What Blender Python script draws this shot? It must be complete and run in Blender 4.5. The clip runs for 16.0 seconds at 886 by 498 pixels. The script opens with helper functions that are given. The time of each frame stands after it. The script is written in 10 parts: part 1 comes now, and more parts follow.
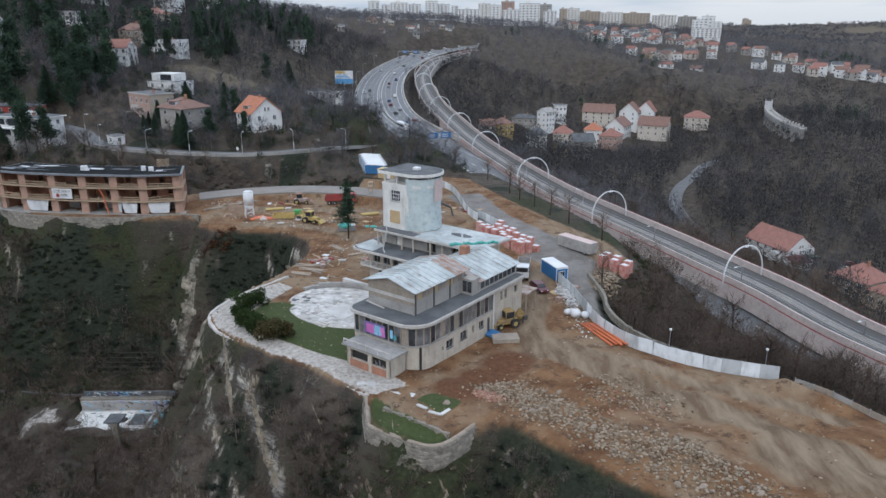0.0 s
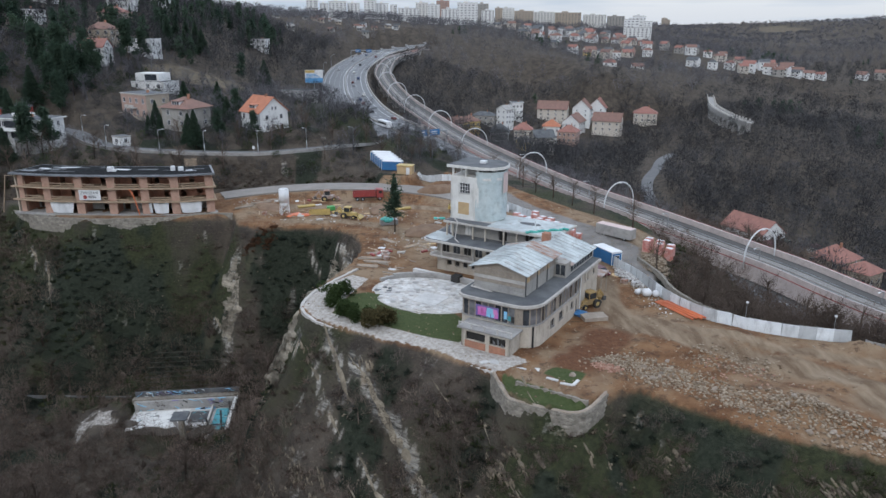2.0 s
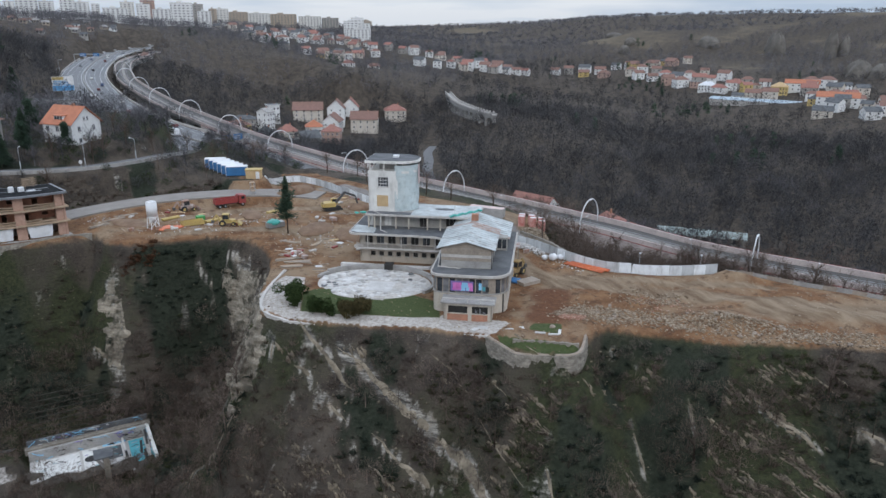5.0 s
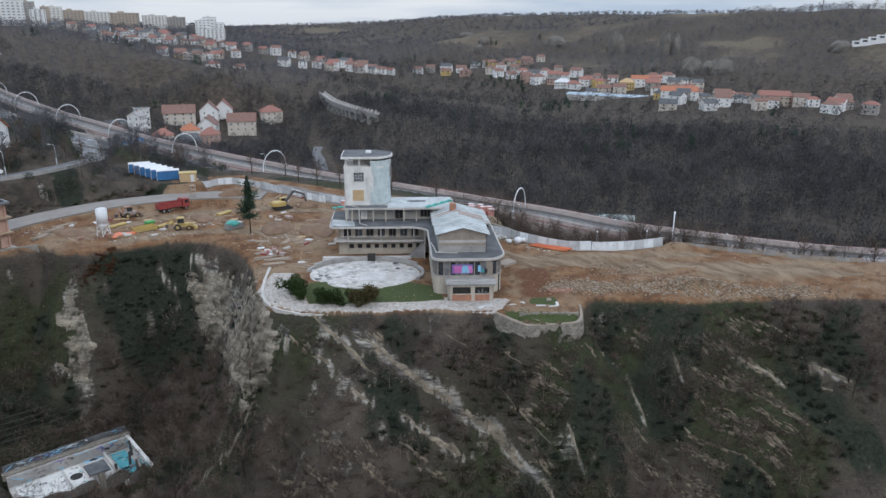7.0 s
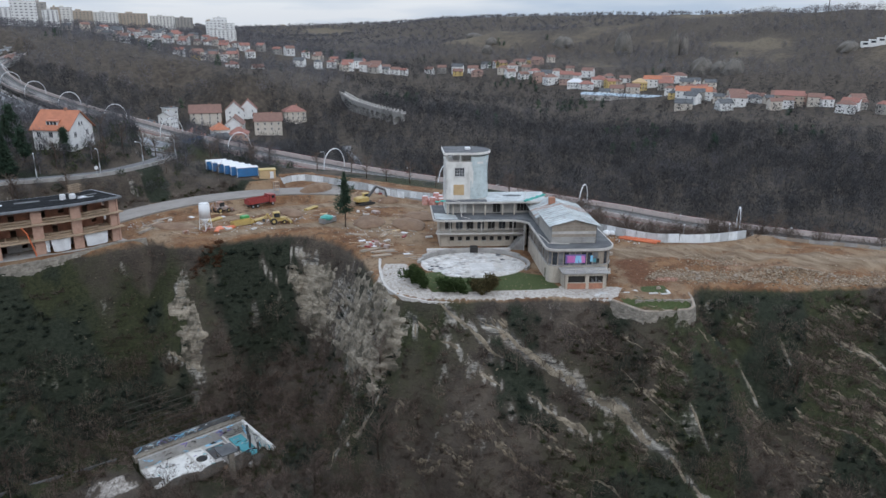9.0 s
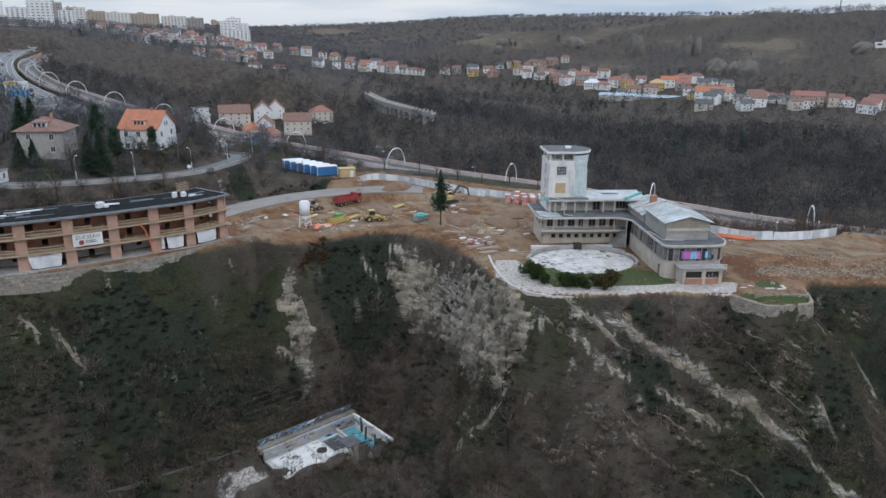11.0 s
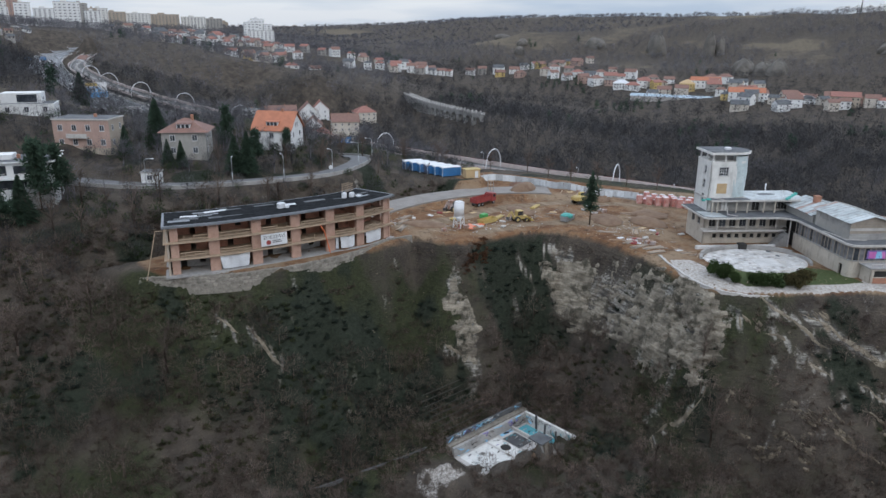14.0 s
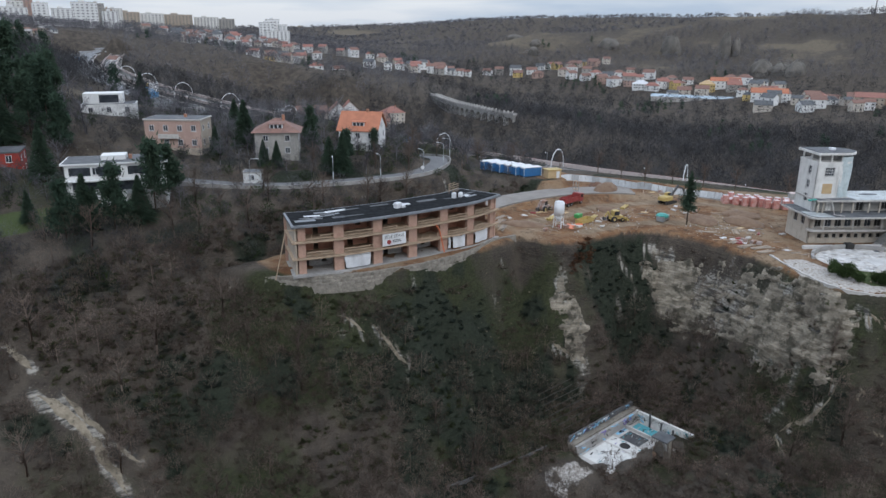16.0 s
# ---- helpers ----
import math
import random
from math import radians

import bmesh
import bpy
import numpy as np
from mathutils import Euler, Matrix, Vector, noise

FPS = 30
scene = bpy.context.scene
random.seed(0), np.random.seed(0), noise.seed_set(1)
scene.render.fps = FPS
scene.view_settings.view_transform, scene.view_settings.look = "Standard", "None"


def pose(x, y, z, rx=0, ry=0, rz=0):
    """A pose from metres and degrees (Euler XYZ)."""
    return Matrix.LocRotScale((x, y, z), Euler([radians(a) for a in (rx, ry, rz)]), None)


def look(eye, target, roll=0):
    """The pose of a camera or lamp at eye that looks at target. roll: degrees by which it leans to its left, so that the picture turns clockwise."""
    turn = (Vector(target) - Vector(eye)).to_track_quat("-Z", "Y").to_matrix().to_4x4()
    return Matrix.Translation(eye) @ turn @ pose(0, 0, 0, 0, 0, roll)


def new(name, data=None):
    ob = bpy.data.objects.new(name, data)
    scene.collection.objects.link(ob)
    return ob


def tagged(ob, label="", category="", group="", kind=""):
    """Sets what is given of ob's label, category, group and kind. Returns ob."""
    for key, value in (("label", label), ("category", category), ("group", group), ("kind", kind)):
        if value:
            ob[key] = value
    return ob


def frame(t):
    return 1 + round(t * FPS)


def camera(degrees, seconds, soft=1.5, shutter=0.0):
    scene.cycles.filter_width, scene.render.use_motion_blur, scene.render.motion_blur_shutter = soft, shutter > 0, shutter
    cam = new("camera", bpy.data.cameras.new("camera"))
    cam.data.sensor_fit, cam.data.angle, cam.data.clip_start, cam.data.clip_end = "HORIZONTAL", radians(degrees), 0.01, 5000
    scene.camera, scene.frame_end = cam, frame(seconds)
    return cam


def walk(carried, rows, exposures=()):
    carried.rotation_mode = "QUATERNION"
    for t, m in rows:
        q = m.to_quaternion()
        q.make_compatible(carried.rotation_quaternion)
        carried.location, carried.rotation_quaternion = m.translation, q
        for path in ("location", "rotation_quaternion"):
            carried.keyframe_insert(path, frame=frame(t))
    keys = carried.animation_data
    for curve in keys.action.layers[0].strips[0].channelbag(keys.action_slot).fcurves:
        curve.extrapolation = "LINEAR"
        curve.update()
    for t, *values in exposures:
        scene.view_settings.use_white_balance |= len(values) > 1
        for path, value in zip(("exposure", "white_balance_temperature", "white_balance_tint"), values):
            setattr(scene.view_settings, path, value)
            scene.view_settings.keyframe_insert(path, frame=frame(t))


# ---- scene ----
cam = camera(63.3, 16.0)
METRES, EYE, TILT, LEAN, TURN = 200.0, 45.5, -17.5, 0.0, 0.0
ROWS = [
    (0.0, 0.0, 0.0, 0.0, 0.0, 0.0, -0.0),
    (0.5, -0.0324, -0.0092, -0.0021, -1.3, -0.07, 0.38),
    (1.0, -0.0652, -0.0165, -0.004, -2.16, -0.11, 0.64),
    (1.5, -0.0975, -0.0221, -0.0058, -2.81, -0.12, 0.81),
    (2.0, -0.1306, -0.0267, -0.0069, -5.64, -0.17, 1.65),
    (2.5, -0.1634, -0.0301, -0.0076, -12.37, -0.45, 3.66),
    (3.0, -0.1974, -0.0315, -0.0074, -12.94, -0.48, 3.83),
    (3.5, -0.2297, -0.0318, -0.0073, -16.37, -0.7, 4.83),
    (4.0, -0.2646, -0.0302, -0.0061, -19.17, -0.97, 5.61),
    (4.5, -0.2978, -0.0272, -0.0048, -21.64, -1.21, 6.3),
    (5.0, -0.3304, -0.0228, -0.0031, -27.65, -1.95, 7.94),
    (7.5, -0.4828, 0.0209, 0.0108, -39.64, -3.92, 10.86),
    (8.0, -0.5085, 0.0316, 0.0141, -39.66, -3.91, 10.86),
    (8.5, -0.5344, 0.0432, 0.0176, -39.68, -3.91, 10.86),
    (9.0, -0.5599, 0.0558, 0.0216, -39.7, -3.91, 10.87),
    (11.5, -0.682, 0.1323, 0.0463, -39.82, -3.9, 10.85),
    (12.0, -0.7062, 0.1502, 0.0523, -39.83, -3.89, 10.85),
    (12.5, -0.7302, 0.1683, 0.058, -39.83, -3.88, 10.85),
    (13.0, -0.7544, 0.1865, 0.064, -39.84, -3.89, 10.85),
    (13.5, -0.7784, 0.2049, 0.0695, -39.84, -3.89, 10.85),
    (14.0, -0.8025, 0.2232, 0.0753, -39.82, -3.88, 10.85),
    (14.5, -0.8262, 0.242, 0.0811, -39.82, -3.88, 10.86),
    (15.0, -0.8496, 0.2603, 0.0869, -39.81, -3.87, 10.85),
    (15.5, -0.8729, 0.2784, 0.0924, -39.82, -3.86, 10.84),
    (16.0, -0.8967, 0.2961, 0.0976, -39.83, -3.85, 10.82),
]
walk(cam, [(t, pose(0, 0, EYE, TILT, LEAN, TURN) @ pose(METRES * x, METRES * y, METRES * z, 90 + pitch, roll, yaw)) for t, x, y, z, yaw, pitch, roll in ROWS],
     exposures=((0.0, 0.0), (16.0, 0.0)))

# ---- sky and sun: a bright overcast afternoon ----
world = bpy.data.worlds.new("sky")
scene.world = world
world.use_nodes = True
wn, wl = world.node_tree.nodes, world.node_tree.links
wn.clear()
sky = wn.new("ShaderNodeTexSky")
sky.sky_type, sky.sun_disc = "NISHITA", False
sky.sun_elevation, sky.sun_rotation = radians(28), radians(200)
sky_dim = wn.new("ShaderNodeVectorMath")
sky_dim.operation = "SCALE"
sky_dim.inputs["Scale"].default_value = 0.1
coord = wn.new("ShaderNodeTexCoord")
stretch = wn.new("ShaderNodeMapping")
stretch.inputs["Scale"].default_value = (1.6, 1.6, 14.0)
cloud = wn.new("ShaderNodeTexNoise")
cloud.inputs["Scale"].default_value, cloud.inputs["Detail"].default_value = 2.2, 6.0
ramp = wn.new("ShaderNodeValToRGB")
ramp.color_ramp.elements[0].position, ramp.color_ramp.elements[0].color = 0.37, (0.66, 0.83, 1.10, 1)
ramp.color_ramp.elements[1].position, ramp.color_ramp.elements[1].color = 0.62, (1.12, 1.20, 1.34, 1)
mix = wn.new("ShaderNodeMix")
mix.data_type = "RGBA"
mix.inputs["Factor"].default_value = 0.85
back, out = wn.new("ShaderNodeBackground"), wn.new("ShaderNodeOutputWorld")
wl.new(coord.outputs["Generated"], stretch.inputs["Vector"])
wl.new(stretch.outputs["Vector"], cloud.inputs["Vector"])
wl.new(cloud.outputs["Fac"], ramp.inputs["Fac"])
wl.new(sky.outputs["Color"], sky_dim.inputs[0])
wl.new(sky_dim.outputs["Vector"], mix.inputs["A"])
split, climb, lit = wn.new("ShaderNodeSeparateXYZ"), wn.new("ShaderNodeMapRange"), wn.new("ShaderNodeVectorMath")
climb.interpolation_type = "SMOOTHSTEP"
climb.inputs["From Min"].default_value, climb.inputs["From Max"].default_value = -0.05, 0.55
climb.inputs["To Min"].default_value, climb.inputs["To Max"].default_value = 0.66, 1.40
lit.operation = "SCALE"
wl.new(coord.outputs["Generated"], split.inputs["Vector"])
wl.new(split.outputs["Z"], climb.inputs["Value"])
wl.new(ramp.outputs["Color"], lit.inputs[0])
wl.new(climb.outputs["Result"], lit.inputs["Scale"])
wl.new(lit.outputs["Vector"], mix.inputs["B"])
wl.new(mix.outputs["Result"], back.inputs["Color"])
wl.new(back.outputs["Background"], out.inputs["Surface"])
sun = new("sun", bpy.data.lights.new("sun", "SUN"))
sun.data.energy, sun.data.angle, sun.data.color = 0.6, radians(25), (1.0, 0.96, 0.9)
sun.matrix_world = look((-60, -150, 120), (0, 0, 0))
# ---- materials ----


def nodes_of(name):
    m = bpy.data.materials.new(name)
    m.use_nodes = True
    nt = m.node_tree
    nt.nodes.clear()
    o = nt.nodes.new("ShaderNodeOutputMaterial")
    b = nt.nodes.new("ShaderNodeBsdfPrincipled")
    nt.links.new(b.outputs[0], o.inputs[0])
    return m, nt, b


def noise_node(nt, vec, scale, detail=4.0, rough=0.55):
    n = nt.nodes.new("ShaderNodeTexNoise")
    n.inputs["Scale"].default_value, n.inputs["Detail"].default_value, n.inputs["Roughness"].default_value = scale, detail, rough
    nt.links.new(vec, n.inputs["Vector"])
    return n.outputs["Fac"]


def ramp_node(nt, fac, lo, hi, c0=(0, 0, 0), c1=(1, 1, 1)):
    r = nt.nodes.new("ShaderNodeValToRGB")
    e = r.color_ramp.elements
    e[0].position, e[0].color = lo, (*c0, 1)
    e[1].position, e[1].color = hi, (*c1, 1)
    nt.links.new(fac, r.inputs["Fac"])
    return r.outputs["Color"]


def mix_node(nt, fac, a, b, blend="MIX"):
    n = nt.nodes.new("ShaderNodeMix")
    n.data_type, n.blend_type = "RGBA", blend
    for key, v in (("Factor", fac), ("A", a), ("B", b)):
        if isinstance(v, (int, float)):
            n.inputs[key].default_value = v
        elif isinstance(v, tuple):
            n.inputs[key].default_value = (*v, 1)
        else:
            nt.links.new(v, n.inputs[key])
    return n.outputs["Result"]


def math_node(nt, op, a, b=None):
    n = nt.nodes.new("ShaderNodeMath")
    n.operation = op
    for i, v in enumerate((a, b)):
        if v is None:
            continue
        if isinstance(v, (int, float)):
            n.inputs[i].default_value = v
        else:
            nt.links.new(v, n.inputs[i])
    return n.outputs[0]


def place_node(nt, scale=(1, 1, 1), turn=(0, 0, 0)):
    g = nt.nodes.new("ShaderNodeNewGeometry")
    mp = nt.nodes.new("ShaderNodeMapping")
    mp.inputs["Scale"].default_value, mp.inputs["Rotation"].default_value = scale, turn
    nt.links.new(g.outputs["Position"], mp.inputs["Vector"])
    return mp.outputs["Vector"]


def bump_node(nt, height, strength, dist):
    n = nt.nodes.new("ShaderNodeBump")
    n.inputs["Strength"].default_value, n.inputs["Distance"].default_value = strength, dist
    nt.links.new(height, n.inputs["Height"])
    return n.outputs["Normal"]


def attr_node(nt, name):
    n = nt.nodes.new("ShaderNodeAttribute")
    n.attribute_name = name
    return n.outputs["Fac"]


def stuff(name, a, b, rough=0.85, big=0.4, fine=6.0, dirt=(0.06, 0.05, 0.045), dirty=0.25, metal=0.0, bump=0.03, vary=0.0, streak=1.0, tone=0.0):
    """A worn surface: two tones in large blotches, fine grain, dirt in patches (drawn out downwards by streak), light relief."""
    m, nt, bs = nodes_of(name)
    v = place_node(nt)
    vs = place_node(nt, (1, 1, 1 / streak))
    blot = ramp_node(nt, noise_node(nt, v, big), 0.35, 0.65)
    col = mix_node(nt, blot, a, b)
    grain = noise_node(nt, v, fine, 5.0, 0.7)
    col = mix_node(nt, 0.35, col, ramp_node(nt, grain, 0.25, 0.75, (0.25, 0.25, 0.25), (0.75, 0.75, 0.75)), "OVERLAY")
    soil = ramp_node(nt, noise_node(nt, vs, big * 2.7, 6.0, 0.65), 0.5, 0.75)
    col = mix_node(nt, math_node(nt, "MULTIPLY", soil, dirty), col, dirt)
    if vary:
        oi = nt.nodes.new("ShaderNodeObjectInfo")
        hsv = nt.nodes.new("ShaderNodeHueSaturation")
        nt.links.new(col, hsv.inputs["Color"])
        nt.links.new(math_node(nt, "ADD", math_node(nt, "MULTIPLY", oi.outputs["Random"], vary), 1 - vary / 2), hsv.inputs["Value"])
        col = hsv.outputs["Color"]
    if tone:
        hsv = nt.nodes.new("ShaderNodeHueSaturation")
        nt.links.new(col, hsv.inputs["Color"])
        nt.links.new(math_node(nt, "ADD", math_node(nt, "MULTIPLY", attr_node(nt, "tone"), tone), 1 - tone), hsv.inputs["Value"])
        col = hsv.outputs["Color"]
    nt.links.new(col, bs.inputs["Base Color"])
    bs.inputs["Roughness"].default_value, bs.inputs["Metallic"].default_value = rough, metal
    if bump:
        nt.links.new(bump_node(nt, grain, 0.5, bump), bs.inputs["Normal"])
    return m


def twig_mat(name, a, b, rough=0.9, thin=0.45):
    """Bark, twigs or leaves, a tone of its own for each plant."""
    m, nt, bs = nodes_of(name)
    tone = attr_node(nt, "tone")
    col = mix_node(nt, tone, a, b)
    n = noise_node(nt, place_node(nt), 0.05, 3.0)
    col = mix_node(nt, math_node(nt, "MULTIPLY", ramp_node(nt, n, 0.4, 0.65), 0.5), col, a)
    nt.links.new(col, bs.inputs["Base Color"])
    bs.inputs["Roughness"].default_value = rough
    bs.inputs["Specular IOR Level"].default_value = 0.15
    # a blade stands for a spray of thin twigs or needles, which passes part of the light
    through_ = nt.nodes.new("ShaderNodeBsdfTranslucent")
    both = nt.nodes.new("ShaderNodeMixShader")
    nt.links.new(col, through_.inputs["Color"])
    both.inputs[0].default_value = thin
    nt.links.new(bs.outputs[0], both.inputs[1])
    nt.links.new(through_.outputs[0], both.inputs[2])
    nt.links.new(both.outputs[0], nt.nodes["Material Output"].inputs["Surface"])
    return m


M = {}
M["plaster"] = stuff("weathered_white_plaster", (0.70, 0.69, 0.66), (0.60, 0.59, 0.56), dirty=0.3, streak=4)
M["plaster_cream"] = stuff("stained_cream_plaster", (0.50, 0.45, 0.38), (0.42, 0.37, 0.31), dirty=0.5, streak=4)
M["plaster_clean"] = stuff("white_render", (0.72, 0.72, 0.71), (0.66, 0.66, 0.65), dirty=0.12, streak=4)
M["plaster_tan"] = stuff("beige_render", (0.42, 0.36, 0.29), (0.37, 0.31, 0.25), dirty=0.25, streak=4)
M["plaster_beige"] = stuff("pale_beige_render", (0.58, 0.53, 0.46), (0.52, 0.47, 0.41), dirty=0.2, streak=4)
M["plaster_pink"] = stuff("pinkish_render", (0.42, 0.29, 0.24), (0.37, 0.25, 0.21), dirty=0.25, streak=4)
M["plaster_yellow"] = stuff("yellow_render", (0.58, 0.44, 0.18), (0.52, 0.38, 0.15), dirty=0.2, streak=4)
M["plaster_red"] = stuff("red_render", (0.35, 0.05, 0.035), (0.28, 0.04, 0.03), dirty=0.2, streak=4)
M["plaster_grey"] = stuff("grey_render", (0.36, 0.34, 0.31), (0.30, 0.29, 0.27), dirty=0.3, streak=4)
M["concrete"] = stuff("grey_concrete", (0.36, 0.35, 0.33), (0.28, 0.27, 0.26), dirty=0.4)
M["concrete_pale"] = stuff("pale_concrete", (0.52, 0.49, 0.46), (0.42, 0.40, 0.37), dirty=0.35)
M["concrete_pink"] = stuff("pinkish_concrete_parapet", (0.50, 0.43, 0.40), (0.42, 0.36, 0.34), dirty=0.35)
M["tin"] = stuff("pale_tin_roof", (0.52, 0.56, 0.56), (0.34, 0.37, 0.375), rough=0.55, metal=0.15, dirty=0.8, big=0.3, dirt=(0.21, 0.17, 0.145), streak=2)
M["tin_rust"] = stuff("rusted_tin", (0.26, 0.13, 0.08), (0.40, 0.36, 0.34), rough=0.7, dirty=0.5, big=0.9)
M["felt"] = stuff("dark_roofing_felt", (0.075, 0.08, 0.088), (0.13, 0.135, 0.14), dirty=0.3, rough=0.9)
M["membrane"] = stuff("black_roofing_membrane", (0.010, 0.011, 0.012), (0.022, 0.023, 0.025), rough=0.75, dirty=0.22, big=0.6, dirt=(0.10, 0.105, 0.11))
M["membrane"].node_tree.nodes["Principled BSDF"].inputs["Specular IOR Level"].default_value = 0.02
M["trim_metal"] = stuff("grey_flashing", (0.24, 0.25, 0.27), (0.18, 0.19, 0.2), rough=0.5, metal=0.4, dirty=0.15)
M["brick"] = stuff("orange_hollow_brick", (0.43, 0.275, 0.21), (0.36, 0.22, 0.165), big=1.2, fine=9, dirty=0.25, dirt=(0.5, 0.42, 0.36))
M["brick_old"] = stuff("old_red_brick", (0.40, 0.19, 0.12), (0.30, 0.15, 0.10), big=1.0, fine=9, dirty=0.3)
M["timber"] = stuff("raw_timber", (0.41, 0.305, 0.21), (0.33, 0.245, 0.17), big=1.0, dirty=0.2)
M["timber_grey"] = stuff("weathered_planks", (0.26, 0.22, 0.18), (0.34, 0.29, 0.24), big=1.0, dirty=0.3)
M["plywood"] = stuff("plywood_sheet", (0.50, 0.36, 0.20), (0.44, 0.31, 0.17), big=0.8, dirty=0.1)
M["film"] = stuff("white_building_foil", (0.66, 0.67, 0.68), (0.56, 0.57, 0.59), rough=0.5, dirty=0.2)
M["tile_orange"] = stuff("orange_roof_tiles", (0.44, 0.17, 0.095), (0.36, 0.14, 0.08), big=0.6, fine=4, dirty=0.2)
# red greyed down so that far roofs carry haze in their colour
M["tile_red"] = stuff("haze_dulled_red_tiles", (0.31, 0.145, 0.115), (0.25, 0.118, 0.096), big=0.6, fine=4, dirty=0.25)
M["tile_brown"] = stuff("brown_roof_tiles", (0.24, 0.135, 0.108), (0.18, 0.105, 0.085), big=0.6, fine=4, dirty=0.3)
M["asphalt"] = stuff("worn_asphalt", (0.105, 0.11, 0.117), (0.135, 0.14, 0.147), big=0.12, fine=3, dirty=0.3, rough=0.6)
M["asphalt_lane"] = stuff("dull_lane_asphalt", (0.11, 0.11, 0.112), (0.145, 0.145, 0.147), big=0.3, fine=3, dirty=0.35, rough=0.8)
M["asphalt_dark"] = stuff("dark_track_bed", (0.075, 0.072, 0.07), (0.10, 0.096, 0.092), big=0.15, fine=3, dirty=0.2)
M["gravel"] = stuff("grey_gravel_road", (0.25, 0.23, 0.21), (0.20, 0.182, 0.165), big=0.3, fine=3, dirty=0.25, dirt=(0.2, 0.13, 0.08))
M["paint_white"] = stuff("white_road_paint", (0.7, 0.7, 0.7), (0.55, 0.55, 0.55), dirty=0.3)
M["white_metal"] = stuff("white_painted_steel", (0.70, 0.71, 0.72), (0.62, 0.63, 0.64), rough=0.4, dirty=0.15, streak=3)
M["fence"] = stuff("white_hoarding_sheet", (0.62, 0.65, 0.67), (0.54, 0.57, 0.59), rough=0.5, dirty=0.4, streak=3, vary=0.6)
M["steel"] = stuff("galvanised_steel", (0.40, 0.42, 0.43), (0.33, 0.34, 0.35), rough=0.45, metal=0.6, dirty=0.15)
M["red_paint"] = stuff("red_paint", (0.30, 0.05, 0.045), (0.23, 0.04, 0.04), rough=0.45, dirty=0.2)
M["orange_plastic"] = stuff("orange_plastic_pipe", (0.62, 0.16, 0.06), (0.55, 0.13, 0.05), rough=0.4, dirty=0.2)
M["yellow_paint"] = stuff("dirty_yellow_paint", (0.48, 0.35, 0.12), (0.38, 0.28, 0.10), rough=0.5, dirty=0.35)
M["mud_yellow"] = stuff("mud_caked_yellow_paint", (0.36, 0.24, 0.085), (0.24, 0.165, 0.08), rough=0.7, dirty=0.6, big=1.5)
M["blue_paint"] = stuff("blue_container_paint", (0.035, 0.16, 0.36), (0.03, 0.13, 0.30), rough=0.45, dirty=0.15)
M["teal"] = stuff("turquoise_sheet", (0.05, 0.36, 0.30), (0.05, 0.30, 0.26), rough=0.5, dirty=0.2)
M["green_paint"] = stuff("green_paint", (0.06, 0.30, 0.08), (0.05, 0.24, 0.07), rough=0.5, dirty=0.2)
M["rubber"] = stuff("black_rubber", (0.02, 0.02, 0.02), (0.03, 0.03, 0.03), dirty=0.3, dirt=(0.15, 0.11, 0.08))
M["dark_steel"] = stuff("dark_grey_steel", (0.05, 0.05, 0.055), (0.08, 0.08, 0.08), rough=0.5, dirty=0.2)
M["stone_wall"] = stuff("rubble_stone_masonry", (0.26, 0.23, 0.19), (0.16, 0.145, 0.12), big=1.6, fine=3, dirty=0.5, bump=0.15)
M["rubble"] = stuff("broken_limestone_rubble", (0.29, 0.245, 0.20), (0.21, 0.168, 0.13), big=0.8, fine=3, dirty=0.35, dirt=(0.22, 0.13, 0.08), vary=0.5)
M["wall_stone"] = stuff("grey_wall_stones", (0.27, 0.245, 0.205), (0.17, 0.15, 0.125), big=0.8, fine=3, dirty=0.45, vary=0.6)
M["rubble_brick"] = stuff("brick_rubble", (0.40, 0.19, 0.12), (0.30, 0.2, 0.15), big=0.8, dirty=0.3, vary=0.4)
M["slab"] = stuff("pale_stone_slab", (0.58, 0.57, 0.555), (0.48, 0.47, 0.455), dirty=0.3, vary=0.3)
M["shrink"] = stuff("pink_red_wrapped_bricks", (0.46, 0.15, 0.12), (0.58, 0.36, 0.32), big=1.2, rough=0.4, dirty=0.15)
M["sheet_pink"] = stuff("pale_pink_scaffold_net", (0.60, 0.48, 0.45), (0.54, 0.42, 0.40), dirty=0.2)
M["net"] = stuff("grey_blue_scaffold_net", (0.50, 0.56, 0.56), (0.42, 0.49, 0.50), dirty=0.35, big=0.5, bump=0.08)
# flat black: painted shade of unlit rooms, and black spray paint
M["shade_spray_black"] = stuff("shade_and_spray_black", (0.02, 0.02, 0.02), (0.035, 0.033, 0.03), dirty=0.1)
M["graf_mag"] = stuff("magenta_spray_paint", (0.52, 0.12, 0.42), (0.60, 0.22, 0.45), dirty=0.05)
M["graf_blue"] = stuff("light_blue_spray_paint", (0.20, 0.48, 0.75), (0.28, 0.55, 0.70), dirty=0.05)
M["graf_violet"] = stuff("violet_spray_paint", (0.16, 0.12, 0.30), (0.20, 0.16, 0.36), dirty=0.05)
M["graf_teal"] = stuff("turquoise_spray_paint", (0.08, 0.30, 0.34), (0.06, 0.25, 0.29), dirty=0.05)
# twigs shifted to cool grey: some distance haze is put into the colour
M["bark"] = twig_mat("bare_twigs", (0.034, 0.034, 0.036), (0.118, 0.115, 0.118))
M["bark_near"] = twig_mat("scrub_twigs", (0.072, 0.055, 0.045), (0.230, 0.178, 0.146))
M["bark_brush"] = twig_mat("brushwood_twigs", (0.088, 0.068, 0.062), (0.225, 0.174, 0.158))
M["bark_warm"] = twig_mat("reddish_brush_twigs", (0.145, 0.108, 0.090), (0.36, 0.275, 0.228))
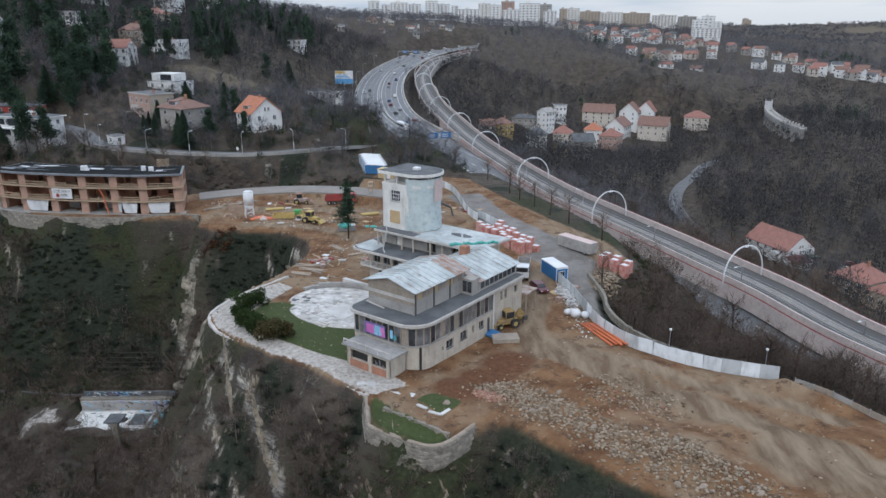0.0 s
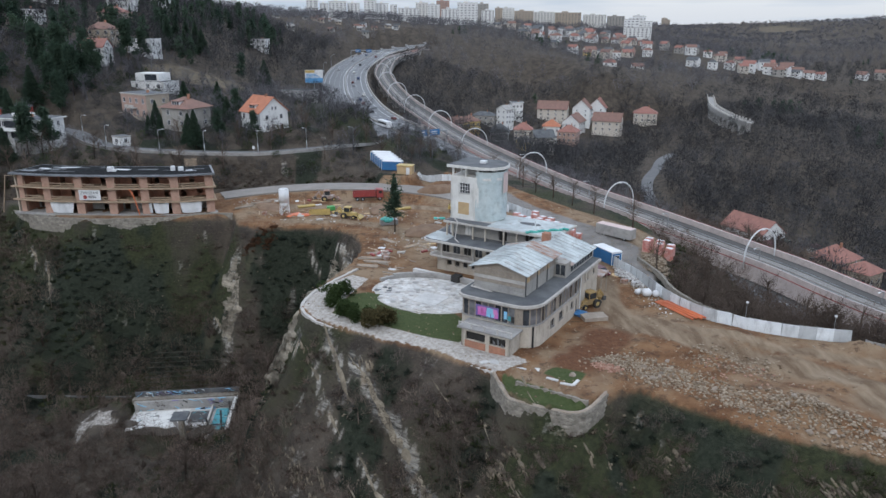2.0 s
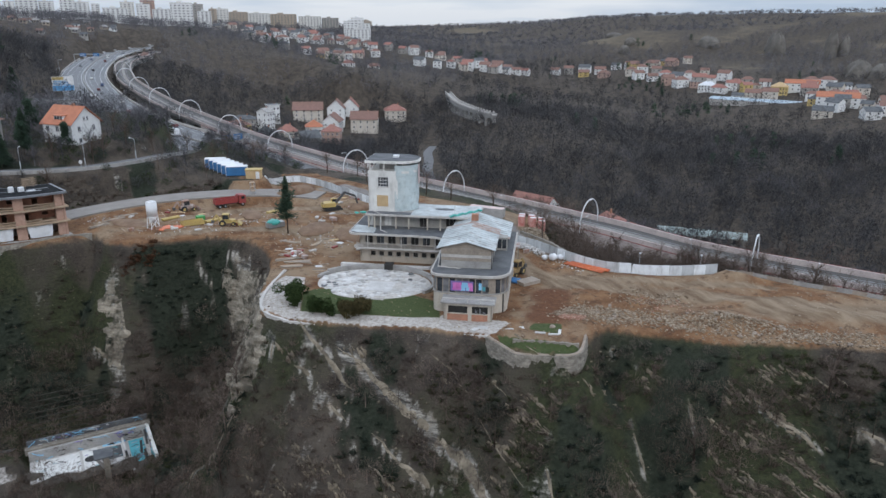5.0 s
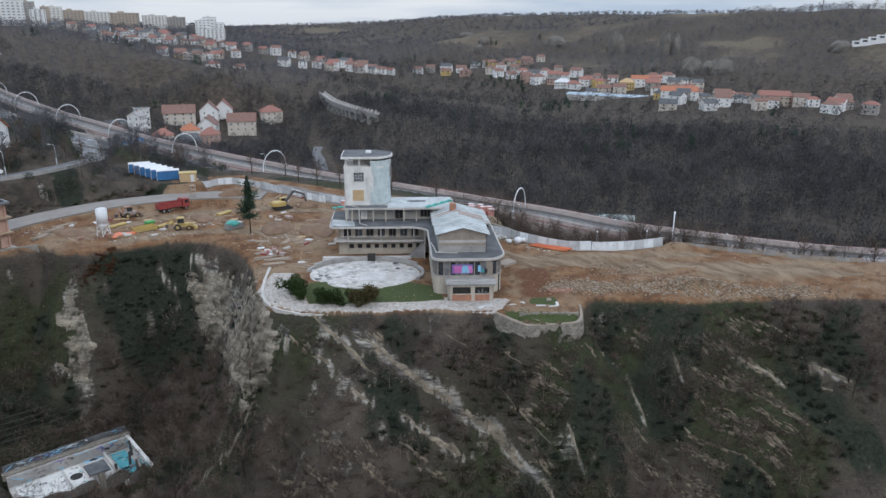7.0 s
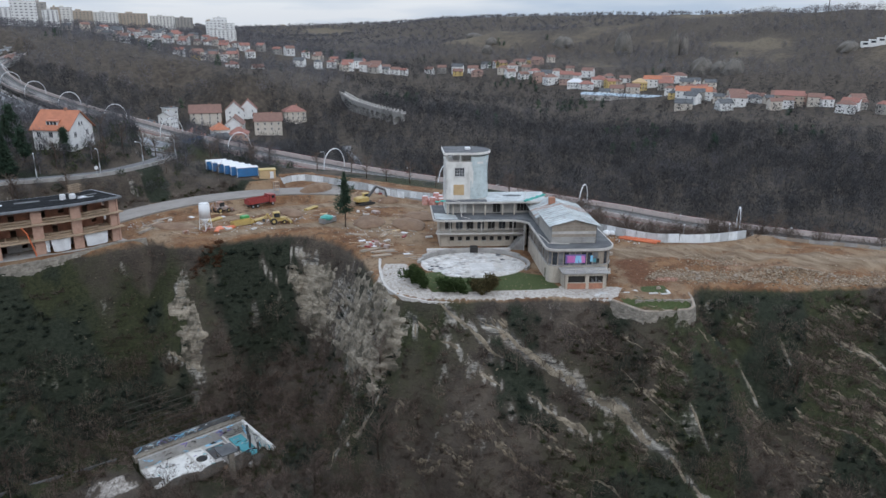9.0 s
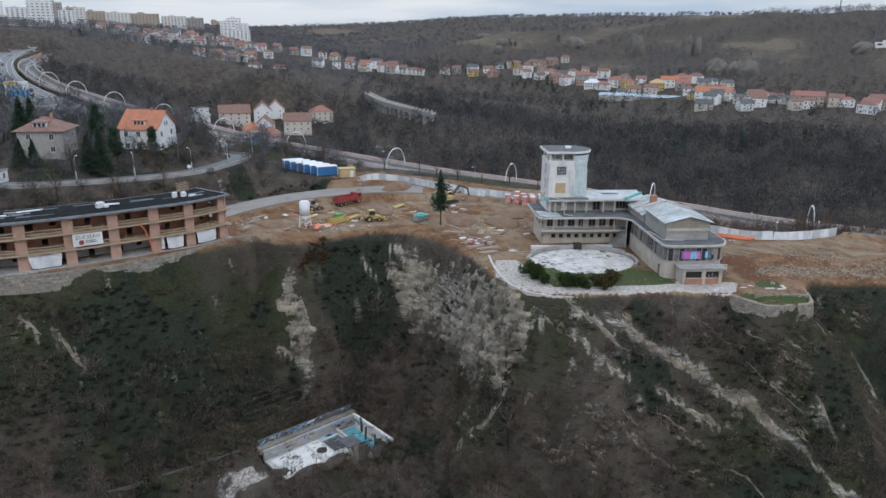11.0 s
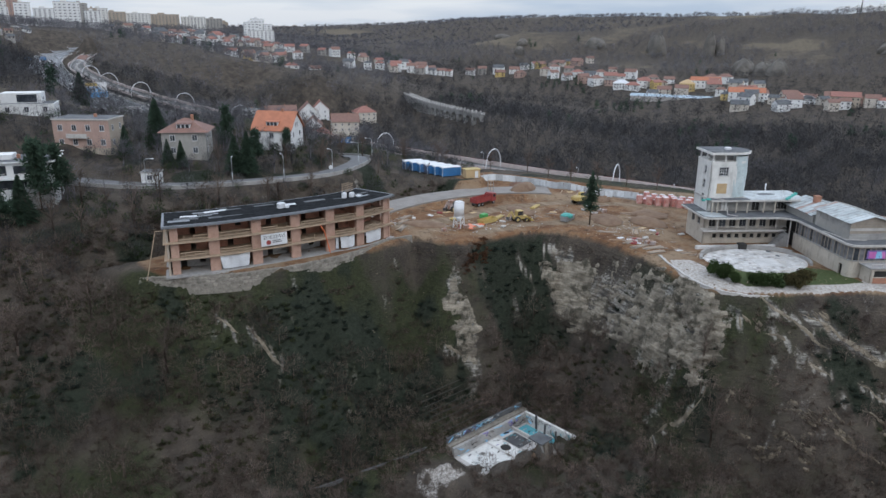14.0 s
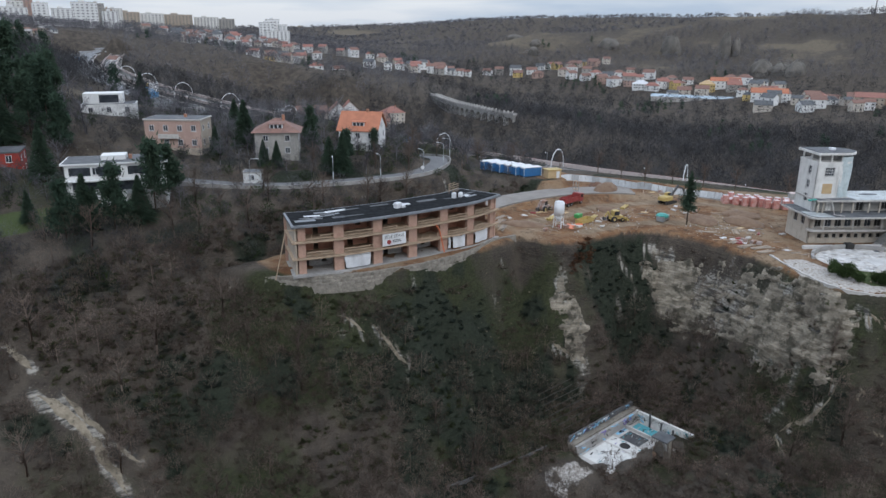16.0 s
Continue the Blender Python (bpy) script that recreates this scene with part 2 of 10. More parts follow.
# paler, cooler twigs: distance haze painted into the base colour
M["bark_hazed"] = twig_mat("haze_tinted_twigs", (0.092, 0.091, 0.100), (0.215, 0.205, 0.215))
M["fir"] = twig_mat("dark_conifer_needles", (0.036, 0.062, 0.045), (0.074, 0.110, 0.070))
M["bush"] = twig_mat("evergreen_leaves", (0.028, 0.05, 0.018), (0.06, 0.085, 0.03))
M["ivy"] = twig_mat("mossy_undergrowth", (0.046, 0.058, 0.026), (0.095, 0.105, 0.048))
# ivy tone lowered so that its colour carries the hollows' shade
M["dark_ivy"] = twig_mat("shade_ivy_leaves", (0.026, 0.036, 0.029), (0.054, 0.069, 0.050))
M["olive_leaf"] = twig_mat("olive_brown_leaves", (0.060, 0.055, 0.026), (0.115, 0.092, 0.042))
M["rust_leaf"] = twig_mat("rusty_brown_leaves", (0.12, 0.06, 0.035), (0.16, 0.085, 0.05))


def glass_mat(name, tint, rough=0.08):
    m, nt, bs = nodes_of(name)
    n = noise_node(nt, place_node(nt), 0.9, 3.0)
    nt.links.new(mix_node(nt, ramp_node(nt, n, 0.4, 0.6), tint, tuple(c * 1.8 for c in tint)), bs.inputs["Base Color"])
    bs.inputs["Roughness"].default_value = rough
    bs.inputs["Specular IOR Level"].default_value = 0.6
    return m


M["glass"] = glass_mat("dark_window_glass", (0.03, 0.034, 0.04))
M["glass_dirty"] = glass_mat("dusty_grey_glazing", (0.10, 0.10, 0.105), 0.3)
M["glass_car"] = glass_mat("car_glass", (0.02, 0.022, 0.025))


def ledge_mat():
    """Bedded limestone: pale beds, dark partings, earthy and mossy patches, a tone for each block."""
    m, nt, bs = nodes_of("bedded_limestone")
    v = place_node(nt)
    strata = noise_node(nt, place_node(nt, (0.3, 0.3, 2.2), (0.12, -0.1, 0.0)), 0.9, 7.0, 0.7)
    col = mix_node(nt, ramp_node(nt, strata, 0.30, 0.66), (0.135, 0.112, 0.084), (0.46, 0.405, 0.32))
    broad = ramp_node(nt, noise_node(nt, v, 0.16, 5.0, 0.65), 0.42, 0.60)
    col = mix_node(nt, math_node(nt, "MULTIPLY", broad, 0.62), col, (0.125, 0.108, 0.086))
    hsv = nt.nodes.new("ShaderNodeHueSaturation")
    nt.links.new(col, hsv.inputs["Color"])
    nt.links.new(math_node(nt, "ADD", math_node(nt, "MULTIPLY", attr_node(nt, "tone"), 0.6), 0.4), hsv.inputs["Value"])
    col = hsv.outputs["Color"]
    col = mix_node(nt, math_node(nt, "MULTIPLY", ramp_node(nt, noise_node(nt, v, 0.3, 6.0, 0.7), 0.50, 0.60), 0.85), col, (0.050, 0.046, 0.034))
    fine = noise_node(nt, v, 3.0, 5.0, 0.7)
    col = mix_node(nt, 0.4, col, ramp_node(nt, fine, 0.25, 0.75, (0.2, 0.2, 0.2), (0.8, 0.8, 0.8)), "OVERLAY")
    nt.links.new(col, bs.inputs["Base Color"])
    bs.inputs["Roughness"].default_value = 0.95
    bs.inputs["Specular IOR Level"].default_value = 0.2
    nt.links.new(bump_node(nt, math_node(nt, "ADD", fine, strata), 0.7, 0.25), bs.inputs["Normal"])
    return m


M["ledge"] = ledge_mat()


def slab_mat():
    """Bare limestone slabs: pale, with large dull patches, earth in hollows and fine grain."""
    m, nt, bs = nodes_of("bare_limestone_slabs")
    v = place_node(nt)
    col = mix_node(nt, ramp_node(nt, noise_node(nt, v, 0.35, 5.0, 0.6), 0.35, 0.65), (0.15, 0.125, 0.092), (0.36, 0.305, 0.228))
    col = mix_node(nt, math_node(nt, "MULTIPLY", ramp_node(nt, noise_node(nt, v, 0.9, 6.0, 0.7), 0.53, 0.64), 0.75), col, (0.070, 0.060, 0.045))
    fine = noise_node(nt, v, 2.4, 5.0, 0.7)
    hsv = nt.nodes.new("ShaderNodeHueSaturation")
    nt.links.new(col, hsv.inputs["Color"])
    nt.links.new(math_node(nt, "ADD", math_node(nt, "MULTIPLY", attr_node(nt, "tone"), 0.4), 0.62), hsv.inputs["Value"])
    nt.links.new(mix_node(nt, 0.35, hsv.outputs["Color"], ramp_node(nt, fine, 0.25, 0.75, (0.25, 0.25, 0.25), (0.75, 0.75, 0.75)), "OVERLAY"), bs.inputs["Base Color"])
    bs.inputs["Roughness"].default_value = 0.95
    bs.inputs["Specular IOR Level"].default_value = 0.2
    nt.links.new(bump_node(nt, fine, 0.7, 0.2), bs.inputs["Normal"])
    return m


M["slab_rock"] = slab_mat()


def ground_mat():
    """Leaf litter and grass, limestone, bare building earth, pale dust: each where the sheet's own cover values put it."""
    m, nt, bs = nodes_of("ground_cover")
    v = place_node(nt)
    big, mid, fine = noise_node(nt, v, 0.03, 4.0), noise_node(nt, v, 0.22, 5.0, 0.6), noise_node(nt, v, 1.6, 6.0, 0.7)
    litter = mix_node(nt, ramp_node(nt, mid, 0.35, 0.65), (0.042, 0.035, 0.029), (0.094, 0.077, 0.061))
    litter = mix_node(nt, math_node(nt, "MULTIPLY", ramp_node(nt, noise_node(nt, v, 2.6, 4.0, 0.75), 0.56, 0.66), 0.65), litter, (0.15, 0.122, 0.092))
    litter = mix_node(nt, math_node(nt, "MULTIPLY", ramp_node(nt, noise_node(nt, v, 1.1, 4.0, 0.7), 0.58, 0.66), 0.6), litter, (0.016, 0.014, 0.012))
    grass = mix_node(nt, ramp_node(nt, fine, 0.35, 0.65), (0.020, 0.024, 0.013), (0.052, 0.056, 0.027))
    lawn = mix_node(nt, ramp_node(nt, fine, 0.3, 0.7), (0.042, 0.062, 0.022), (0.078, 0.094, 0.038))
    earth = mix_node(nt, ramp_node(nt, mid, 0.36, 0.62), (0.112, 0.052, 0.025), (0.225, 0.126, 0.066))
    earth = mix_node(nt, ramp_node(nt, noise_node(nt, v, 0.09, 5.0), 0.45, 0.62), earth, (0.25, 0.178, 0.116))
    earth = mix_node(nt, math_node(nt, "MULTIPLY", ramp_node(nt, noise_node(nt, v, 0.45, 6.0, 0.75), 0.53, 0.62), 0.75), earth, (0.068, 0.040, 0.026))
    earth = mix_node(nt, math_node(nt, "MULTIPLY", ramp_node(nt, noise_node(nt, v, 0.8, 6.0, 0.75), 0.58, 0.66), 0.7), earth, (0.31, 0.242, 0.168))
    rut = noise_node(nt, place_node(nt, (1.0, 0.25, 1.0), (0, 0, -0.7)), 0.5, 5.0, 0.6)
    track = mix_node(nt, ramp_node(nt, rut, 0.38, 0.62), (0.145, 0.098, 0.062), (0.27, 0.205, 0.142))
    strata = noise_node(nt, place_node(nt, (0.22, 0.22, 1.9), (0.12, -0.1, 0.0)), 0.7, 7.0, 0.68)
    rock = mix_node(nt, ramp_node(nt, strata, 0.42, 0.58), (0.055, 0.052, 0.048), (0.37, 0.345, 0.30))
    rock = mix_node(nt, math_node(nt, "MULTIPLY", ramp_node(nt, mid, 0.55, 0.7), 0.5), rock, (0.26, 0.19, 0.12))
    dust = mix_node(nt, ramp_node(nt, fine, 0.35, 0.68), (0.28, 0.25, 0.22), (0.56, 0.525, 0.485))
    col = mix_node(nt, ramp_node(nt, math_node(nt, "ADD", attr_node(nt, "grass"), math_node(nt, "MULTIPLY", mid, 0.6)), 0.62, 0.9), litter, grass)

    def layer(under, name, over, soft=0.16, ragged=0.55, src=mid):
        k = math_node(nt, "ADD", attr_node(nt, name), math_node(nt, "MULTIPLY", math_node(nt, "SUBTRACT", src, 0.5), ragged))
        return mix_node(nt, ramp_node(nt, k, 0.5 - soft, 0.5 + soft), under, over)

    col = layer(col, "rock", rock, 0.14, 1.1, fine)
    col = layer(col, "earth", earth)
    col = layer(col, "track", track, 0.3, 0.7)
    col = layer(col, "paved", mix_node(nt, ramp_node(nt, mid, 0.35, 0.65), (0.155, 0.143, 0.132), (0.245, 0.228, 0.212)), 0.22, 0.5)
    col = layer(col, "damp", mix_node(nt, ramp_node(nt, fine, 0.35, 0.65), (0.095, 0.044, 0.024), (0.165, 0.078, 0.042)), 0.25, 0.7)
    col = layer(col, "lawn", lawn, 0.10, 0.5)
    col = layer(col, "dust", dust, 0.08, 0.35, fine)
    # near-black cover: shade of the quarry hollows painted into the ground
    col = layer(col, "dark", mix_node(nt, ramp_node(nt, fine, 0.35, 0.68), (0.012, 0.016, 0.010), (0.038, 0.044, 0.030)), 0.2, 0.6)
    field = mix_node(nt, ramp_node(nt, mid, 0.3, 0.7), (0.095, 0.078, 0.055), (0.155, 0.125, 0.088))
    col = layer(col, "field", field, 0.2, 1.2, noise_node(nt, v, 0.05, 5.0, 0.65))
    nt.links.new(col, bs.inputs["Base Color"])
    bs.inputs["Roughness"].default_value = 0.95
    bs.inputs["Specular IOR Level"].default_value = 0.2
    nt.links.new(bump_node(nt, math_node(nt, "ADD", fine, math_node(nt, "MULTIPLY", strata, 1.5)), 0.8, 0.35), bs.inputs["Normal"])
    return m


M["ground"] = ground_mat()
# ---- geometry helpers ----


class Geo:
    """Collects faces for one mesh."""

    def __init__(self):
        self.v, self.f = [], []

    def add(self, vs, fs):
        n = len(self.v)
        self.v += [tuple(p) for p in vs]
        self.f += [tuple(i + n for i in f) for f in fs]
        return self

    def box(self, x0, y0, z0, x1, y1, z1):
        return self.add([(x0, y0, z0), (x1, y0, z0), (x1, y1, z0), (x0, y1, z0), (x0, y0, z1), (x1, y0, z1), (x1, y1, z1), (x0, y1, z1)],
                        [(3, 2, 1, 0), (4, 5, 6, 7), (0, 1, 5, 4), (1, 2, 6, 5), (2, 3, 7, 6), (3, 0, 4, 7)])

    def cbox(self, x0, y0, z0, x1, y1, z1, c=0.05):
        """A box whose upright and top edges are chamfered by c."""
        ring = [(x0 + c, y0), (x1 - c, y0), (x1, y0 + c), (x1, y1 - c), (x1 - c, y1), (x0 + c, y1), (x0, y1 - c), (x0, y0 + c)]
        inner = [(x0 + 2 * c, y0 + c), (x1 - 2 * c, y0 + c), (x1 - c, y0 + 2 * c), (x1 - c, y1 - 2 * c), (x1 - 2 * c, y1 - c), (x0 + 2 * c, y1 - c), (x0 + c, y1 - 2 * c), (x0 + c, y0 + 2 * c)]
        vs = [(*p, z0) for p in ring] + [(*p, z1 - c) for p in ring] + [(*p, z1) for p in inner]
        fs = [tuple(range(7, -1, -1)), tuple(range(16, 24))]
        for k in range(8):
            j = (k + 1) % 8
            fs += [(k, j, 8 + j, 8 + k), (8 + k, 8 + j, 16 + j, 16 + k)]
        return self.add(vs, fs)

    def prism(self, ring, z0, z1):
        """ring: anticlockwise (x, y); z0 and z1 numbers, or one each for every corner."""
        n = len(ring)
        a = z0 if isinstance(z0, (list, tuple)) else [z0] * n
        b = z1 if isinstance(z1, (list, tuple)) else [z1] * n
        vs = [(x, y, z) for (x, y), z in zip(ring, a)] + [(x, y, z) for (x, y), z in zip(ring, b)]
        return self.add(vs, [tuple(range(n - 1, -1, -1)), tuple(range(n, 2 * n))] + [(i, (i + 1) % n, n + (i + 1) % n, n + i) for i in range(n)])

    def cyl(self, x, y, z0, z1, r0, r1=None, n=12):
        r1 = r0 if r1 is None else r1
        cs = [(math.cos(math.tau * k / n), math.sin(math.tau * k / n)) for k in range(n)]
        vs = [(x + r0 * c, y + r0 * s, z0) for c, s in cs] + [(x + r1 * c, y + r1 * s, z1) for c, s in cs]
        return self.add(vs, [tuple(range(n - 1, -1, -1)), tuple(range(n, 2 * n))] + [(k, (k + 1) % n, n + (k + 1) % n, n + k) for k in range(n)])

    def tube(self, path, r, n=6, r_end=None):
        """A round bar along a path of points."""
        pts = [Vector(p) for p in path]
        vs, fs = [], []
        for i, p in enumerate(pts):
            d = (pts[min(i + 1, len(pts) - 1)] - pts[max(i - 1, 0)]).normalized()
            a = d.cross(Vector((0.13, 0.31, 0.94))).normalized()
            b = d.cross(a)
            rr = r if r_end is None else r + (r_end - r) * i / (len(pts) - 1)
            vs += [p + (a * math.cos(math.tau * k / n) + b * math.sin(math.tau * k / n)) * rr for k in range(n)]
        for i in range(len(pts) - 1):
            fs += [(i * n + k, i * n + (k + 1) % n, (i + 1) * n + (k + 1) % n, (i + 1) * n + k) for k in range(n)]
        fs += [tuple(range(n - 1, -1, -1)), tuple(range(len(vs) - n, len(vs)))]
        return self.add(vs, fs)

    def beam(self, a, b, w, h):
        """A square bar from a to b."""
        a, b = Vector(a), Vector(b)
        d = (b - a).normalized()
        s = d.cross(Vector((0, 0, 1)))
        s = s.normalized() if s.length > 1e-4 else Vector((1, 0, 0))
        u = s.cross(d)
        vs = [p + s * (w / 2 * i) + u * (h / 2 * j) for p in (a, b) for i, j in ((-1, -1), (1, -1), (1, 1), (-1, 1))]
        return self.add(vs, [(3, 2, 1, 0), (4, 5, 6, 7), (0, 1, 5, 4), (1, 2, 6, 5), (2, 3, 7, 6), (3, 0, 4, 7)])

    def ball(self, x, y, z, r, n=8, m=5, squash=1.0, jitter=0.0):
        vs = [(x, y, z - r * squash)]
        for j in range(1, m):
            a = math.pi * j / m - math.pi / 2
            for k in range(n):
                q = r * (1 + random.uniform(-jitter, jitter))
                vs.append((x + q * math.cos(a) * math.cos(math.tau * k / n), y + q * math.cos(a) * math.sin(math.tau * k / n), z + q * squash * math.sin(a)))
        vs.append((x, y, z + r * squash))
        fs = [(0, 1 + (k + 1) % n, 1 + k) for k in range(n)]
        for j in range(m - 2):
            b = 1 + j * n
            fs += [(b + k, b + (k + 1) % n, b + n + (k + 1) % n, b + n + k) for k in range(n)]
        b = 1 + (m - 2) * n
        return self.add(vs, fs + [(b + k, b + (k + 1) % n, len(vs) - 1) for k in range(n)])

    def move(self, m, start=0):
        self.v[start:] = [tuple(m @ Vector(p)) for p in self.v[start:]]
        return self

    def mesh(self, name, material, smooth=False):
        me = bpy.data.meshes.new(name)
        me.from_pydata(self.v, [], self.f)
        me.materials.append(material)
        if smooth:
            me.polygons.foreach_set("use_smooth", [True] * len(me.polygons))
        me.update()
        return me


def part(name, geo, material, parent=None, label="", smooth=False):
    ob = new(name, geo.mesh(name, material, smooth) if isinstance(geo, Geo) else geo)
    if parent is not None:
        ob.parent = parent
    return tagged(ob, label)


def thing(name, m, label, category, group="", kind=""):
    ob = new(name)
    ob.matrix_basis = m
    return tagged(ob, label, category, group, kind)


def fast_mesh(name, verts, tris, material, attrs=None, smooth=False, normals=None):
    """A large triangle mesh from arrays."""
    me = bpy.data.meshes.new(name)
    verts, tris = np.ascontiguousarray(verts, np.float32), np.ascontiguousarray(tris, np.int32)
    me.vertices.add(len(verts))
    me.vertices.foreach_set("co", verts.ravel())
    k = tris.shape[1]
    me.loops.add(tris.size)
    me.loops.foreach_set("vertex_index", tris.ravel())
    me.polygons.add(len(tris))
    me.polygons.foreach_set("loop_start", np.arange(0, tris.size, k, dtype=np.int32))
    me.update(calc_edges=True)
    if smooth:
        me.polygons.foreach_set("use_smooth", np.ones(len(tris), bool))
    for key, values in (attrs or {}).items():
        a = me.attributes.new(key, "FLOAT", "POINT")
        a.data.foreach_set("value", np.ascontiguousarray(values, np.float32))
    if normals is not None:
        a = me.attributes.new("custom_normal", "FLOAT_VECTOR", "POINT")
        a.data.foreach_set("vector", np.ascontiguousarray(normals, np.float32).ravel())
    me.materials.append(material)
    me.update()
    return me


def lattice(ix, iy, seed):
    h = (ix * 374761393 + iy * 668265263 + seed * 974634541) & 0x7FFFFFFF
    h = ((h ^ (h >> 13)) * 1274126177) & 0x7FFFFFFF
    return ((h ^ (h >> 16)) & 0xFFFF) / 65535.0


def vnoise(x, y, seed=0):
    """Smooth value noise, 0 to 1, on arrays."""
    fx, fy = np.floor(x), np.floor(y)
    ix, iy = fx.astype(np.int64), fy.astype(np.int64)
    u, v = x - fx, y - fy
    u, v = u * u * (3 - 2 * u), v * v * (3 - 2 * v)
    a, b = lattice(ix, iy, seed), lattice(ix + 1, iy, seed)
    c, d = lattice(ix, iy + 1, seed), lattice(ix + 1, iy + 1, seed)
    return (a * (1 - u) + b * u) * (1 - v) + (c * (1 - u) + d * u) * v


def fnoise(x, y, seed=0, octaves=4):
    s, amp, tot = 0.0, 1.0, 0.0
    for k in range(octaves):
        s = s + amp * vnoise(x * 2 ** k + 17.3 * k, y * 2 ** k - 9.1 * k, seed + k)
        tot, amp = tot + amp, amp * 0.5
    return s / tot


def smooth_step(a, b, x):
    t = np.clip((x - a) / (b - a), 0, 1)
    return t * t * (3 - 2 * t)


def glide(points, step):
    """Points about step apart along a smooth line through the given ones (any number of coordinates)."""
    p = np.array(points, float)
    p = np.vstack([2 * p[0] - p[1], p, 2 * p[-1] - p[-2]])
    out = []
    for i in range(1, len(p) - 2):
        n = max(1, int(np.linalg.norm(p[i + 1] - p[i]) / step))
        for t in np.arange(n) / n:
            out.append(0.5 * (2 * p[i] + (p[i + 1] - p[i - 1]) * t + (2 * p[i - 1] - 5 * p[i] + 4 * p[i + 1] - p[i + 2]) * t ** 2
                              + (3 * p[i] - p[i - 1] - 3 * p[i + 1] + p[i + 2]) * t ** 3))
    return np.array(out + [p[-2]])


def line_distance(x, y, line, closed=False):
    """Distance of the places (x, y) from a polyline, and the share along it of the nearest place."""
    pts = np.array(line, float)[:, :2]
    if closed:
        pts = np.vstack([pts, pts[:1]])
    best, where = np.full(x.shape, 1e12), np.zeros(x.shape)
    for i in range(len(pts) - 1):
        a, d = pts[i], pts[i + 1] - pts[i]
        t = np.clip(((x - a[0]) * d[0] + (y - a[1]) * d[1]) / max(d @ d, 1e-9), 0, 1)
        q = (x - a[0] - t * d[0]) ** 2 + (y - a[1] - t * d[1]) ** 2
        near = q < best
        best, where = np.where(near, q, best), np.where(near, i + t, where)
    return np.sqrt(best), where


def inside(x, y, ring):
    pts = np.array(ring, float)
    odd = np.zeros(x.shape, bool)
    for (x0, y0), (x1, y1) in zip(pts, np.roll(pts, -1, 0)):
        if y0 == y1:
            continue
        odd ^= ((y0 > y) != (y1 > y)) & (x < (x1 - x0) * (y - y0) / (y1 - y0) + x0)
    return odd
# ---- the land: a quarry rim with a building plateau, a wooded hill, a valley with far slopes ----
RIM = [(-124, 193), (-119, 186), (-112, 179.5), (-96, 171), (-82, 170), (-69, 171), (-60, 172.5), (-58, 164), (-52.5, 160.6), (-45, 159.4), (-38, 159.4), (-33.6, 156.7),
       (-30, 152.6), (-28.3, 146.8), (-28.6, 139.4), (-30.6, 131.8), (-33.8, 124), (-37.4, 116.4), (-38.6, 109), (-36.6, 104.8), (-33.7, 102), (-30, 99), (-25, 94.9), (-19.6, 91.4),
       (-14, 86.5), (-9.8, 82.5), (-8.9, 76.5), (-5.6, 73.8), (-2.9, 72.6), (0.4, 73), (3.1, 75), (7.9, 76.2), (13.6, 70), (17.2, 66), (22.6, 62)]
PLATEAU = RIM + [(26.3, 59.7), (33, 55.4), (45, 46), (62, 30), (95, 0), (110, 10), (80, 40), (62, 62), (54.5, 76), (51, 82), (46.5, 87), (41, 89.4), (33, 93.6), (27.6, 99.6), (25.6, 106),
                 (27, 122), (38, 135), (36, 150), (26, 172), (18, 192), (8, 216), (-2, 219), (-9, 204), (-16, 196.5), (-37, 203), (-47, 204.5), (-62, 199), (-72, 193), (-90, 192), (-112, 194)]
FACE = [(-35.6, 152.5), (-30.6, 147), (-30.6, 135), (-33.6, 126.0), (-38.0, 113), (-39.6, 105), (-41.5, 103.0), (-45.0, 108.0), (-43.6, 116.5), (-40.2, 125.0), (-36.4, 136), (-37.2, 147)]
BASTION_FOOT = [(-8.9, 78), (-8.2, 76.0), (-5.4, 74.2), (-1.6, 72.2), (1.2, 73.8)]
LOWER_LAWN = [(-9.2, 81.2), (-8.6, 76.4), (-6.2, 74.2), (-2.6, 72.4), (0.2, 72.6), (1.2, 73.4), (-6.2, 78.9), (-8.6, 82.2)]
# Ground heights placed to fit the camera's view round the plateau: quarry and valley at its foot, the hill with the
# villas, the slope to the highway, the far side.
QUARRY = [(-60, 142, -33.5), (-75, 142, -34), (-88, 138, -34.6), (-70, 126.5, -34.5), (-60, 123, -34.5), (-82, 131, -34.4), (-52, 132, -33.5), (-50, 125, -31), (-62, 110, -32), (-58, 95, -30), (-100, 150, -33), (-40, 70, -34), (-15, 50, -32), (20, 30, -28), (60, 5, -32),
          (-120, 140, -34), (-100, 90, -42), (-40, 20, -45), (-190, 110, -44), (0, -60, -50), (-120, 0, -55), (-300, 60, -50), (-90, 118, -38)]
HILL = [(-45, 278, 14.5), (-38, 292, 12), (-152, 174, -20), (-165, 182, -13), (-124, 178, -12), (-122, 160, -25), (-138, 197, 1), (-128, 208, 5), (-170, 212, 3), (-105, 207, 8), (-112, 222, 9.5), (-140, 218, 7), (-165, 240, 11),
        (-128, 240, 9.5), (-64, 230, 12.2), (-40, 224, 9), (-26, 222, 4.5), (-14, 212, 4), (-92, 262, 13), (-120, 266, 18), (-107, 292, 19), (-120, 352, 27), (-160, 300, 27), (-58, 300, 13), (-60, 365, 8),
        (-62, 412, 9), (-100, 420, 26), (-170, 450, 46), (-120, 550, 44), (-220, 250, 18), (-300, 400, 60)]
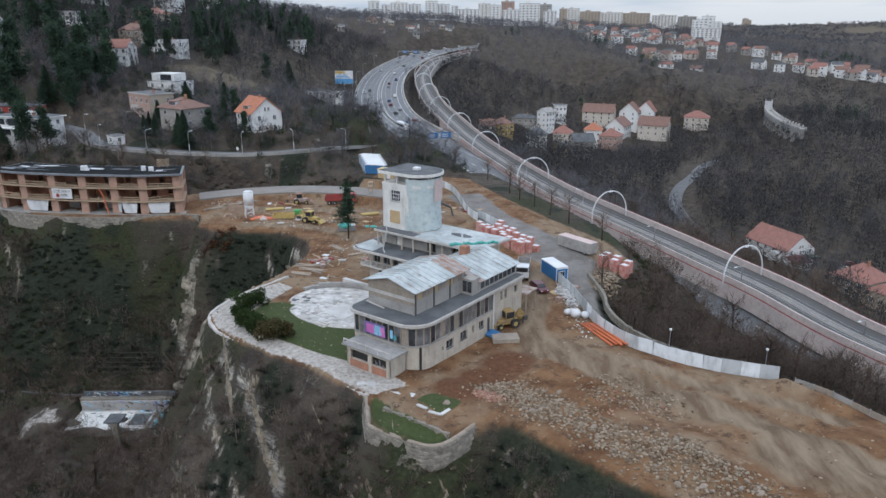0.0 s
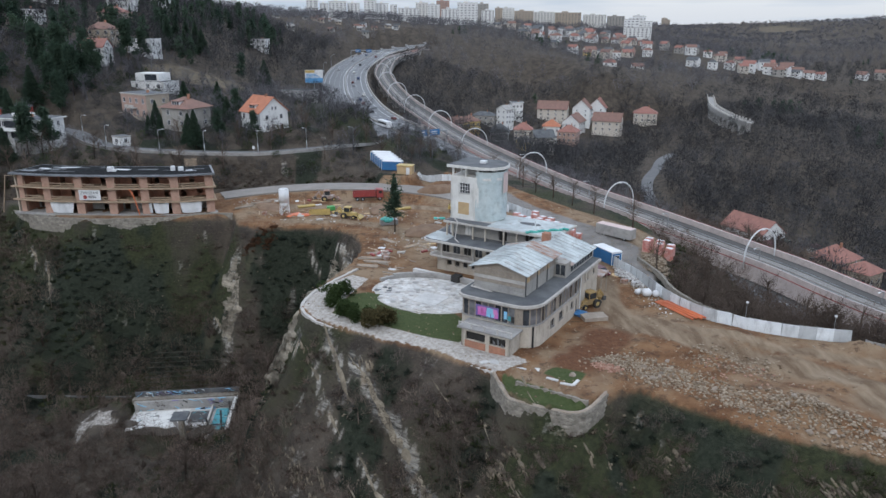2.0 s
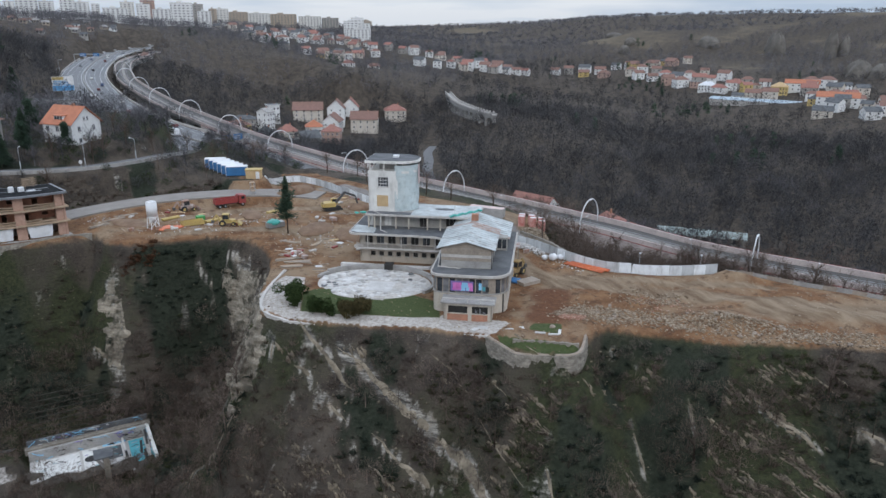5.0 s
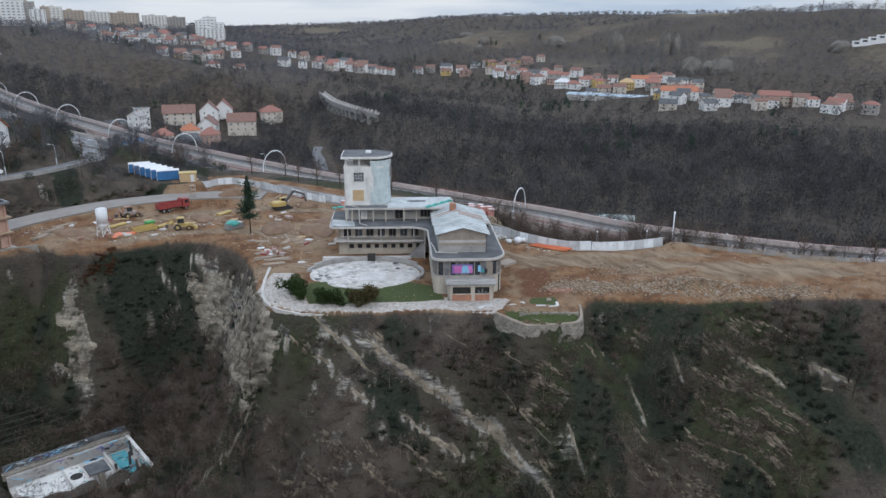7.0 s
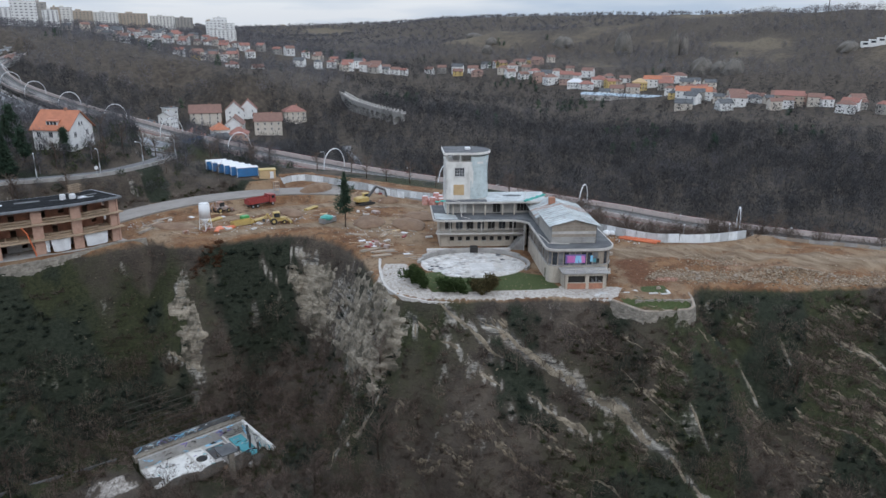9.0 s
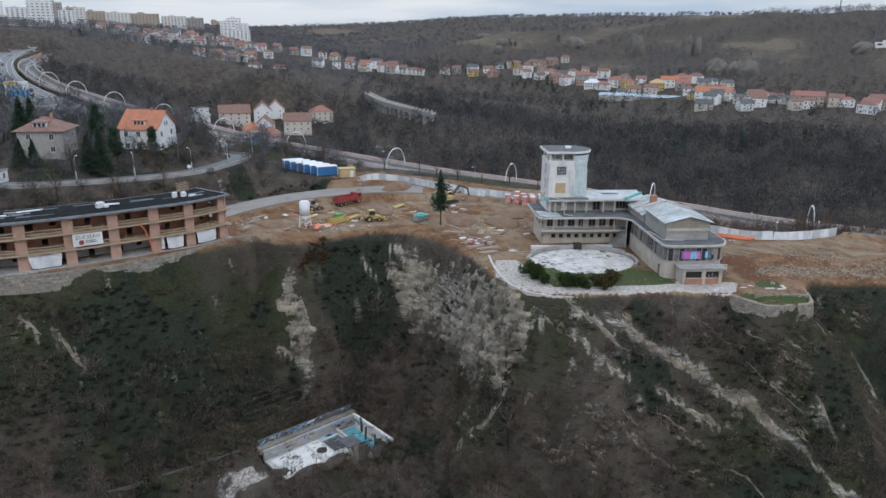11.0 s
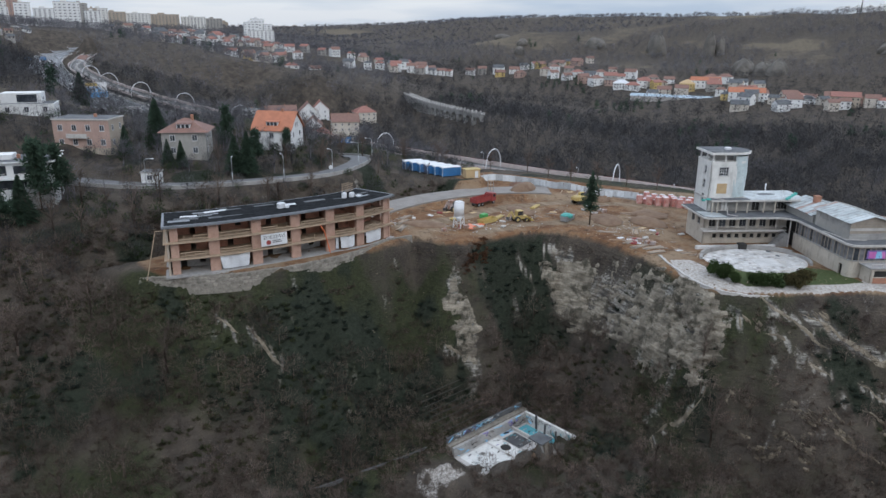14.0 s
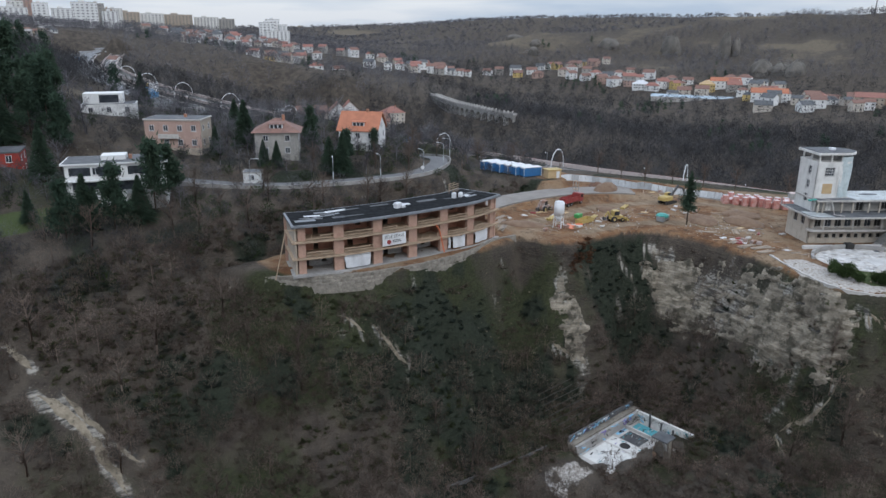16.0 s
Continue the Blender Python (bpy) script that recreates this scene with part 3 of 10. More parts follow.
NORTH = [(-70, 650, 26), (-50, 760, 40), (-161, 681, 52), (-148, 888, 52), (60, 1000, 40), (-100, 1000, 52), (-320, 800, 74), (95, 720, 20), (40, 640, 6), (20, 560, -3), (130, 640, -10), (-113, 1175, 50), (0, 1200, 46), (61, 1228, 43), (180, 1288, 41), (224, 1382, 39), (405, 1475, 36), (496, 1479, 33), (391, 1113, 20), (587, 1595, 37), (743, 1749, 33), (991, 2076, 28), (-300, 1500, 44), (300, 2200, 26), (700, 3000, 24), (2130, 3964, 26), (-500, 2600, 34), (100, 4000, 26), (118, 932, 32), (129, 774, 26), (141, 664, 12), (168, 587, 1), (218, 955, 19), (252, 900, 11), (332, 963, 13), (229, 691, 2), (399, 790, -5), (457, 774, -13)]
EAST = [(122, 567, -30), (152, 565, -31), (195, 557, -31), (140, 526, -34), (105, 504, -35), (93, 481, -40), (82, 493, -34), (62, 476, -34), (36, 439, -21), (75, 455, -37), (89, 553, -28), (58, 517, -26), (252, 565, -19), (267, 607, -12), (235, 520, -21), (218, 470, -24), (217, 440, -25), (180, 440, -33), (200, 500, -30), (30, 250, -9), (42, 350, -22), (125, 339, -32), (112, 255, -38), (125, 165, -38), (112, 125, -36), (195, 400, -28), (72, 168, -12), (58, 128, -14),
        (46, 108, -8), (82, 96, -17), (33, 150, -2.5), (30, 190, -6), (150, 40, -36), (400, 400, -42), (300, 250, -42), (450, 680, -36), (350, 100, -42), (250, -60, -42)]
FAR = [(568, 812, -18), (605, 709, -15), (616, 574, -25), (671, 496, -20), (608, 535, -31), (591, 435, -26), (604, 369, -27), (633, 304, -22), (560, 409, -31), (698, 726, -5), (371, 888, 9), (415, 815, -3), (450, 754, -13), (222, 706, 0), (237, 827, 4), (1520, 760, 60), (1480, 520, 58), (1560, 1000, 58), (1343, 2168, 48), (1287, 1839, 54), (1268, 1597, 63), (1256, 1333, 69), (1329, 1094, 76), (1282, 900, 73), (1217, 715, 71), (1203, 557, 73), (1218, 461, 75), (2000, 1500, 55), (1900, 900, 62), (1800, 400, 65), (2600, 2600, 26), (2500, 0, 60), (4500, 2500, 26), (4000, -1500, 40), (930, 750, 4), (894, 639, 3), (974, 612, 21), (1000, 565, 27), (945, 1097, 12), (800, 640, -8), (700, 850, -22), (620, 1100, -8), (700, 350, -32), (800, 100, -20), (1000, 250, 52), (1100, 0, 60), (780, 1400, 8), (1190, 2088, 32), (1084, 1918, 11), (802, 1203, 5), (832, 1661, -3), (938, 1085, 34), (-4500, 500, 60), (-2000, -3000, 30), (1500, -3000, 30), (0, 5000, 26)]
VIEW_HEIGHTS = np.array(QUARRY + HILL + NORTH + EAST + FAR, float)
SPREAD = np.sqrt((VIEW_HEIGHTS[:, None, 0] - VIEW_HEIGHTS[None, :, 0]) ** 2 + (VIEW_HEIGHTS[:, None, 1] - VIEW_HEIGHTS[None, :, 1]) ** 2 + 100)
WEIGHTS = np.linalg.solve(SPREAD, VIEW_HEIGHTS[:, 2])
# How steeply the ground falls from the rim: x, y, metres down for each metre out.
STEEP = np.array([(-52, 150, 2.2), (-36, 135, 2.6), (-41, 118, 2.8), (-42, 106, 2.0), (-33, 90, 1.2), (-24, 78, 1.25), (-8, 64, 1.25), (12, 58, 0.95), (40, 42, 0.8), (-66, 160, 2.0), (-85, 163, 1.9), (-101, 166, 1.1),
                  (-115, 175, 1.0), (-130, 185, 0.5), (60, 100, 0.5), (40, 150, 0.4), (20, 215, 0.6), (0, 240, 0.6), (-40, 215, 0.6)])
# Roads: x, y, z along the middle.
DECK = [(215, -30, -15), (150, 30, -13.5), (110, 70, -12), (90.5, 97, -10.8), (76.8, 120.4, -9.7), (69.9, 141.6, -8.8), (63.5, 156.4, -8.1), (55.5, 174, -7.1), (45.9, 193.8, -6), (34.4, 224, -5.2), (20.5, 275.6, -3.8),
        (11.3, 318.8, -2.6), (1.8, 367, 0.3), (-5.7, 412.6, 2.6), (-12.5, 485.5, 6.3), (-14, 548, 9.5), (-5, 637, 14), (12, 690, 16.4), (40, 760, 19)]
HIGHWAY = [(120, 45, -17), (88, 90, -15.3), (71, 119, -14), (62, 137.5, -13), (53, 157, -11.6), (41, 184, -9.6), (28, 219, -7), (12, 262, -4.8), (-2, 295, -3.4), (-15, 326, -1.8), (-30, 375, 0.9), (-39.5, 459, 5), (-39.7, 556, 10),
           (-26, 650, 15), (-8, 716, 18), (25, 790, 20.5), (70, 850, 24)]
VILLA_ROAD = [(-190, 262, 11), (-150, 262, 11), (-125, 247, 10.5), (-110, 226, 10), (-98, 216, 9.6), (-85, 212.5, 9.2), (-72, 211, 8.8), (-58, 212, 8.4), (-44, 220, 8), (-34, 232, 7), (-26, 252, 4), (-20, 275, 0.5), (-19, 300, -2)]
SITE_ROAD = [(-66, 190, 0.6), (-60, 192, 0.9), (-50, 194, 1.3), (-38, 194, 1.7), (-24, 191.5, 1.8), (-13, 187.5, 1.6), (-4, 182, 1.2), (6, 172, 0.6), (14, 158, 0.2), (18, 145, 0.1), (17.5, 130, 0.1), (17, 118, 0.1), (14, 106, 0.1), (9, 97, 0.1), (6, 90, 0)]
VALLEY_ROAD = [(113, 215, -37.5), (107, 255, -36.5), (102, 282, -34.5), (104, 312, -32.5), (116, 345, -32.2), (134, 378, -32.8), (150, 410, -34), (170, 440, -36)]
YARD_ROAD = [(12, 232, -2.0), (16, 214, -0.8), (22, 196, -0.6), (28, 178, -0.4), (33, 160, -0.2), (33, 146, 0), (29, 134, 0), (25.5, 124, 0)]
ROADS = {"deck": (glide(DECK, 3), 6.0, 5.0), "highway": (glide(HIGHWAY, 3), 10.0, 7.0), "villa": (glide(VILLA_ROAD, 2), 3.4, 5.0), "site": (glide(SITE_ROAD, 2), 4.0, 3.0), "valley": (glide(VALLEY_ROAD, 3), 4.0, 6.0),
         "yard": (glide(YARD_ROAD, 2), 4.0, 3.0), "pad": (glide([(-17.5, 200, 4.0), (-21, 214, 4.1), (-25, 232, 4.4)], 2), 4.2, 3.0)}


def highway_half(where):
    """Half the highway's width: narrow beside the viaduct, wide on the hill."""
    return 6.5 + 8.0 * smooth_step(250, 360, where)


def land(x, y, detail=True):
    """Ground height on arrays."""
    x, y = np.asarray(x, float), np.asarray(y, float)
    low = np.zeros(x.shape)
    for (sx, sy, _), w in zip(VIEW_HEIGHTS, WEIGHTS):
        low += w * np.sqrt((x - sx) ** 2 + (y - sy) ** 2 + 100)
    far = np.sqrt((x + 30) ** 2 + (y - 140) ** 2)
    low += (fnoise(x / 60, y / 60, 3) - 0.5) * 10 * smooth_step(60, 500, far) + (fnoise(x / 320, y / 320, 5) - 0.5) * 8 * smooth_step(700, 1800, far)
    num, den = 0.0, 0.0
    for sx, sy, s in STEEP:
        w = 1 / ((x - sx) ** 2 + (y - sy) ** 2 + 9) ** 1.5
        num, den = num + w * s, den + w
    steep = num / den
    d, _ = line_distance(x, y, PLATEAU, True)
    within = inside(x, y, PLATEAU)
    rough = fnoise(x / 9, y / 9, 11, 4) - 0.5
    out = np.clip(d + rough * np.clip(d, 0, 6) * 0.9, 0.15 * d, None)
    z = np.clip(low + rough * 3.0, -0.6 - steep * out, 0.55 * d - 0.2)
    z = np.where(within, -0.25 * smooth_step(3, 0, d) + (fnoise(x / 7, y / 7, 21) - 0.5) * 0.5, z)
    # the dug-over field on the east side: hummocks, and two heaped banks
    field_ = smooth_step(8, 15, x) * smooth_step(98, 90, y) * smooth_step(0.5, 6, d)
    hump = (fnoise(x / 7, y / 7, 23, 4) - 0.42) * 2.6
    for bx, by, h_, l_, w_ in ((46.0, 82.0, 1.7, 6.5, 2.2), (40.5, 70.5, 1.3, 6.0, 3.0), (45.0, 61.0, 1.2, 6.0, 3.0), (27.0, 66.0, 1.0, 7.0, 2.5)):
        u_, v_ = (x - bx) * 0.79 - (y - by) * 0.61, (x - bx) * 0.61 + (y - by) * 0.79
        hump = hump + h_ * np.exp(-(u_ / l_) ** 2 - (v_ / w_) ** 2)
    z = np.where(within, z + field_ * hump, z)
    low_lawn = np.where(inside(x, y, LOWER_LAWN), smooth_step(0.0, 0.9, line_distance(x, y, LOWER_LAWN, True)[0]), 0)
    z = z - 0.95 * low_lawn
    skirt = smooth_step(-0.3, 0.8, d) * smooth_step(8.0, 3.0, line_distance(x, y, BASTION_FOOT)[0])
    z = np.where(within, z, z - 1.9 * skirt)
    foot = smooth_step(-131, -124, x) * smooth_step(-57, -64, x) * smooth_step(0.2, 1.3, d) * smooth_step(26, 6, d)
    z = np.where(within | (y > 198), z, z - 2.3 * foot)
    if detail:
        crag = np.where(within, 0, smooth_step(1.0, 2.0, steep) * smooth_step(0, 4, d) * smooth_step(60, 30, d))
        crag = crag * np.where(inside(x, y, FACE), 0.3, 0.3 + 0.7 * smooth_step(0, 5, line_distance(x, y, FACE, True)[0]))
        z = z + crag * ((fnoise(x / 4.5 + y / 9, y / 4.5, 31, 4) - 0.5) * 5.0 + (fnoise(x / 1.6, y / 1.6, 41, 2) - 0.5) * 1.0)
    pit = (x > -78.4) & (x < -56.5) & (y > 129.6) & (y < 139.0)
    z = np.where(pit, np.minimum(z, -35.0), z)
    for key, (line, half, bank) in ROADS.items():
        dr, where = line_distance(x, y, line)
        zr = np.interp(where, np.arange(len(line)), line[:, 2])
        if key == "highway":
            half = highway_half(np.interp(where, np.arange(len(line)), line[:, 1]))
        drop = 0.35
        if key == "deck":
            drop = 4.2 + 3 * smooth_step(380, 450, np.interp(where, np.arange(len(line)), line[:, 1]))
        k = smooth_step(half + bank, half + 0.6, dr)
        z = z * (1 - k) + (zr - drop) * k
    return z


def ground_z(x, y):
    return float(land(np.array([x]), np.array([y]))[0])


def steps(lo, hi, fine_lo, fine_hi, fine, grow=1.13):
    out, x, s = list(np.arange(fine_lo, fine_hi + 1e-6, fine)), fine_hi, fine
    while x < hi:
        s *= grow
        x += min(s, 70)
        out.append(x)
    x, s = fine_lo, fine
    while x > lo:
        s *= grow
        x -= min(s, 70)
        out.insert(0, x)
    return np.array(out)


def soft_line(x, y, line, width):
    return np.clip(1 - line_distance(x, y, line)[0] / width, 0, 1)


gx, gy = np.meshgrid(steps(-4800, 4800, -165, 60, 0.85, 1.05), steps(-4800, 4900, 35, 225, 0.85, 1.05))
nx_, ny_ = gx.shape[1], gx.shape[0]
fx_, fy_ = gx.ravel(), gy.ravel()
gz = land(fx_, fy_)
# What covers the ground, from 0 to 1 at each corner of the sheet.
rim_d, _ = line_distance(fx_, fy_, PLATEAU, True)
on_top = inside(fx_, fy_, PLATEAU)
zz = gz.reshape(gx.shape)
slope_y, slope_x = np.gradient(zz)
slope_x, slope_y = slope_x / np.gradient(gx, axis=1), slope_y / np.gradient(gy, axis=0)
slope = np.hypot(slope_x, slope_y).ravel()
near_site = smooth_step(240, 180, np.hypot(fx_ + 50, fy_ - 130))
TERRACE = [(-38, 116), (-37.8, 109), (-36, 105), (-33, 101.8), (-25, 95.2), (-19.6, 92), (-14, 87), (-9, 82.5), (-4.5, 84.5), (-9, 90), (-17, 96.5), (-27, 102.5), (-31, 107), (-30, 113), (-27, 121), (-30, 124)]
BEDS = [(-33.0, 105.4), (-28.4, 101.4), (-19.0, 95.0), (-13.6, 91.8), (-10.5, 98), (-15, 107), (-27, 114), (-30, 113)]
patch = fnoise(fx_ / 14, fy_ / 14, 51)
wob = (fnoise(fx_ / 2.6, fy_ / 2.6, 53) - 0.5)
cover = {}


def area(ring, soft=1.2):
    """1 within a ring, 0 outside, falling softly across its edge."""
    d_ = line_distance(fx_, fy_, ring, True)[0]
    return np.clip(0.5 + np.where(inside(fx_, fy_, ring), d_, -d_) / (2 * soft), 0, 1)


def dark_zone(x, y):
    """Where the slopes' colour is painted nearly black for shaded hollows and ivy, from 0 to 1."""
    k = np.zeros(np.shape(x))
    for cx, cy, rx, ry, w in ((-46, 153, 11.5, 8, 1.0), (-88, 161, 19, 9, 0.9), (-100, 158, 17, 13, 0.7), (-74, 156, 9, 6, 0.8), (-7, 63, 8, 4, 0.7), (8, 60, 8, 5, 0.7), (-15, 74, 5, 4, 0.7), (-24, 91, 4, 3, 0.6)):
        k = np.maximum(k, w * smooth_step(1.3, 0.55, np.hypot((x - cx) / rx, (y - cy) / ry) + (fnoise(x / 6, y / 6, 141) - 0.5) * 1.3))
    spots = 0.75 * smooth_step(0.55, 0.68, fnoise(x / 9, y / 9, 143)) * smooth_step(170, 120, np.hypot(x + 50, y - 120))
    return np.maximum(k, spots)


site = area(PLATEAU, 0.9)
cover["earth"] = site * smooth_step(-119, -113, fx_)
cut = smooth_step(9, 5, np.hypot(fx_ + 13, (fy_ - 201) * 1.4))
cover["earth"] = np.maximum(cover["earth"], cut)
# limestone: one broad face on the quarry's east side, smaller outcrops and long streaks where the beds come to light
STREAKS = [([(-30.2, 96.2), (-28.2, 93.0), (-25.4, 87.6), (-22.6, 82.2), (-20.2, 76.4), (-19.0, 66.7), (-17.6, 60.0), (-15.6, 54.0)], 1.5), ([(-36.4, 99.2), (-33.9, 93.6), (-31.6, 88.4)], 0.8), ([(-29.1, 85.0), (-25.9, 79), (-23.0, 73.6)], 0.7),
           ([(-34.4, 103.0), (-33.2, 99.8), (-31.4, 94.6), (-29.8, 90.4)], 0.95), ([(-59.6, 160.2), (-57.8, 154), (-59.1, 152.2)], 1.5), ([(-63.7, 156.5), (-59.7, 151.6)], 0.9), ([(-40.6, 157.6), (-38.4, 154.6)], 0.9), ([(-34.0, 155.0), (-30.6, 149)], 1.2),
           ([(-109.5, 172.2), (-106.4, 168.3)], 1.0), ([(-104.4, 168.2), (-101.6, 160.5)], 0.9)]
STREAKS_FAR = [([(20.5, 55.4), (24.3, 47.4)], 1.1), ([(12.6, 61.9), (11, 58.5)], 0.8), ([(-11, 65.1), (-12.3, 60.5)], 0.8), ([(-160.4, 184.5), (-155.2, 178), (-152.7, 166.7)], 2.3), ([(-156.6, 183.4), (-153.1, 176.8), (-149.3, 170.6)], 1.4),
               ([(-162, 193.5), (-159.5, 188)], 1.8), ([(-45.7, 104.2), (-47.9, 105.2), (-50, 111.7), (-54.8, 107.6)], 0.6), ([(-38.5, 103.6), (-39.4, 102.6)], 1.2), ([(5, 66), (3.4, 60)], 0.6), ([(30, 46), (33, 40)], 0.9)]
outside_ = 1 - site
cover["rock"] = area(FACE, 1.6) * np.clip(0.1 + 0.95 * fnoise(fx_ / 4, fy_ / 6, 55), 0, 1)
for line, w in STREAKS + STREAKS_FAR:
    dl = line_distance(fx_ + wob * 1.6, fy_ + wob * 1.2, line)[0]
    cover["rock"] = np.maximum(cover["rock"], smooth_step(w * 0.9, w * 0.1, dl) * 0.8)
scraps = smooth_step(0.60, 0.74, fnoise(fx_ / 3.2, fy_ / 3.2, 57)) * smooth_step(0.7, 1.4, slope) * near_site * 0.5
cover["rock"] = np.maximum(cover["rock"], scraps) * outside_
cover["grass"] = np.clip(0.26 + (fnoise(fx_ / 22, fy_ / 22, 61) - 0.5) * 1.7, 0, 1) * near_site
moss = smooth_step(34, 8, np.hypot((fx_ + 82) * 0.8, fy_ - 157)) * (0.2 + 0.9 * fnoise(fx_ / 6, fy_ / 6, 67)) + np.maximum.reduce([smooth_step(r_, 0.3 * r_, np.hypot(fx_ - bx, fy_ - by)) for bx, by, r_ in ((24, 57, 7), (-9, 66, 7), (-111, 170, 7), (-81, 165, 7), (-66, 163, 6), (15, 46, 12), (-122, 176, 15), (-2, 69, 7), (6, 66, 6))])
cover["grass"] = np.clip(cover["grass"] + moss, 0, 1)
LAWN = [(-163, 219), (-150, 219.5), (-142, 225), (-141.5, 229), (-150, 228.5), (-164, 226)]
cover["lawn"] = np.maximum.reduce([area(BEDS, 0.8), area(LOWER_LAWN, 0.6), area([(-1.2, 83.2), (-3.5, 81.1), (-0.1, 76.9), (2.8, 80.4)], 0.6) * (0.55 + 0.7 * fnoise(fx_ / 3, fy_ / 3, 69)), area(LAWN, 1.0)])
cover["dust"] = area(TERRACE, 0.7) * (1 - area(BEDS, 0.8)) * np.clip(site * 1.6, 0, 1) * (0.75 + 0.5 * fnoise(fx_ / 3, fy_ / 3, 59))
TRACKS = [([(x, y) for x, y, z in YARD_ROAD], 3.2), ([(17.5, 130), (16.5, 117), (13.5, 105), (14, 97), (20, 90), (30, 82), (42, 70), (58, 52)], 2.6), ([(15, 100), (24, 92), (38, 82), (48, 76)], 1.3), ([(8, 92), (14, 95)], 2.2), ([(38, 68), (52, 58)], 4.5), ([(-58, 180), (-40, 177), (-22, 178), (-8, 172), (4, 160), (12, 150)], 2.2), ([(-46, 164), (-34, 163), (-24, 158), (-17, 148), (-14, 138)], 2.0)]
track = np.zeros(fx_.shape)
for line, w in TRACKS:
    dl = line_distance(fx_ + wob * 1.2, fy_, line)[0]
    track = np.maximum(track, smooth_step(w * 1.4, w * 0.5, dl))
cover["track"] = track * site
YARD = [(0.9, 194), (8.9, 166), (13.6, 150), (16.5, 141), (20.4, 134), (22.4, 124), (23.4, 116), (25.5, 108), (27.6, 112), (27.0, 126), (31, 136), (28, 148), (24, 156), (16.5, 171), (10.3, 196)]
cover["paved"] = area(YARD, 1.0)
cover["damp"] = site * np.maximum.reduce([smooth_step(5.5, 1.5, np.hypot((fx_ - bx) * 0.9, fy_ - by)) for bx, by in ((5.5, 87), (9.0, 92), (2.5, 84))])
cover["dust"] = np.maximum(cover["dust"], 0.52 * smooth_step(1.25, 0.6, np.hypot((fx_ + 84.5) / 5.0, (fy_ - 133.5) / 4.2) + wob * 1.5))
# hollow shade goes into the ground colour, except on bare rock
cover["dark"] = outside_ * dark_zone(fx_, fy_) * (1 - cover["rock"])
far_field = np.zeros(fx_.shape)
FIELDS = ((975, 560, 38, 66), (1215, 775, 26, 95), (1150, 2020, 50, 110), (-45, 330, 30, 18), (-100, 335, 26, 16), (850, 1075, 40, 60), (1000, 1160, 40, 60))
for cx, cy, rx, ry in FIELDS:
    far_field = np.maximum(far_field, smooth_step(1.15, 0.8, np.hypot((fx_ - cx) / rx, (fy_ - cy) / ry)))
cover["field"] = np.maximum(far_field, 0.5 * smooth_step(0.54, 0.64, fnoise(fx_ / 110, fy_ / 70, 88)) * smooth_step(700, 760, fx_))
quads = (np.arange(ny_ - 1)[:, None] * nx_ + np.arange(nx_ - 1)[None, :]).ravel()
quads = np.stack([quads, quads + 1, quads + 1 + nx_, quads + nx_], 1)
ground = new("ground", fast_mesh("ground", np.stack([fx_, fy_, gz], 1), quads, M["ground"], cover, True))
tagged(ground, "brown earth, leaf litter and dark limestone quarry slopes below a levelled site", "ground", kind="structure")


def ribbon(name, line, half_l, half_r, lift, material, label, category, thick=0.25, z_off=0.0):
    """A strip of road along a line of x, y, z."""
    p = np.array(line)
    d = np.gradient(p[:, :2], axis=0)
    n = np.stack([d[:, 1], -d[:, 0]], 1) / np.linalg.norm(d, axis=1)[:, None]
    hl = half_l if isinstance(half_l, np.ndarray) else np.full(len(p), half_l)
    hr = half_r if isinstance(half_r, np.ndarray) else np.full(len(p), half_r)
    g = Geo()
    z = p[:, 2] + lift + z_off
    a, b = p[:, :2] - n * hl[:, None], p[:, :2] + n * hr[:, None]
    rows = [np.column_stack([a, z - thick]), np.column_stack([a, z]), np.column_stack([b, z]), np.column_stack([b, z - thick])]
    k = len(p)
    vs = [tuple(v) for r in rows for v in r]
    fs = []
    for r in range(3):
        fs += [(r * k + i, r * k + k + i, r * k + k + i + 1, r * k + i + 1) for i in range(k - 1)]
    fs += [(3 * k + i, i, i + 1, 3 * k + i + 1) for i in range(k - 1)]
    fs += [(0, 3 * k, 2 * k, k), (k - 1, 2 * k - 1, 3 * k - 1, 4 * k - 1)]
    g.add(vs, fs)
    return tagged(part(name, g, material), label, category, kind="structure")


def offset_line(line, off, z=0.0):
    p = np.array(line)
    d = np.gradient(p[:, :2], axis=0)
    n = np.stack([d[:, 1], -d[:, 0]], 1) / np.linalg.norm(d, axis=1)[:, None]
    o = off if isinstance(off, np.ndarray) else np.full(len(p), off)
    return np.column_stack([p[:, :2] + n * o[:, None], p[:, 2] + z])


hw = ROADS["highway"][0]
hw_half = highway_half(hw[:, 1])
ribbon("highway", hw, hw_half, hw_half, 0, M["asphalt"], "worn grey asphalt highway with white lane lines", "road", 0.5)
dk = ROADS["deck"][0]
ribbon("viaduct_deck", dk, 5.6, 5.6, 0, M["asphalt_dark"], "dark ballasted tram viaduct deck between pale parapets", "bridge", 1.3)
ribbon("villa_road", ROADS["villa"][0], 2.6, 2.6, 0, M["asphalt_lane"], "narrow grey asphalt lane below the villas", "road")
ribbon("valley_road", ROADS["valley"][0], 2.9, 2.9, 0.1, M["asphalt_lane"], "grey asphalt road in the wooded valley", "road")
# ---- bedded limestone: a stepped face on the quarry's side, low ribs along the beds ----
def chance(a, b, seed):
    """A value from 0 to 1 for each pair of whole numbers."""
    h = np.sin(a * 127.1 + b * 311.7 + seed * 74.7) * 43758.5453
    return h - np.floor(h)


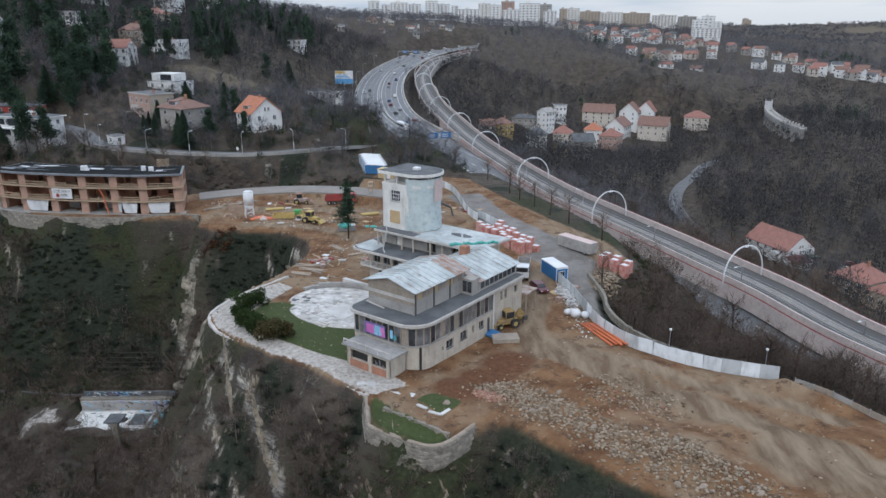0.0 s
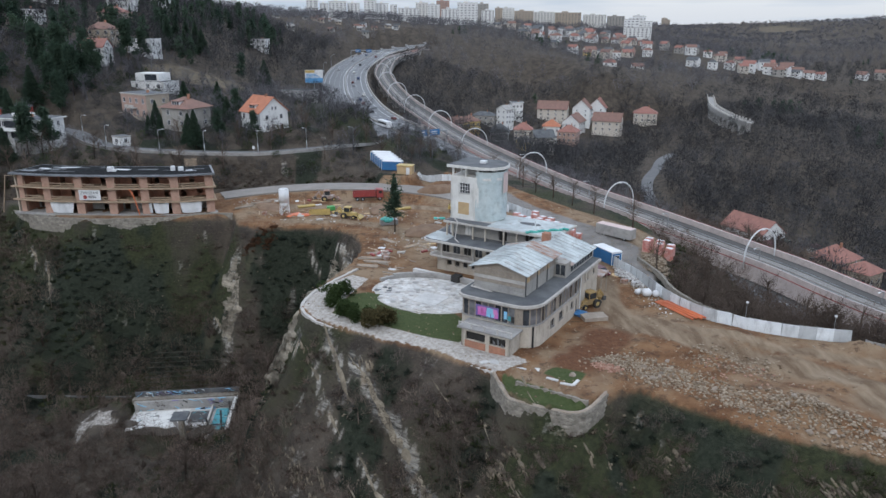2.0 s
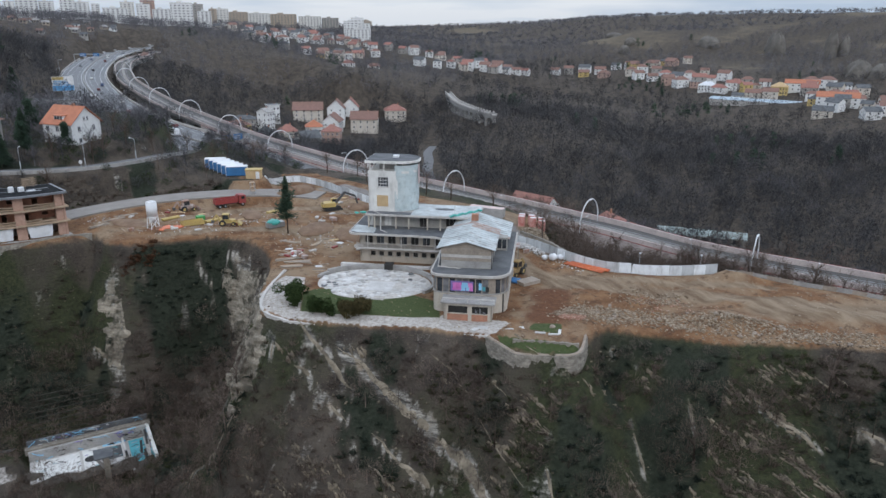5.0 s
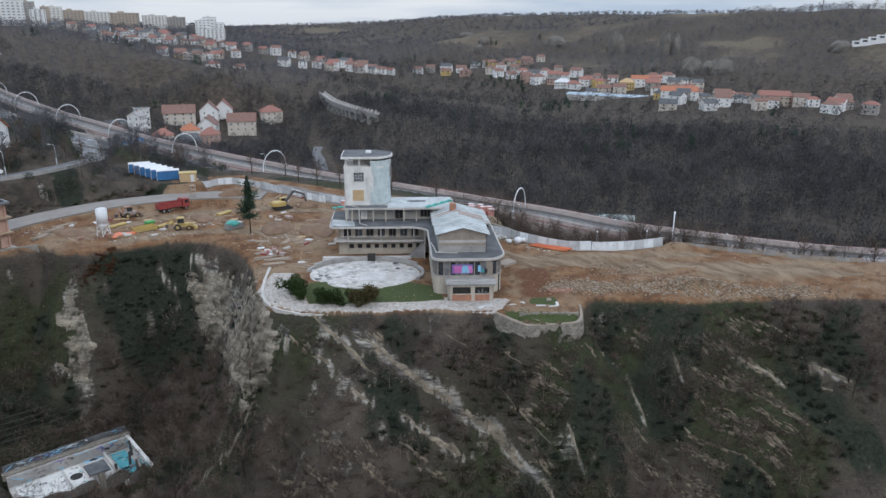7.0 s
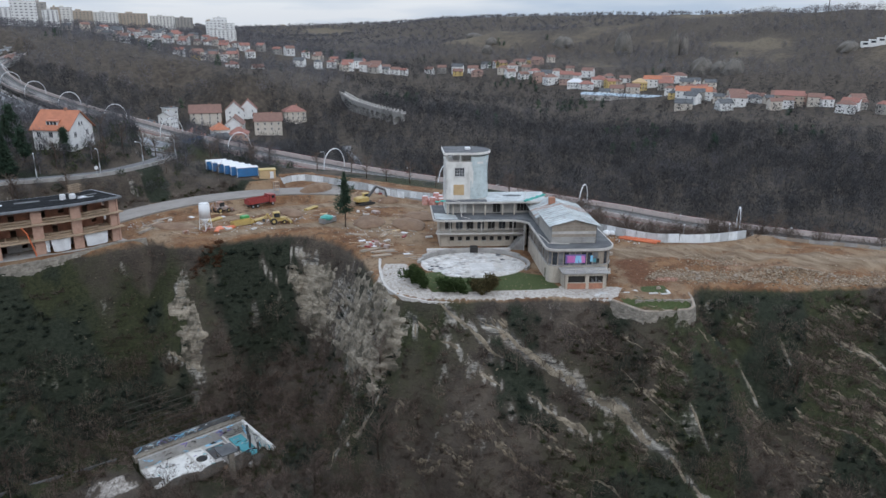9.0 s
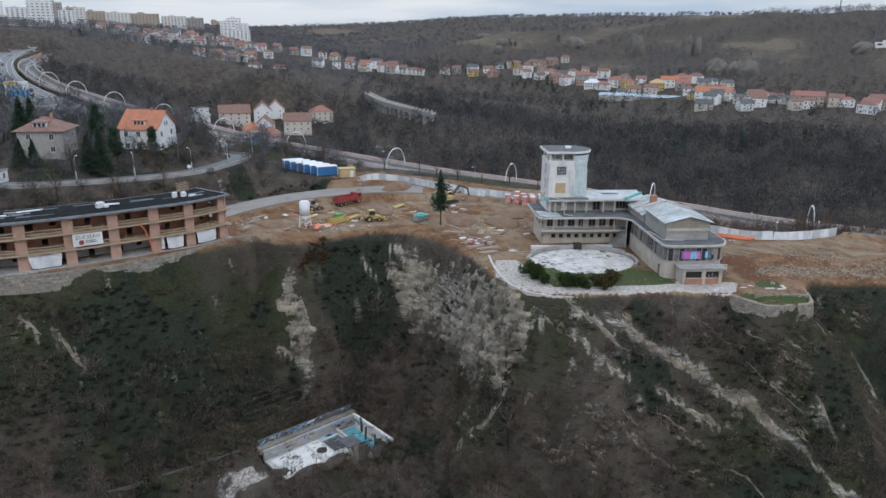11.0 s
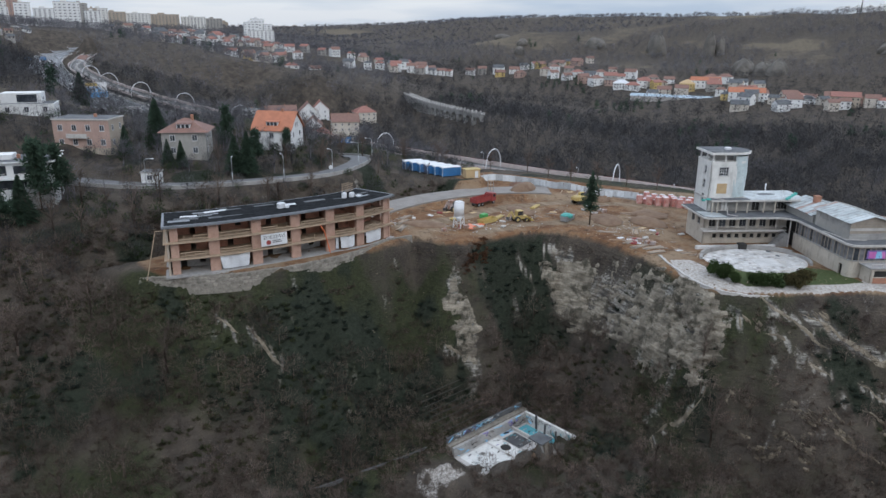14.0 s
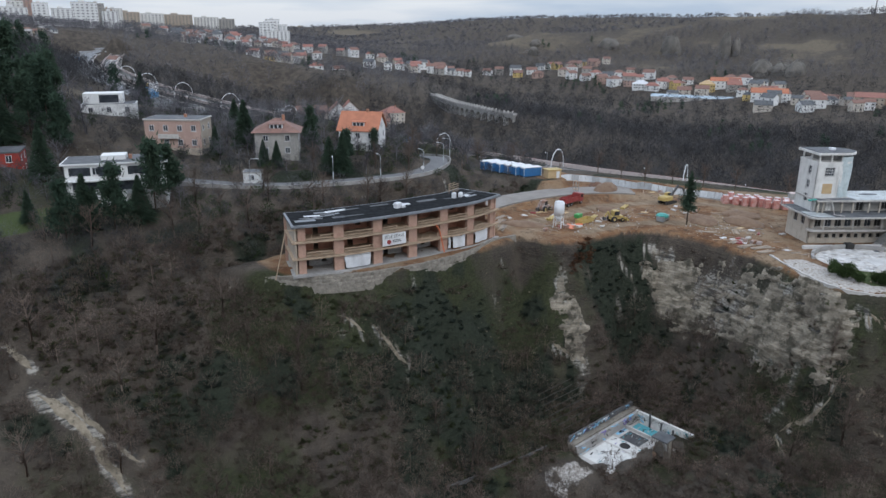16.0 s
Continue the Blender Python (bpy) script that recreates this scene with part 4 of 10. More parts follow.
def rock_face(name, ring, reach, step_x, step_y, seed, label, bed=0.9, proud=1.0, dip=0.16, cut=0.42):
    """A stepped limestone face over the slope within a ring: beds of blocks, each set forward or back; sinks into the slope at its edges and gaps."""
    x0, x1, y0, y1 = reach
    x, y = np.meshgrid(np.arange(x0, x1, step_x), np.arange(y0, y1, step_y))
    shape = x.shape
    x, y = x.ravel(), y.ravel()
    z = land(x, y)
    gx_, gy_ = (land(x + 0.8, y, False) - land(x - 0.8, y, False)) / 1.6, (land(x, y + 0.8, False) - land(x, y - 0.8, False)) / 1.6
    n = np.stack([-gx_, -gy_, np.ones(len(x))], 1)
    n /= np.linalg.norm(n, axis=1)[:, None]
    along = x * 0.35 + y
    level = (z + dip * along + (fnoise(x / 5, y / 5, seed) - 0.5) * 1.6) / bed
    layer = np.floor(level)
    block = np.floor(along / (1.0 + 2.6 * chance(layer, 0, seed)) + chance(layer, 3, seed) * 9 + (fnoise(x / 1.5, y / 1.5, seed + 1) - 0.5) * 0.5)
    sub_ = np.floor(level * 3)
    push = chance(layer, 7, seed) * 0.55 + chance(layer, block, seed) * 0.55 + chance(sub_, block * 2, seed + 2) * 0.16 + (fnoise(x / 1.1, y / 1.1, seed + 3, 3) - 0.5) * 0.3
    edge = line_distance(x, y, ring, True)[0] * np.where(inside(x, y, ring), 1, -1)
    patch_ = fnoise(x / 4.5, y / 7.0, seed + 4, 5)
    out_ = (push - 0.62) * proud + np.clip(edge * 0.5, -2.5, 0.45) + (patch_ - cut) * 2.6 * proud
    out_ = np.clip(out_, -1.5, 1.5 * proud)
    v = np.stack([x, y, z], 1) + n * out_[:, None]
    q = (np.arange(shape[0] - 1)[:, None] * shape[1] + np.arange(shape[1] - 1)[None, :]).ravel()
    q = np.stack([q, q + 1, q + 1 + shape[1], q + shape[1]], 1)
    q = q[(out_[q] > -0.6).any(1)]
    tone = np.clip(0.25 + 0.75 * chance(layer, block, seed + 5) * 0.7 + 0.3 * chance(sub_, block, seed + 6), 0, 1)
    return tagged(new(name, fast_mesh(name, v, q, M["ledge"], {"tone": tone})), label, "rock", kind="structure")


rock_face("quarry_face", FACE, (-48.5, -28.5, 99, 155), 0.14, 0.26, 5, "layered pale limestone quarry face with ledges and dark gaps", 1.05, 1.0, 0.22, 0.46)
rock_face("quarry_buttress", [(-62.5, 161), (-57.5, 160.5), (-56.5, 152.5), (-59.5, 150.5), (-62, 153)], (-64.5, -54.5, 148.5, 162.5), 0.2, 0.16, 9, "pale limestone buttress below the quarry rim", 1.3, 0.7, 0.5, 0.66)


def rib(points, w, seed):
    """A low ragged rib of rock along a line on the slope."""
    q = [(a, b, 0.0) for a, b in points]
    l = np.array(glide(q, 0.3)) if len(q) > 2 else np.linspace(q[0], q[1], max(6, int(math.dist(q[0], q[1]) / 0.3)))
    hd = np.arctan2(*np.gradient(l[:, :2], axis=0).T[::-1])
    side = np.column_stack([-np.sin(hd), np.cos(hd)])
    n = len(l)
    s = np.arange(n) * 0.3
    body = fnoise(s / 3.2, s * 0 + seed * 3.7, 101) * 1.6 - 0.42
    sway = (fnoise(s / 2.2, s * 0 + seed * 1.9, 103) - 0.5) * w * 0.55
    ends = np.clip(np.minimum(s, s[-1] - s) / max(1.0, 0.22 * s[-1]), 0.12, 1)
    across = np.array([-1.0, -0.55, -0.2, 0.15, 0.55, 1.0])
    lift = np.array([-0.5, 0.08, 0.30, 0.22, 0.06, -0.5])
    wide = w * 0.56 * (0.35 + body.clip(0, 1.2)) * ends
    P = l[:, None, :2] + side[:, None, :] * (across[None, :, None] * wide[:, None, None] + sway[:, None, None])
    Z = land(P[:, :, 0].ravel(), P[:, :, 1].ravel()).reshape(n, 6) + lift[None] * 0.6 * (0.5 + 0.9 * fnoise(s / 2.5, s * 0 + seed, 107))[:, None] + np.where(body < 0.12, -0.7, 0)[:, None] + (fnoise(P[:, :, 0] / 0.8, P[:, :, 1] / 0.8, 109, 2) - 0.5) * 0.25
    v = np.dstack([P, Z]).reshape(-1, 3)
    f = (np.arange(n - 1)[:, None] * 6 + np.arange(5)[None, :]).ravel()
    tone = np.repeat(0.4 + 0.6 * fnoise(s / 3.0, s * 0 + seed, 111), 6)
    return v, np.stack([f, f + 1, f + 7, f + 6], 1), tone


V_, F_, T_, at_ = [], [], [], 0
beds_ = [(line, w) for k, (line, w) in enumerate(STREAKS + STREAKS_FAR) if k not in (4, 6, 7)]
base_ = np.array(glide([(a, b, 0.0) for a, b in STREAKS[0][0]], 3.0))[:, :2]
for o_, i0, i1 in ((-7, 3, 6), (-9, 7, 11), (6.5, 4, 8), (9.5, 7, 10), (16, 8, 11), (4.5, 8, 12)):
    beds_.append(([(a + o_ * 0.82, b + o_ * 0.5) for a, b in base_[i0:i1]], 0.34))
for k, (line, w) in enumerate(beds_):
    v, f, t = rib(line, w, k)
    V_.append(v)
    F_.append(f + at_)
    T_.append(t)
    at_ += len(v)
tagged(new("limestone_ribs", fast_mesh("limestone_ribs", np.concatenate(V_), np.concatenate(F_), M["slab_rock"], {"tone": np.concatenate(T_)}, True)), "thin pale limestone beds breaking through the slope", "rock", kind="structure")
# ---- the abandoned terrace restaurant with its tower ----


def wall(g, m, length, z0, z1, thick, openings=()):
    """A wall along x from 0 to length, its face at y = 0, its thickness towards +y, with openings (x0, x1, z0, z1) right through it."""
    start = len(g.v)
    cuts = sorted({0, length, *[c for o in openings for c in o[:2]]})
    for a, b in zip(cuts, cuts[1:]):
        if b - a < 1e-4:
            continue
        z = z0
        for o in sorted((o for o in openings if o[0] < (a + b) / 2 < o[1]), key=lambda o: o[2]):
            if o[2] > z:
                g.box(a, 0, z, b, thick, o[2])
            z = o[3]
        if z1 > z:
            g.box(a, 0, z, b, thick, z1)
    return g.move(m, start)


def window(parent, m, w, h, nx=2, nz=1, glass="glass", frame_mat="plaster_clean", sill=True, depth=0.18):
    """A window in an opening: frame with bars, panes, sill. Origin at the opening's lower corner, on the wall's face."""
    g = Geo()
    for x0, x1, z0, z1 in ((0, 0.08, 0, h), (w - 0.08, w, 0, h), (0.08, w - 0.08, 0, 0.08), (0.08, w - 0.08, h - 0.08, h)):
        g.box(x0, depth, z0, x1, depth + 0.1, z1)
    for k in range(1, nx):
        g.box(w * k / nx - 0.035, depth + 0.002, 0.08, w * k / nx + 0.035, depth + 0.09, h - 0.08)
    for k in range(1, nz):
        g.box(0.08, depth + 0.004, h * k / nz - 0.035, w - 0.08, depth + 0.088, h * k / nz + 0.035)
    f = part("window", g, M[frame_mat], parent)
    f.matrix_basis = m
    part("pane", Geo().box(0.05, depth + 0.04, 0.05, w - 0.05, depth + 0.06, h - 0.05), M[glass], f)
    if sill:
        part("sill", Geo().box(-0.06, -0.08, -0.08, w + 0.06, depth, 0), M["concrete_pale"], f)
    return f


def arc(cx, cy, r, a0, a1, n):
    return [(cx + r * math.cos(radians(a0 + (a1 - a0) * k / n)), cy + r * math.sin(radians(a0 + (a1 - a0) * k / n))) for k in range(n + 1)]


def rest_outline(o, back=27.0, n=8):
    """The front block's rounded outline, pushed out by o; anticlockwise from the back left corner."""
    return [(-12.4 - o, back), *arc(-11.0, 1.6, 1.4 + o, 180, 270, 4), *arc(-3.2, 3.4, 3.2 + o, 270, 360, n), (0.0 + o, back)]


REST = pose(-3.5, 87.5, 0, 0, 0, -37)
rest = thing("restaurant", REST, "derelict restaurant of stained plaster with tin roofs and stair tower", "building")

# Front block: lower storey, window band, flat roof with hall.
ring_low = rest_outline(0.0)
g = Geo()
lower = [(x, y) for x, y in ring_low]
for i in range(1, 15):
    (xa, ya), (xb, yb) = lower[i], lower[i + 1]
    if i == 14:
        continue
    g.prism([(xa, ya), (xb, yb), (xb * 0.97 - 0.2, yb + 0.3), (xa * 0.97 - 0.2, ya + 0.3)], -1.0, 3.45)
part("corner_wall", g, M["plaster_cream"], rest)
g = wall(Geo(), pose(0, 3.4, 0, 0, 0, 90), 23.6, -1.0, 3.45, 0.35, [(2.2, 2.6, 1.5, 2.1), (3.2, 5.0, 1.2, 2.6), (6.6, 8.4, 1.3, 2.7), (9.6, 10.2, 1.5, 2.7), (11.4, 12.8, 1.4, 2.7), (13.6, 14.5, 0.0, 2.6)])
part("side_wall", g, M["plaster_cream"], rest, "stained cream plaster wall")
for a, w, z, h in ((3.2, 1.8, 1.2, 1.4), (6.6, 1.8, 1.3, 1.4), (11.4, 1.4, 1.4, 1.3)):
    window(rest, pose(0, 3.4 + a, z, 0, 0, 90), w, h, 2, 1, "glass", "concrete")
# solid dark sheet set in the open doorway to paint its inner shade
part("side_door", Geo().box(0, 0.2, 0, 0.9, 0.26, 2.6).move(pose(0, 17.0, 0, 0, 0, 90)), M["dark_steel"], rest, "open doorway with a dark sheet for its shade")
g = wall(Geo(), pose(-12.4, 20.5, 0, 0, 0, -90), 18.9, -1.0, 3.45, 0.35, [(17.2, 18.3, -0.2, 2.2)])
part("side_wall", g, M["plaster_cream"], rest)
# solid black box paints the lower rooms' shade behind the openings
part("dark_room", Geo().box(-11.9, 1.4, -1, -0.5, 26, 3.3), M["shade_spray_black"], rest)
# Rear of the block: tall plain plaster, small windows.
g = wall(Geo(), pose(0.02, 18.6, 0, 0, 0, 90), 8.4, -1.0, 6.4, 0.35, [(2.0, 2.6, 4.4, 5.8), (3.2, 3.8, 4.4, 5.8), (6.0, 7.0, 4.6, 5.6)])
part("rear_wall", g, M["plaster_cream"], rest)
for a, w in ((2.0, 0.6), (3.2, 0.6)):
    window(rest, pose(0.02, 18.6 + a, 4.4, 0, 0, 90), w, 1.4, 1, 2, "glass", "concrete")
window(rest, pose(0.02, 24.6, 4.6, 0, 0, 90), 1.0, 1.0, 2, 1, "glass", "concrete")
part("end_wall", Geo().box(-12.4, 26.7, -1, 0, 27.0, 6.4), M["plaster_cream"], rest)
part("drain_pipe", Geo().tube([(0.15, 18.5, -0.2), (0.15, 18.5, 6.3)], 0.09), M["white_metal"], rest)

# The window band: sill ledge, mullions, panes one by one, all along left, front and right.
band = [(-12.3, 20.0)] + rest_outline(-0.08)[1:-1] + [(-0.08, 18.4)]
g = Geo()
for (xa, ya), (xb, yb) in zip(band, band[1:]):
    g.beam((xa, ya, 3.5), (xb, yb, 3.5), 0.45, 0.14)
part("band_sill", g, M["concrete"], rest)
g = Geo()
for (xa, ya), (xb, yb) in zip(band, band[1:]):
    g.beam((xa, ya, 6.25), (xb, yb, 6.25), 0.3, 0.36)
part("band_lintel", g, M["timber_grey"], rest)
total, marks = 0.0, []
for (xa, ya), (xb, yb) in zip(band, band[1:]):
    marks.append((total, (xa, ya), (xb, yb)))
    total += math.hypot(xb - xa, yb - ya)


def along(marks, s):
    for s0, a, b in reversed(marks):
        if s >= s0 - 1e-6:
            d = math.hypot(b[0] - a[0], b[1] - a[1])
            t = min((s - s0) / d, 1)
            return a[0] + (b[0] - a[0]) * t, a[1] + (b[1] - a[1]) * t


count = 44
pane_tone = ["glass_dirty", "glass_dirty", "glass", "glass_dirty", "glass_dirty", "timber_grey", "glass"]
for k in range(count):
    a, b = along(marks, total * k / count), along(marks, total * (k + 1) / count)
    part("mullion", Geo().beam((*a, 3.57), (*a, 6.1), 0.16, 0.16), M["timber_grey"], rest)
    vs = [(*a, 3.58), (*b, 3.58), (*b, 6.08), (*a, 6.08)]
    vs += [(x * 0.995, y + 0.06, z) for x, y, z in vs]
    part("pane", Geo().add(vs, [(0, 1, 2, 3), (5, 4, 7, 6), (0, 4, 5, 1), (3, 2, 6, 7), (0, 3, 7, 4), (1, 5, 6, 2)]), M[pane_tone[random.randrange(7)]], rest)
# black filling behind the band panes in place of the hall's shade
part("dark_hall", Geo().box(-11.6, 2.4, 3.5, -0.9, 26, 6.1), M["shade_spray_black"], rest)
# Spray paint on the boarded front panes.
g = Geo().box(-9.3, -0.12, 4.0, -5.5, -0.06, 5.7)
board = part("painted_board", g, M["graf_violet"], rest, "boarded panes sprayed magenta and light blue")
random.seed(5)
for k, (x, w, mat) in enumerate(((-9.0, 0.8, "graf_mag"), (-8.3, 0.9, "graf_mag"), (-7.5, 0.75, "graf_blue"), (-6.8, 0.55, "graf_blue"), (-6.3, 0.7, "graf_mag"))):
    g = Geo()
    for j in range(3):
        z0 = 4.15 + j * 0.42 + random.uniform(-0.05, 0.05)
        x0 = x + random.uniform(-0.12, 0.12)
        g.prism([(x0, -0.145), (x0 + w, -0.145), (x0 + w, -0.125), (x0, -0.125)], [z0, z0 + random.uniform(-0.1, 0.1)] * 2, z0 + random.uniform(0.4, 0.56))
    part("spray_patch", g, M[mat], board)
for x, z, w, h, mat in ((-4.6, 4.3, 0.5, 1.2, "graf_blue"), (-4.0, 4.2, 0.5, 0.7, "graf_teal"), (-3.4, 4.0, 0.5, 0.9, "shade_spray_black")):
    part("spray_patch", Geo().box(x, -0.135, z, x + w, -0.115, z + h), M[mat], rest)

# Porch below the front band, with brick apron and two wide openings.
g = Geo()
wall(g, pose(-10.0, -3.1, 0), 7.9, -1.2, 3.0, 0.35, [(0.7, 3.9, 1.2, 2.5), (4.6, 7.2, 1.2, 2.5)])
porch = part("porch", g, M["plaster_cream"], rest)
for m_ in (pose(-2.1, -3.1, 0, 0, 0, 90), pose(-10.0, 0.1, 0, 0, 0, -90)):
    g = Geo()
    wall(g, m_, 3.2, -1.2, 3.0, 0.35, [])
    part("side_wall", g, M["plaster_cream"], porch)
part("apron", Geo().box(-9.4, -3.16, -1.0, -6.0, -3.1, 1.1), M["brick_old"], porch, "bare red brick below the opening")
part("apron", Geo().box(-5.4, -3.16, -1.0, -2.8, -3.1, 1.1), M["brick_old"], porch)
part("terrace_slab", Geo().box(-10.5, -3.6, 3.0, -1.6, 0.1, 3.22), M["concrete"], porch, "cracked concrete terrace slab with leaf litter")
# black block paints the porch's inner shade
part("void", Geo().box(-9.6, -2.6, -1, -2.5, 0, 2.9), M["shade_spray_black"], porch)
g = Geo()
for x in (-10.3, -8.2, -6.1, -4.0, -1.8):
    g.box(x, -3.5, 3.22, x + 0.14, -3.36, 3.95)
g.box(-10.3, -3.5, 3.85, -1.66, -3.36, 3.99)
part("railing", g, M["concrete_pale"], porch)
for x0, x1, z0, z1 in ((-4.9, -4.5, 1.25, 2.0), (-4.2, -3.9, 1.3, 2.3), (-3.6, -3.1, 1.2, 1.7)):
    part("broken_pane", Geo().prism([(x0, -2.95), (x1, -2.95), (x1, -2.92), (x0, -2.92)], z0, [z1, z1 - 0.3, z1 - 0.3, z1]), M["glass_dirty"], porch)

# Flat roof: pale fascia with a dark felt top.
part("roof_fascia", Geo().prism(rest_outline(0.55), 6.42, 6.82), M["concrete_pale"], rest, "weathered pale roof edge")
part("flat_roof", Geo().prism(rest_outline(0.25), 6.83, 6.9), M["felt"], rest, "dark felt flat roof")
# Hall on the roof: boarded walls, low gable of tin.
g = Geo()
g.prism([(-11.4, 3.2), (-2.9, 3.2), (-2.9, 15.0), (-11.4, 15.0)], 6.9, 10.4)
hall = part("hall", g, M["plaster_grey"], rest, "grey boarded hall above the flat roof")
part("gable", Geo().add([(-11.4, 3.18, 10.4), (-2.9, 3.18, 10.4), (-7.15, 3.18, 11.65), (-11.4, 3.4, 10.4), (-2.9, 3.4, 10.4), (-7.15, 3.4, 11.65)], [(0, 1, 2), (5, 4, 3), (0, 2, 5, 3), (2, 1, 4, 5), (1, 0, 3, 4)]), M["timber_grey"], hall)
for k in range(6):
    z = 7.1 + k * 0.55
    part("board", Geo().box(-11.4, 3.12 + 0.02 * (k % 2), z, -2.9, 3.19, z + 0.5), M["concrete" if k in (0, 1) else "timber_grey"] if k != 3 else M["concrete_pale"], hall)
for k in range(9):
    part("side_window", Geo().box(-2.9, 3.8 + k * 1.2, 9.0, -2.84, 4.7 + k * 1.2, 9.9), M["timber_grey" if k % 3 else "plywood"], hall)
    part("side_window", Geo().box(-11.46, 3.8 + k * 1.2, 8.9, -11.4, 4.7 + k * 1.2, 9.9), M["concrete"], hall)
for s in (3.25, 7.4, 11.2):
    part("side_post", Geo().box(-2.92, s, 6.9, -2.78, s + 0.2, 10.35), M["dark_steel"], hall)


def tin_roof(parent, x0, x1, xm, y0, y1, z_eave, z_ridge, seams, rusty=()):
    """A gable roof of standing-seam tin, sheet by sheet on both slopes."""
    n = seams
    for k in range(n):
        ya, yb = y0 + (y1 - y0) * k / n, y0 + (y1 - y0) * (k + 1) / n - 0.03
        for xa, side in ((x0, 0), (x1, 1)):
            za = z_eave + random.uniform(-0.02, 0.03)
            vs = [(xa, ya, za), (xm, ya, z_ridge), (xm, yb, z_ridge), (xa, yb, za)]
            vs += [(x, y, z - 0.09) for x, y, z in vs]
            fs = [(0, 1, 2, 3), (7, 6, 5, 4), (0, 4, 5, 1), (1, 5, 6, 2), (2, 6, 7, 3), (3, 7, 4, 0)]
            if side == 0:
                fs = [tuple(reversed(f)) for f in fs]
            part("roof_sheet", Geo().add(vs, fs), M["tin_rust" if (k, side) in rusty else "tin"], parent)
        part("seam", Geo().beam((x0, yb + 0.015, z_eave + 0.04), (xm, yb + 0.015, z_ridge + 0.04), 0.06, 0.07), M["tin"], parent)
        part("seam", Geo().beam((x1, yb + 0.015, z_eave + 0.04), (xm, yb + 0.015, z_ridge + 0.04), 0.06, 0.07), M["tin"], parent)


tin_roof(hall, -12.1, -2.2, -7.15, 2.5, 15.6, 10.42, 11.75, 11, {(9, 1), (10, 1), (10, 0), (8, 1)})
rear = part("rear_hall", Geo().prism([(-11.4, 15.8), (-1.0, 15.8), (-1.0, 26.8), (-11.4, 26.8)], 6.9, 8.6), M["plaster_grey"], rest)
tin_roof(rear, -12.0, -0.5, -7.0, 15.7, 27.2, 8.65, 10.4, 9, {(0, 1), (1, 0), (4, 0)})
for k in range(8):
    part("rear_window", Geo().box(-1.02, 16.6 + k * 1.25, 7.3, -0.94, 17.5 + k * 1.25, 8.3), M["glass"], rear)
part("dormer", Geo().box(-2.9, 14.2, 6.9, -0.9, 16.2, 9.3), M["plaster_grey"], rest)
for k in range(2):
    part("dormer_window", Geo().box(-2.6 + k * 0.85, 14.13, 7.3, -1.9 + k * 0.85, 14.19, 9.0), M["glass"], rest)
part("chimney", Geo().cbox(-8.2, 21, 9.8, -6.9, 22.2, 11.6, 0.06), M["brick_old"], rest)
g = Geo().tube([(-12.6, 9.5, 6.95), (-12.2, 6.5, 7.05), (-11.9, 3.2, 7.0), (-8, 2.6, 6.98)], 0.12)
part("roof_pipe", g, M["concrete_pale"], rest)

# Middle building: base with small windows, balcony, window storey, canopy, top storey.
g = wall(Geo(), pose(-31.2, 24.6, 0), 19.2, -0.8, 3.2, 0.4, [(2.2 + k * 1.75, 3.2 + k * 1.75, 1.2, 2.2) for k in range(9)])
part("base_wall", g, M["plaster_cream"], rest)
# panes in flat black for the shade inside
for k in range(9):
    if k not in (0, 7):
        window(rest, pose(-29.0 + k * 1.75, 24.6, 1.2), 1.0, 1.0, 1, 1, "shade_spray_black", "concrete", True)
# black box painted as shade behind the base windows
part("base_room", Geo().box(-30.6, 25.2, -0.8, -12.4, 33.6, 3.2), M["shade_spray_black"], rest)
part("base_wall", wall(Geo(), pose(-31.2, 34.0, 0, 0, 0, -90), 9.4, -0.8, 6.4, 0.4, [(2.5, 4.1, 3.9, 5.8), (5.6, 7.2, 3.9, 5.8)]), M["plaster_cream"], rest)
for a in (2.5, 5.6):
    window(rest, pose(-31.2, 34.0 - a, 3.9, 0, 0, -90), 1.6, 1.9, 2, 1, "glass", "concrete")
part("balcony", Geo().prism([(-31.9, 24.8), *arc(-31.0, 23.6, 1.1, 180, 270, 4), (-13.0, 22.5), (-13.0, 24.8)], 3.2, 3.55), M["concrete_pale"], rest, "flaking balcony slab")
g = Geo()
for k in range(16):
    x = -31.4 + k * 1.22
    g.box(x, 22.7, 3.55, x + 0.08, 22.78, 4.4)
g.box(-31.4, 22.68, 4.36, -13.1, 22.8, 4.46)
part("balcony_rail", g, M["concrete_pale"], rest)
g = wall(Geo(), pose(-31.2, 24.6, 0), 19.2, 3.55, 6.4, 0.4, [(1.1 + k * 2.35, 2.7 + k * 2.35, 3.6, 5.9) for k in range(7)])
part("storey_wall", g, M["plaster_cream"], rest)
# every other pane is flat black, a painted dark room
for k in range(7):
    window(rest, pose(-30.1 + k * 2.35, 24.6, 3.6), 1.6, 2.3, 2, 1, "glass" if k % 2 else "shade_spray_black", "concrete", False)
# black box in place of this storey's interior shade
part("storey_room", Geo().box(-30.6, 25.2, 3.5, -12.4, 33.6, 6.3), M["shade_spray_black"], rest)
canopy = [(-32.8, 34.6), *arc(-31.2, 22.8, 1.6, 180, 270, 5), (-16.5, 21.2), *[(x, y) for x, y in arc(-16.5, 17.0, 4.2, 90, 10, 6)], (-12.4, 16.0), (-11.6, 16.0), (-11.6, 27.0), (-11.6, 34.6)]
part("canopy_edge", Geo().prism(canopy, 6.42, 6.8), M["concrete_pale"], rest, "curved pale canopy edge")
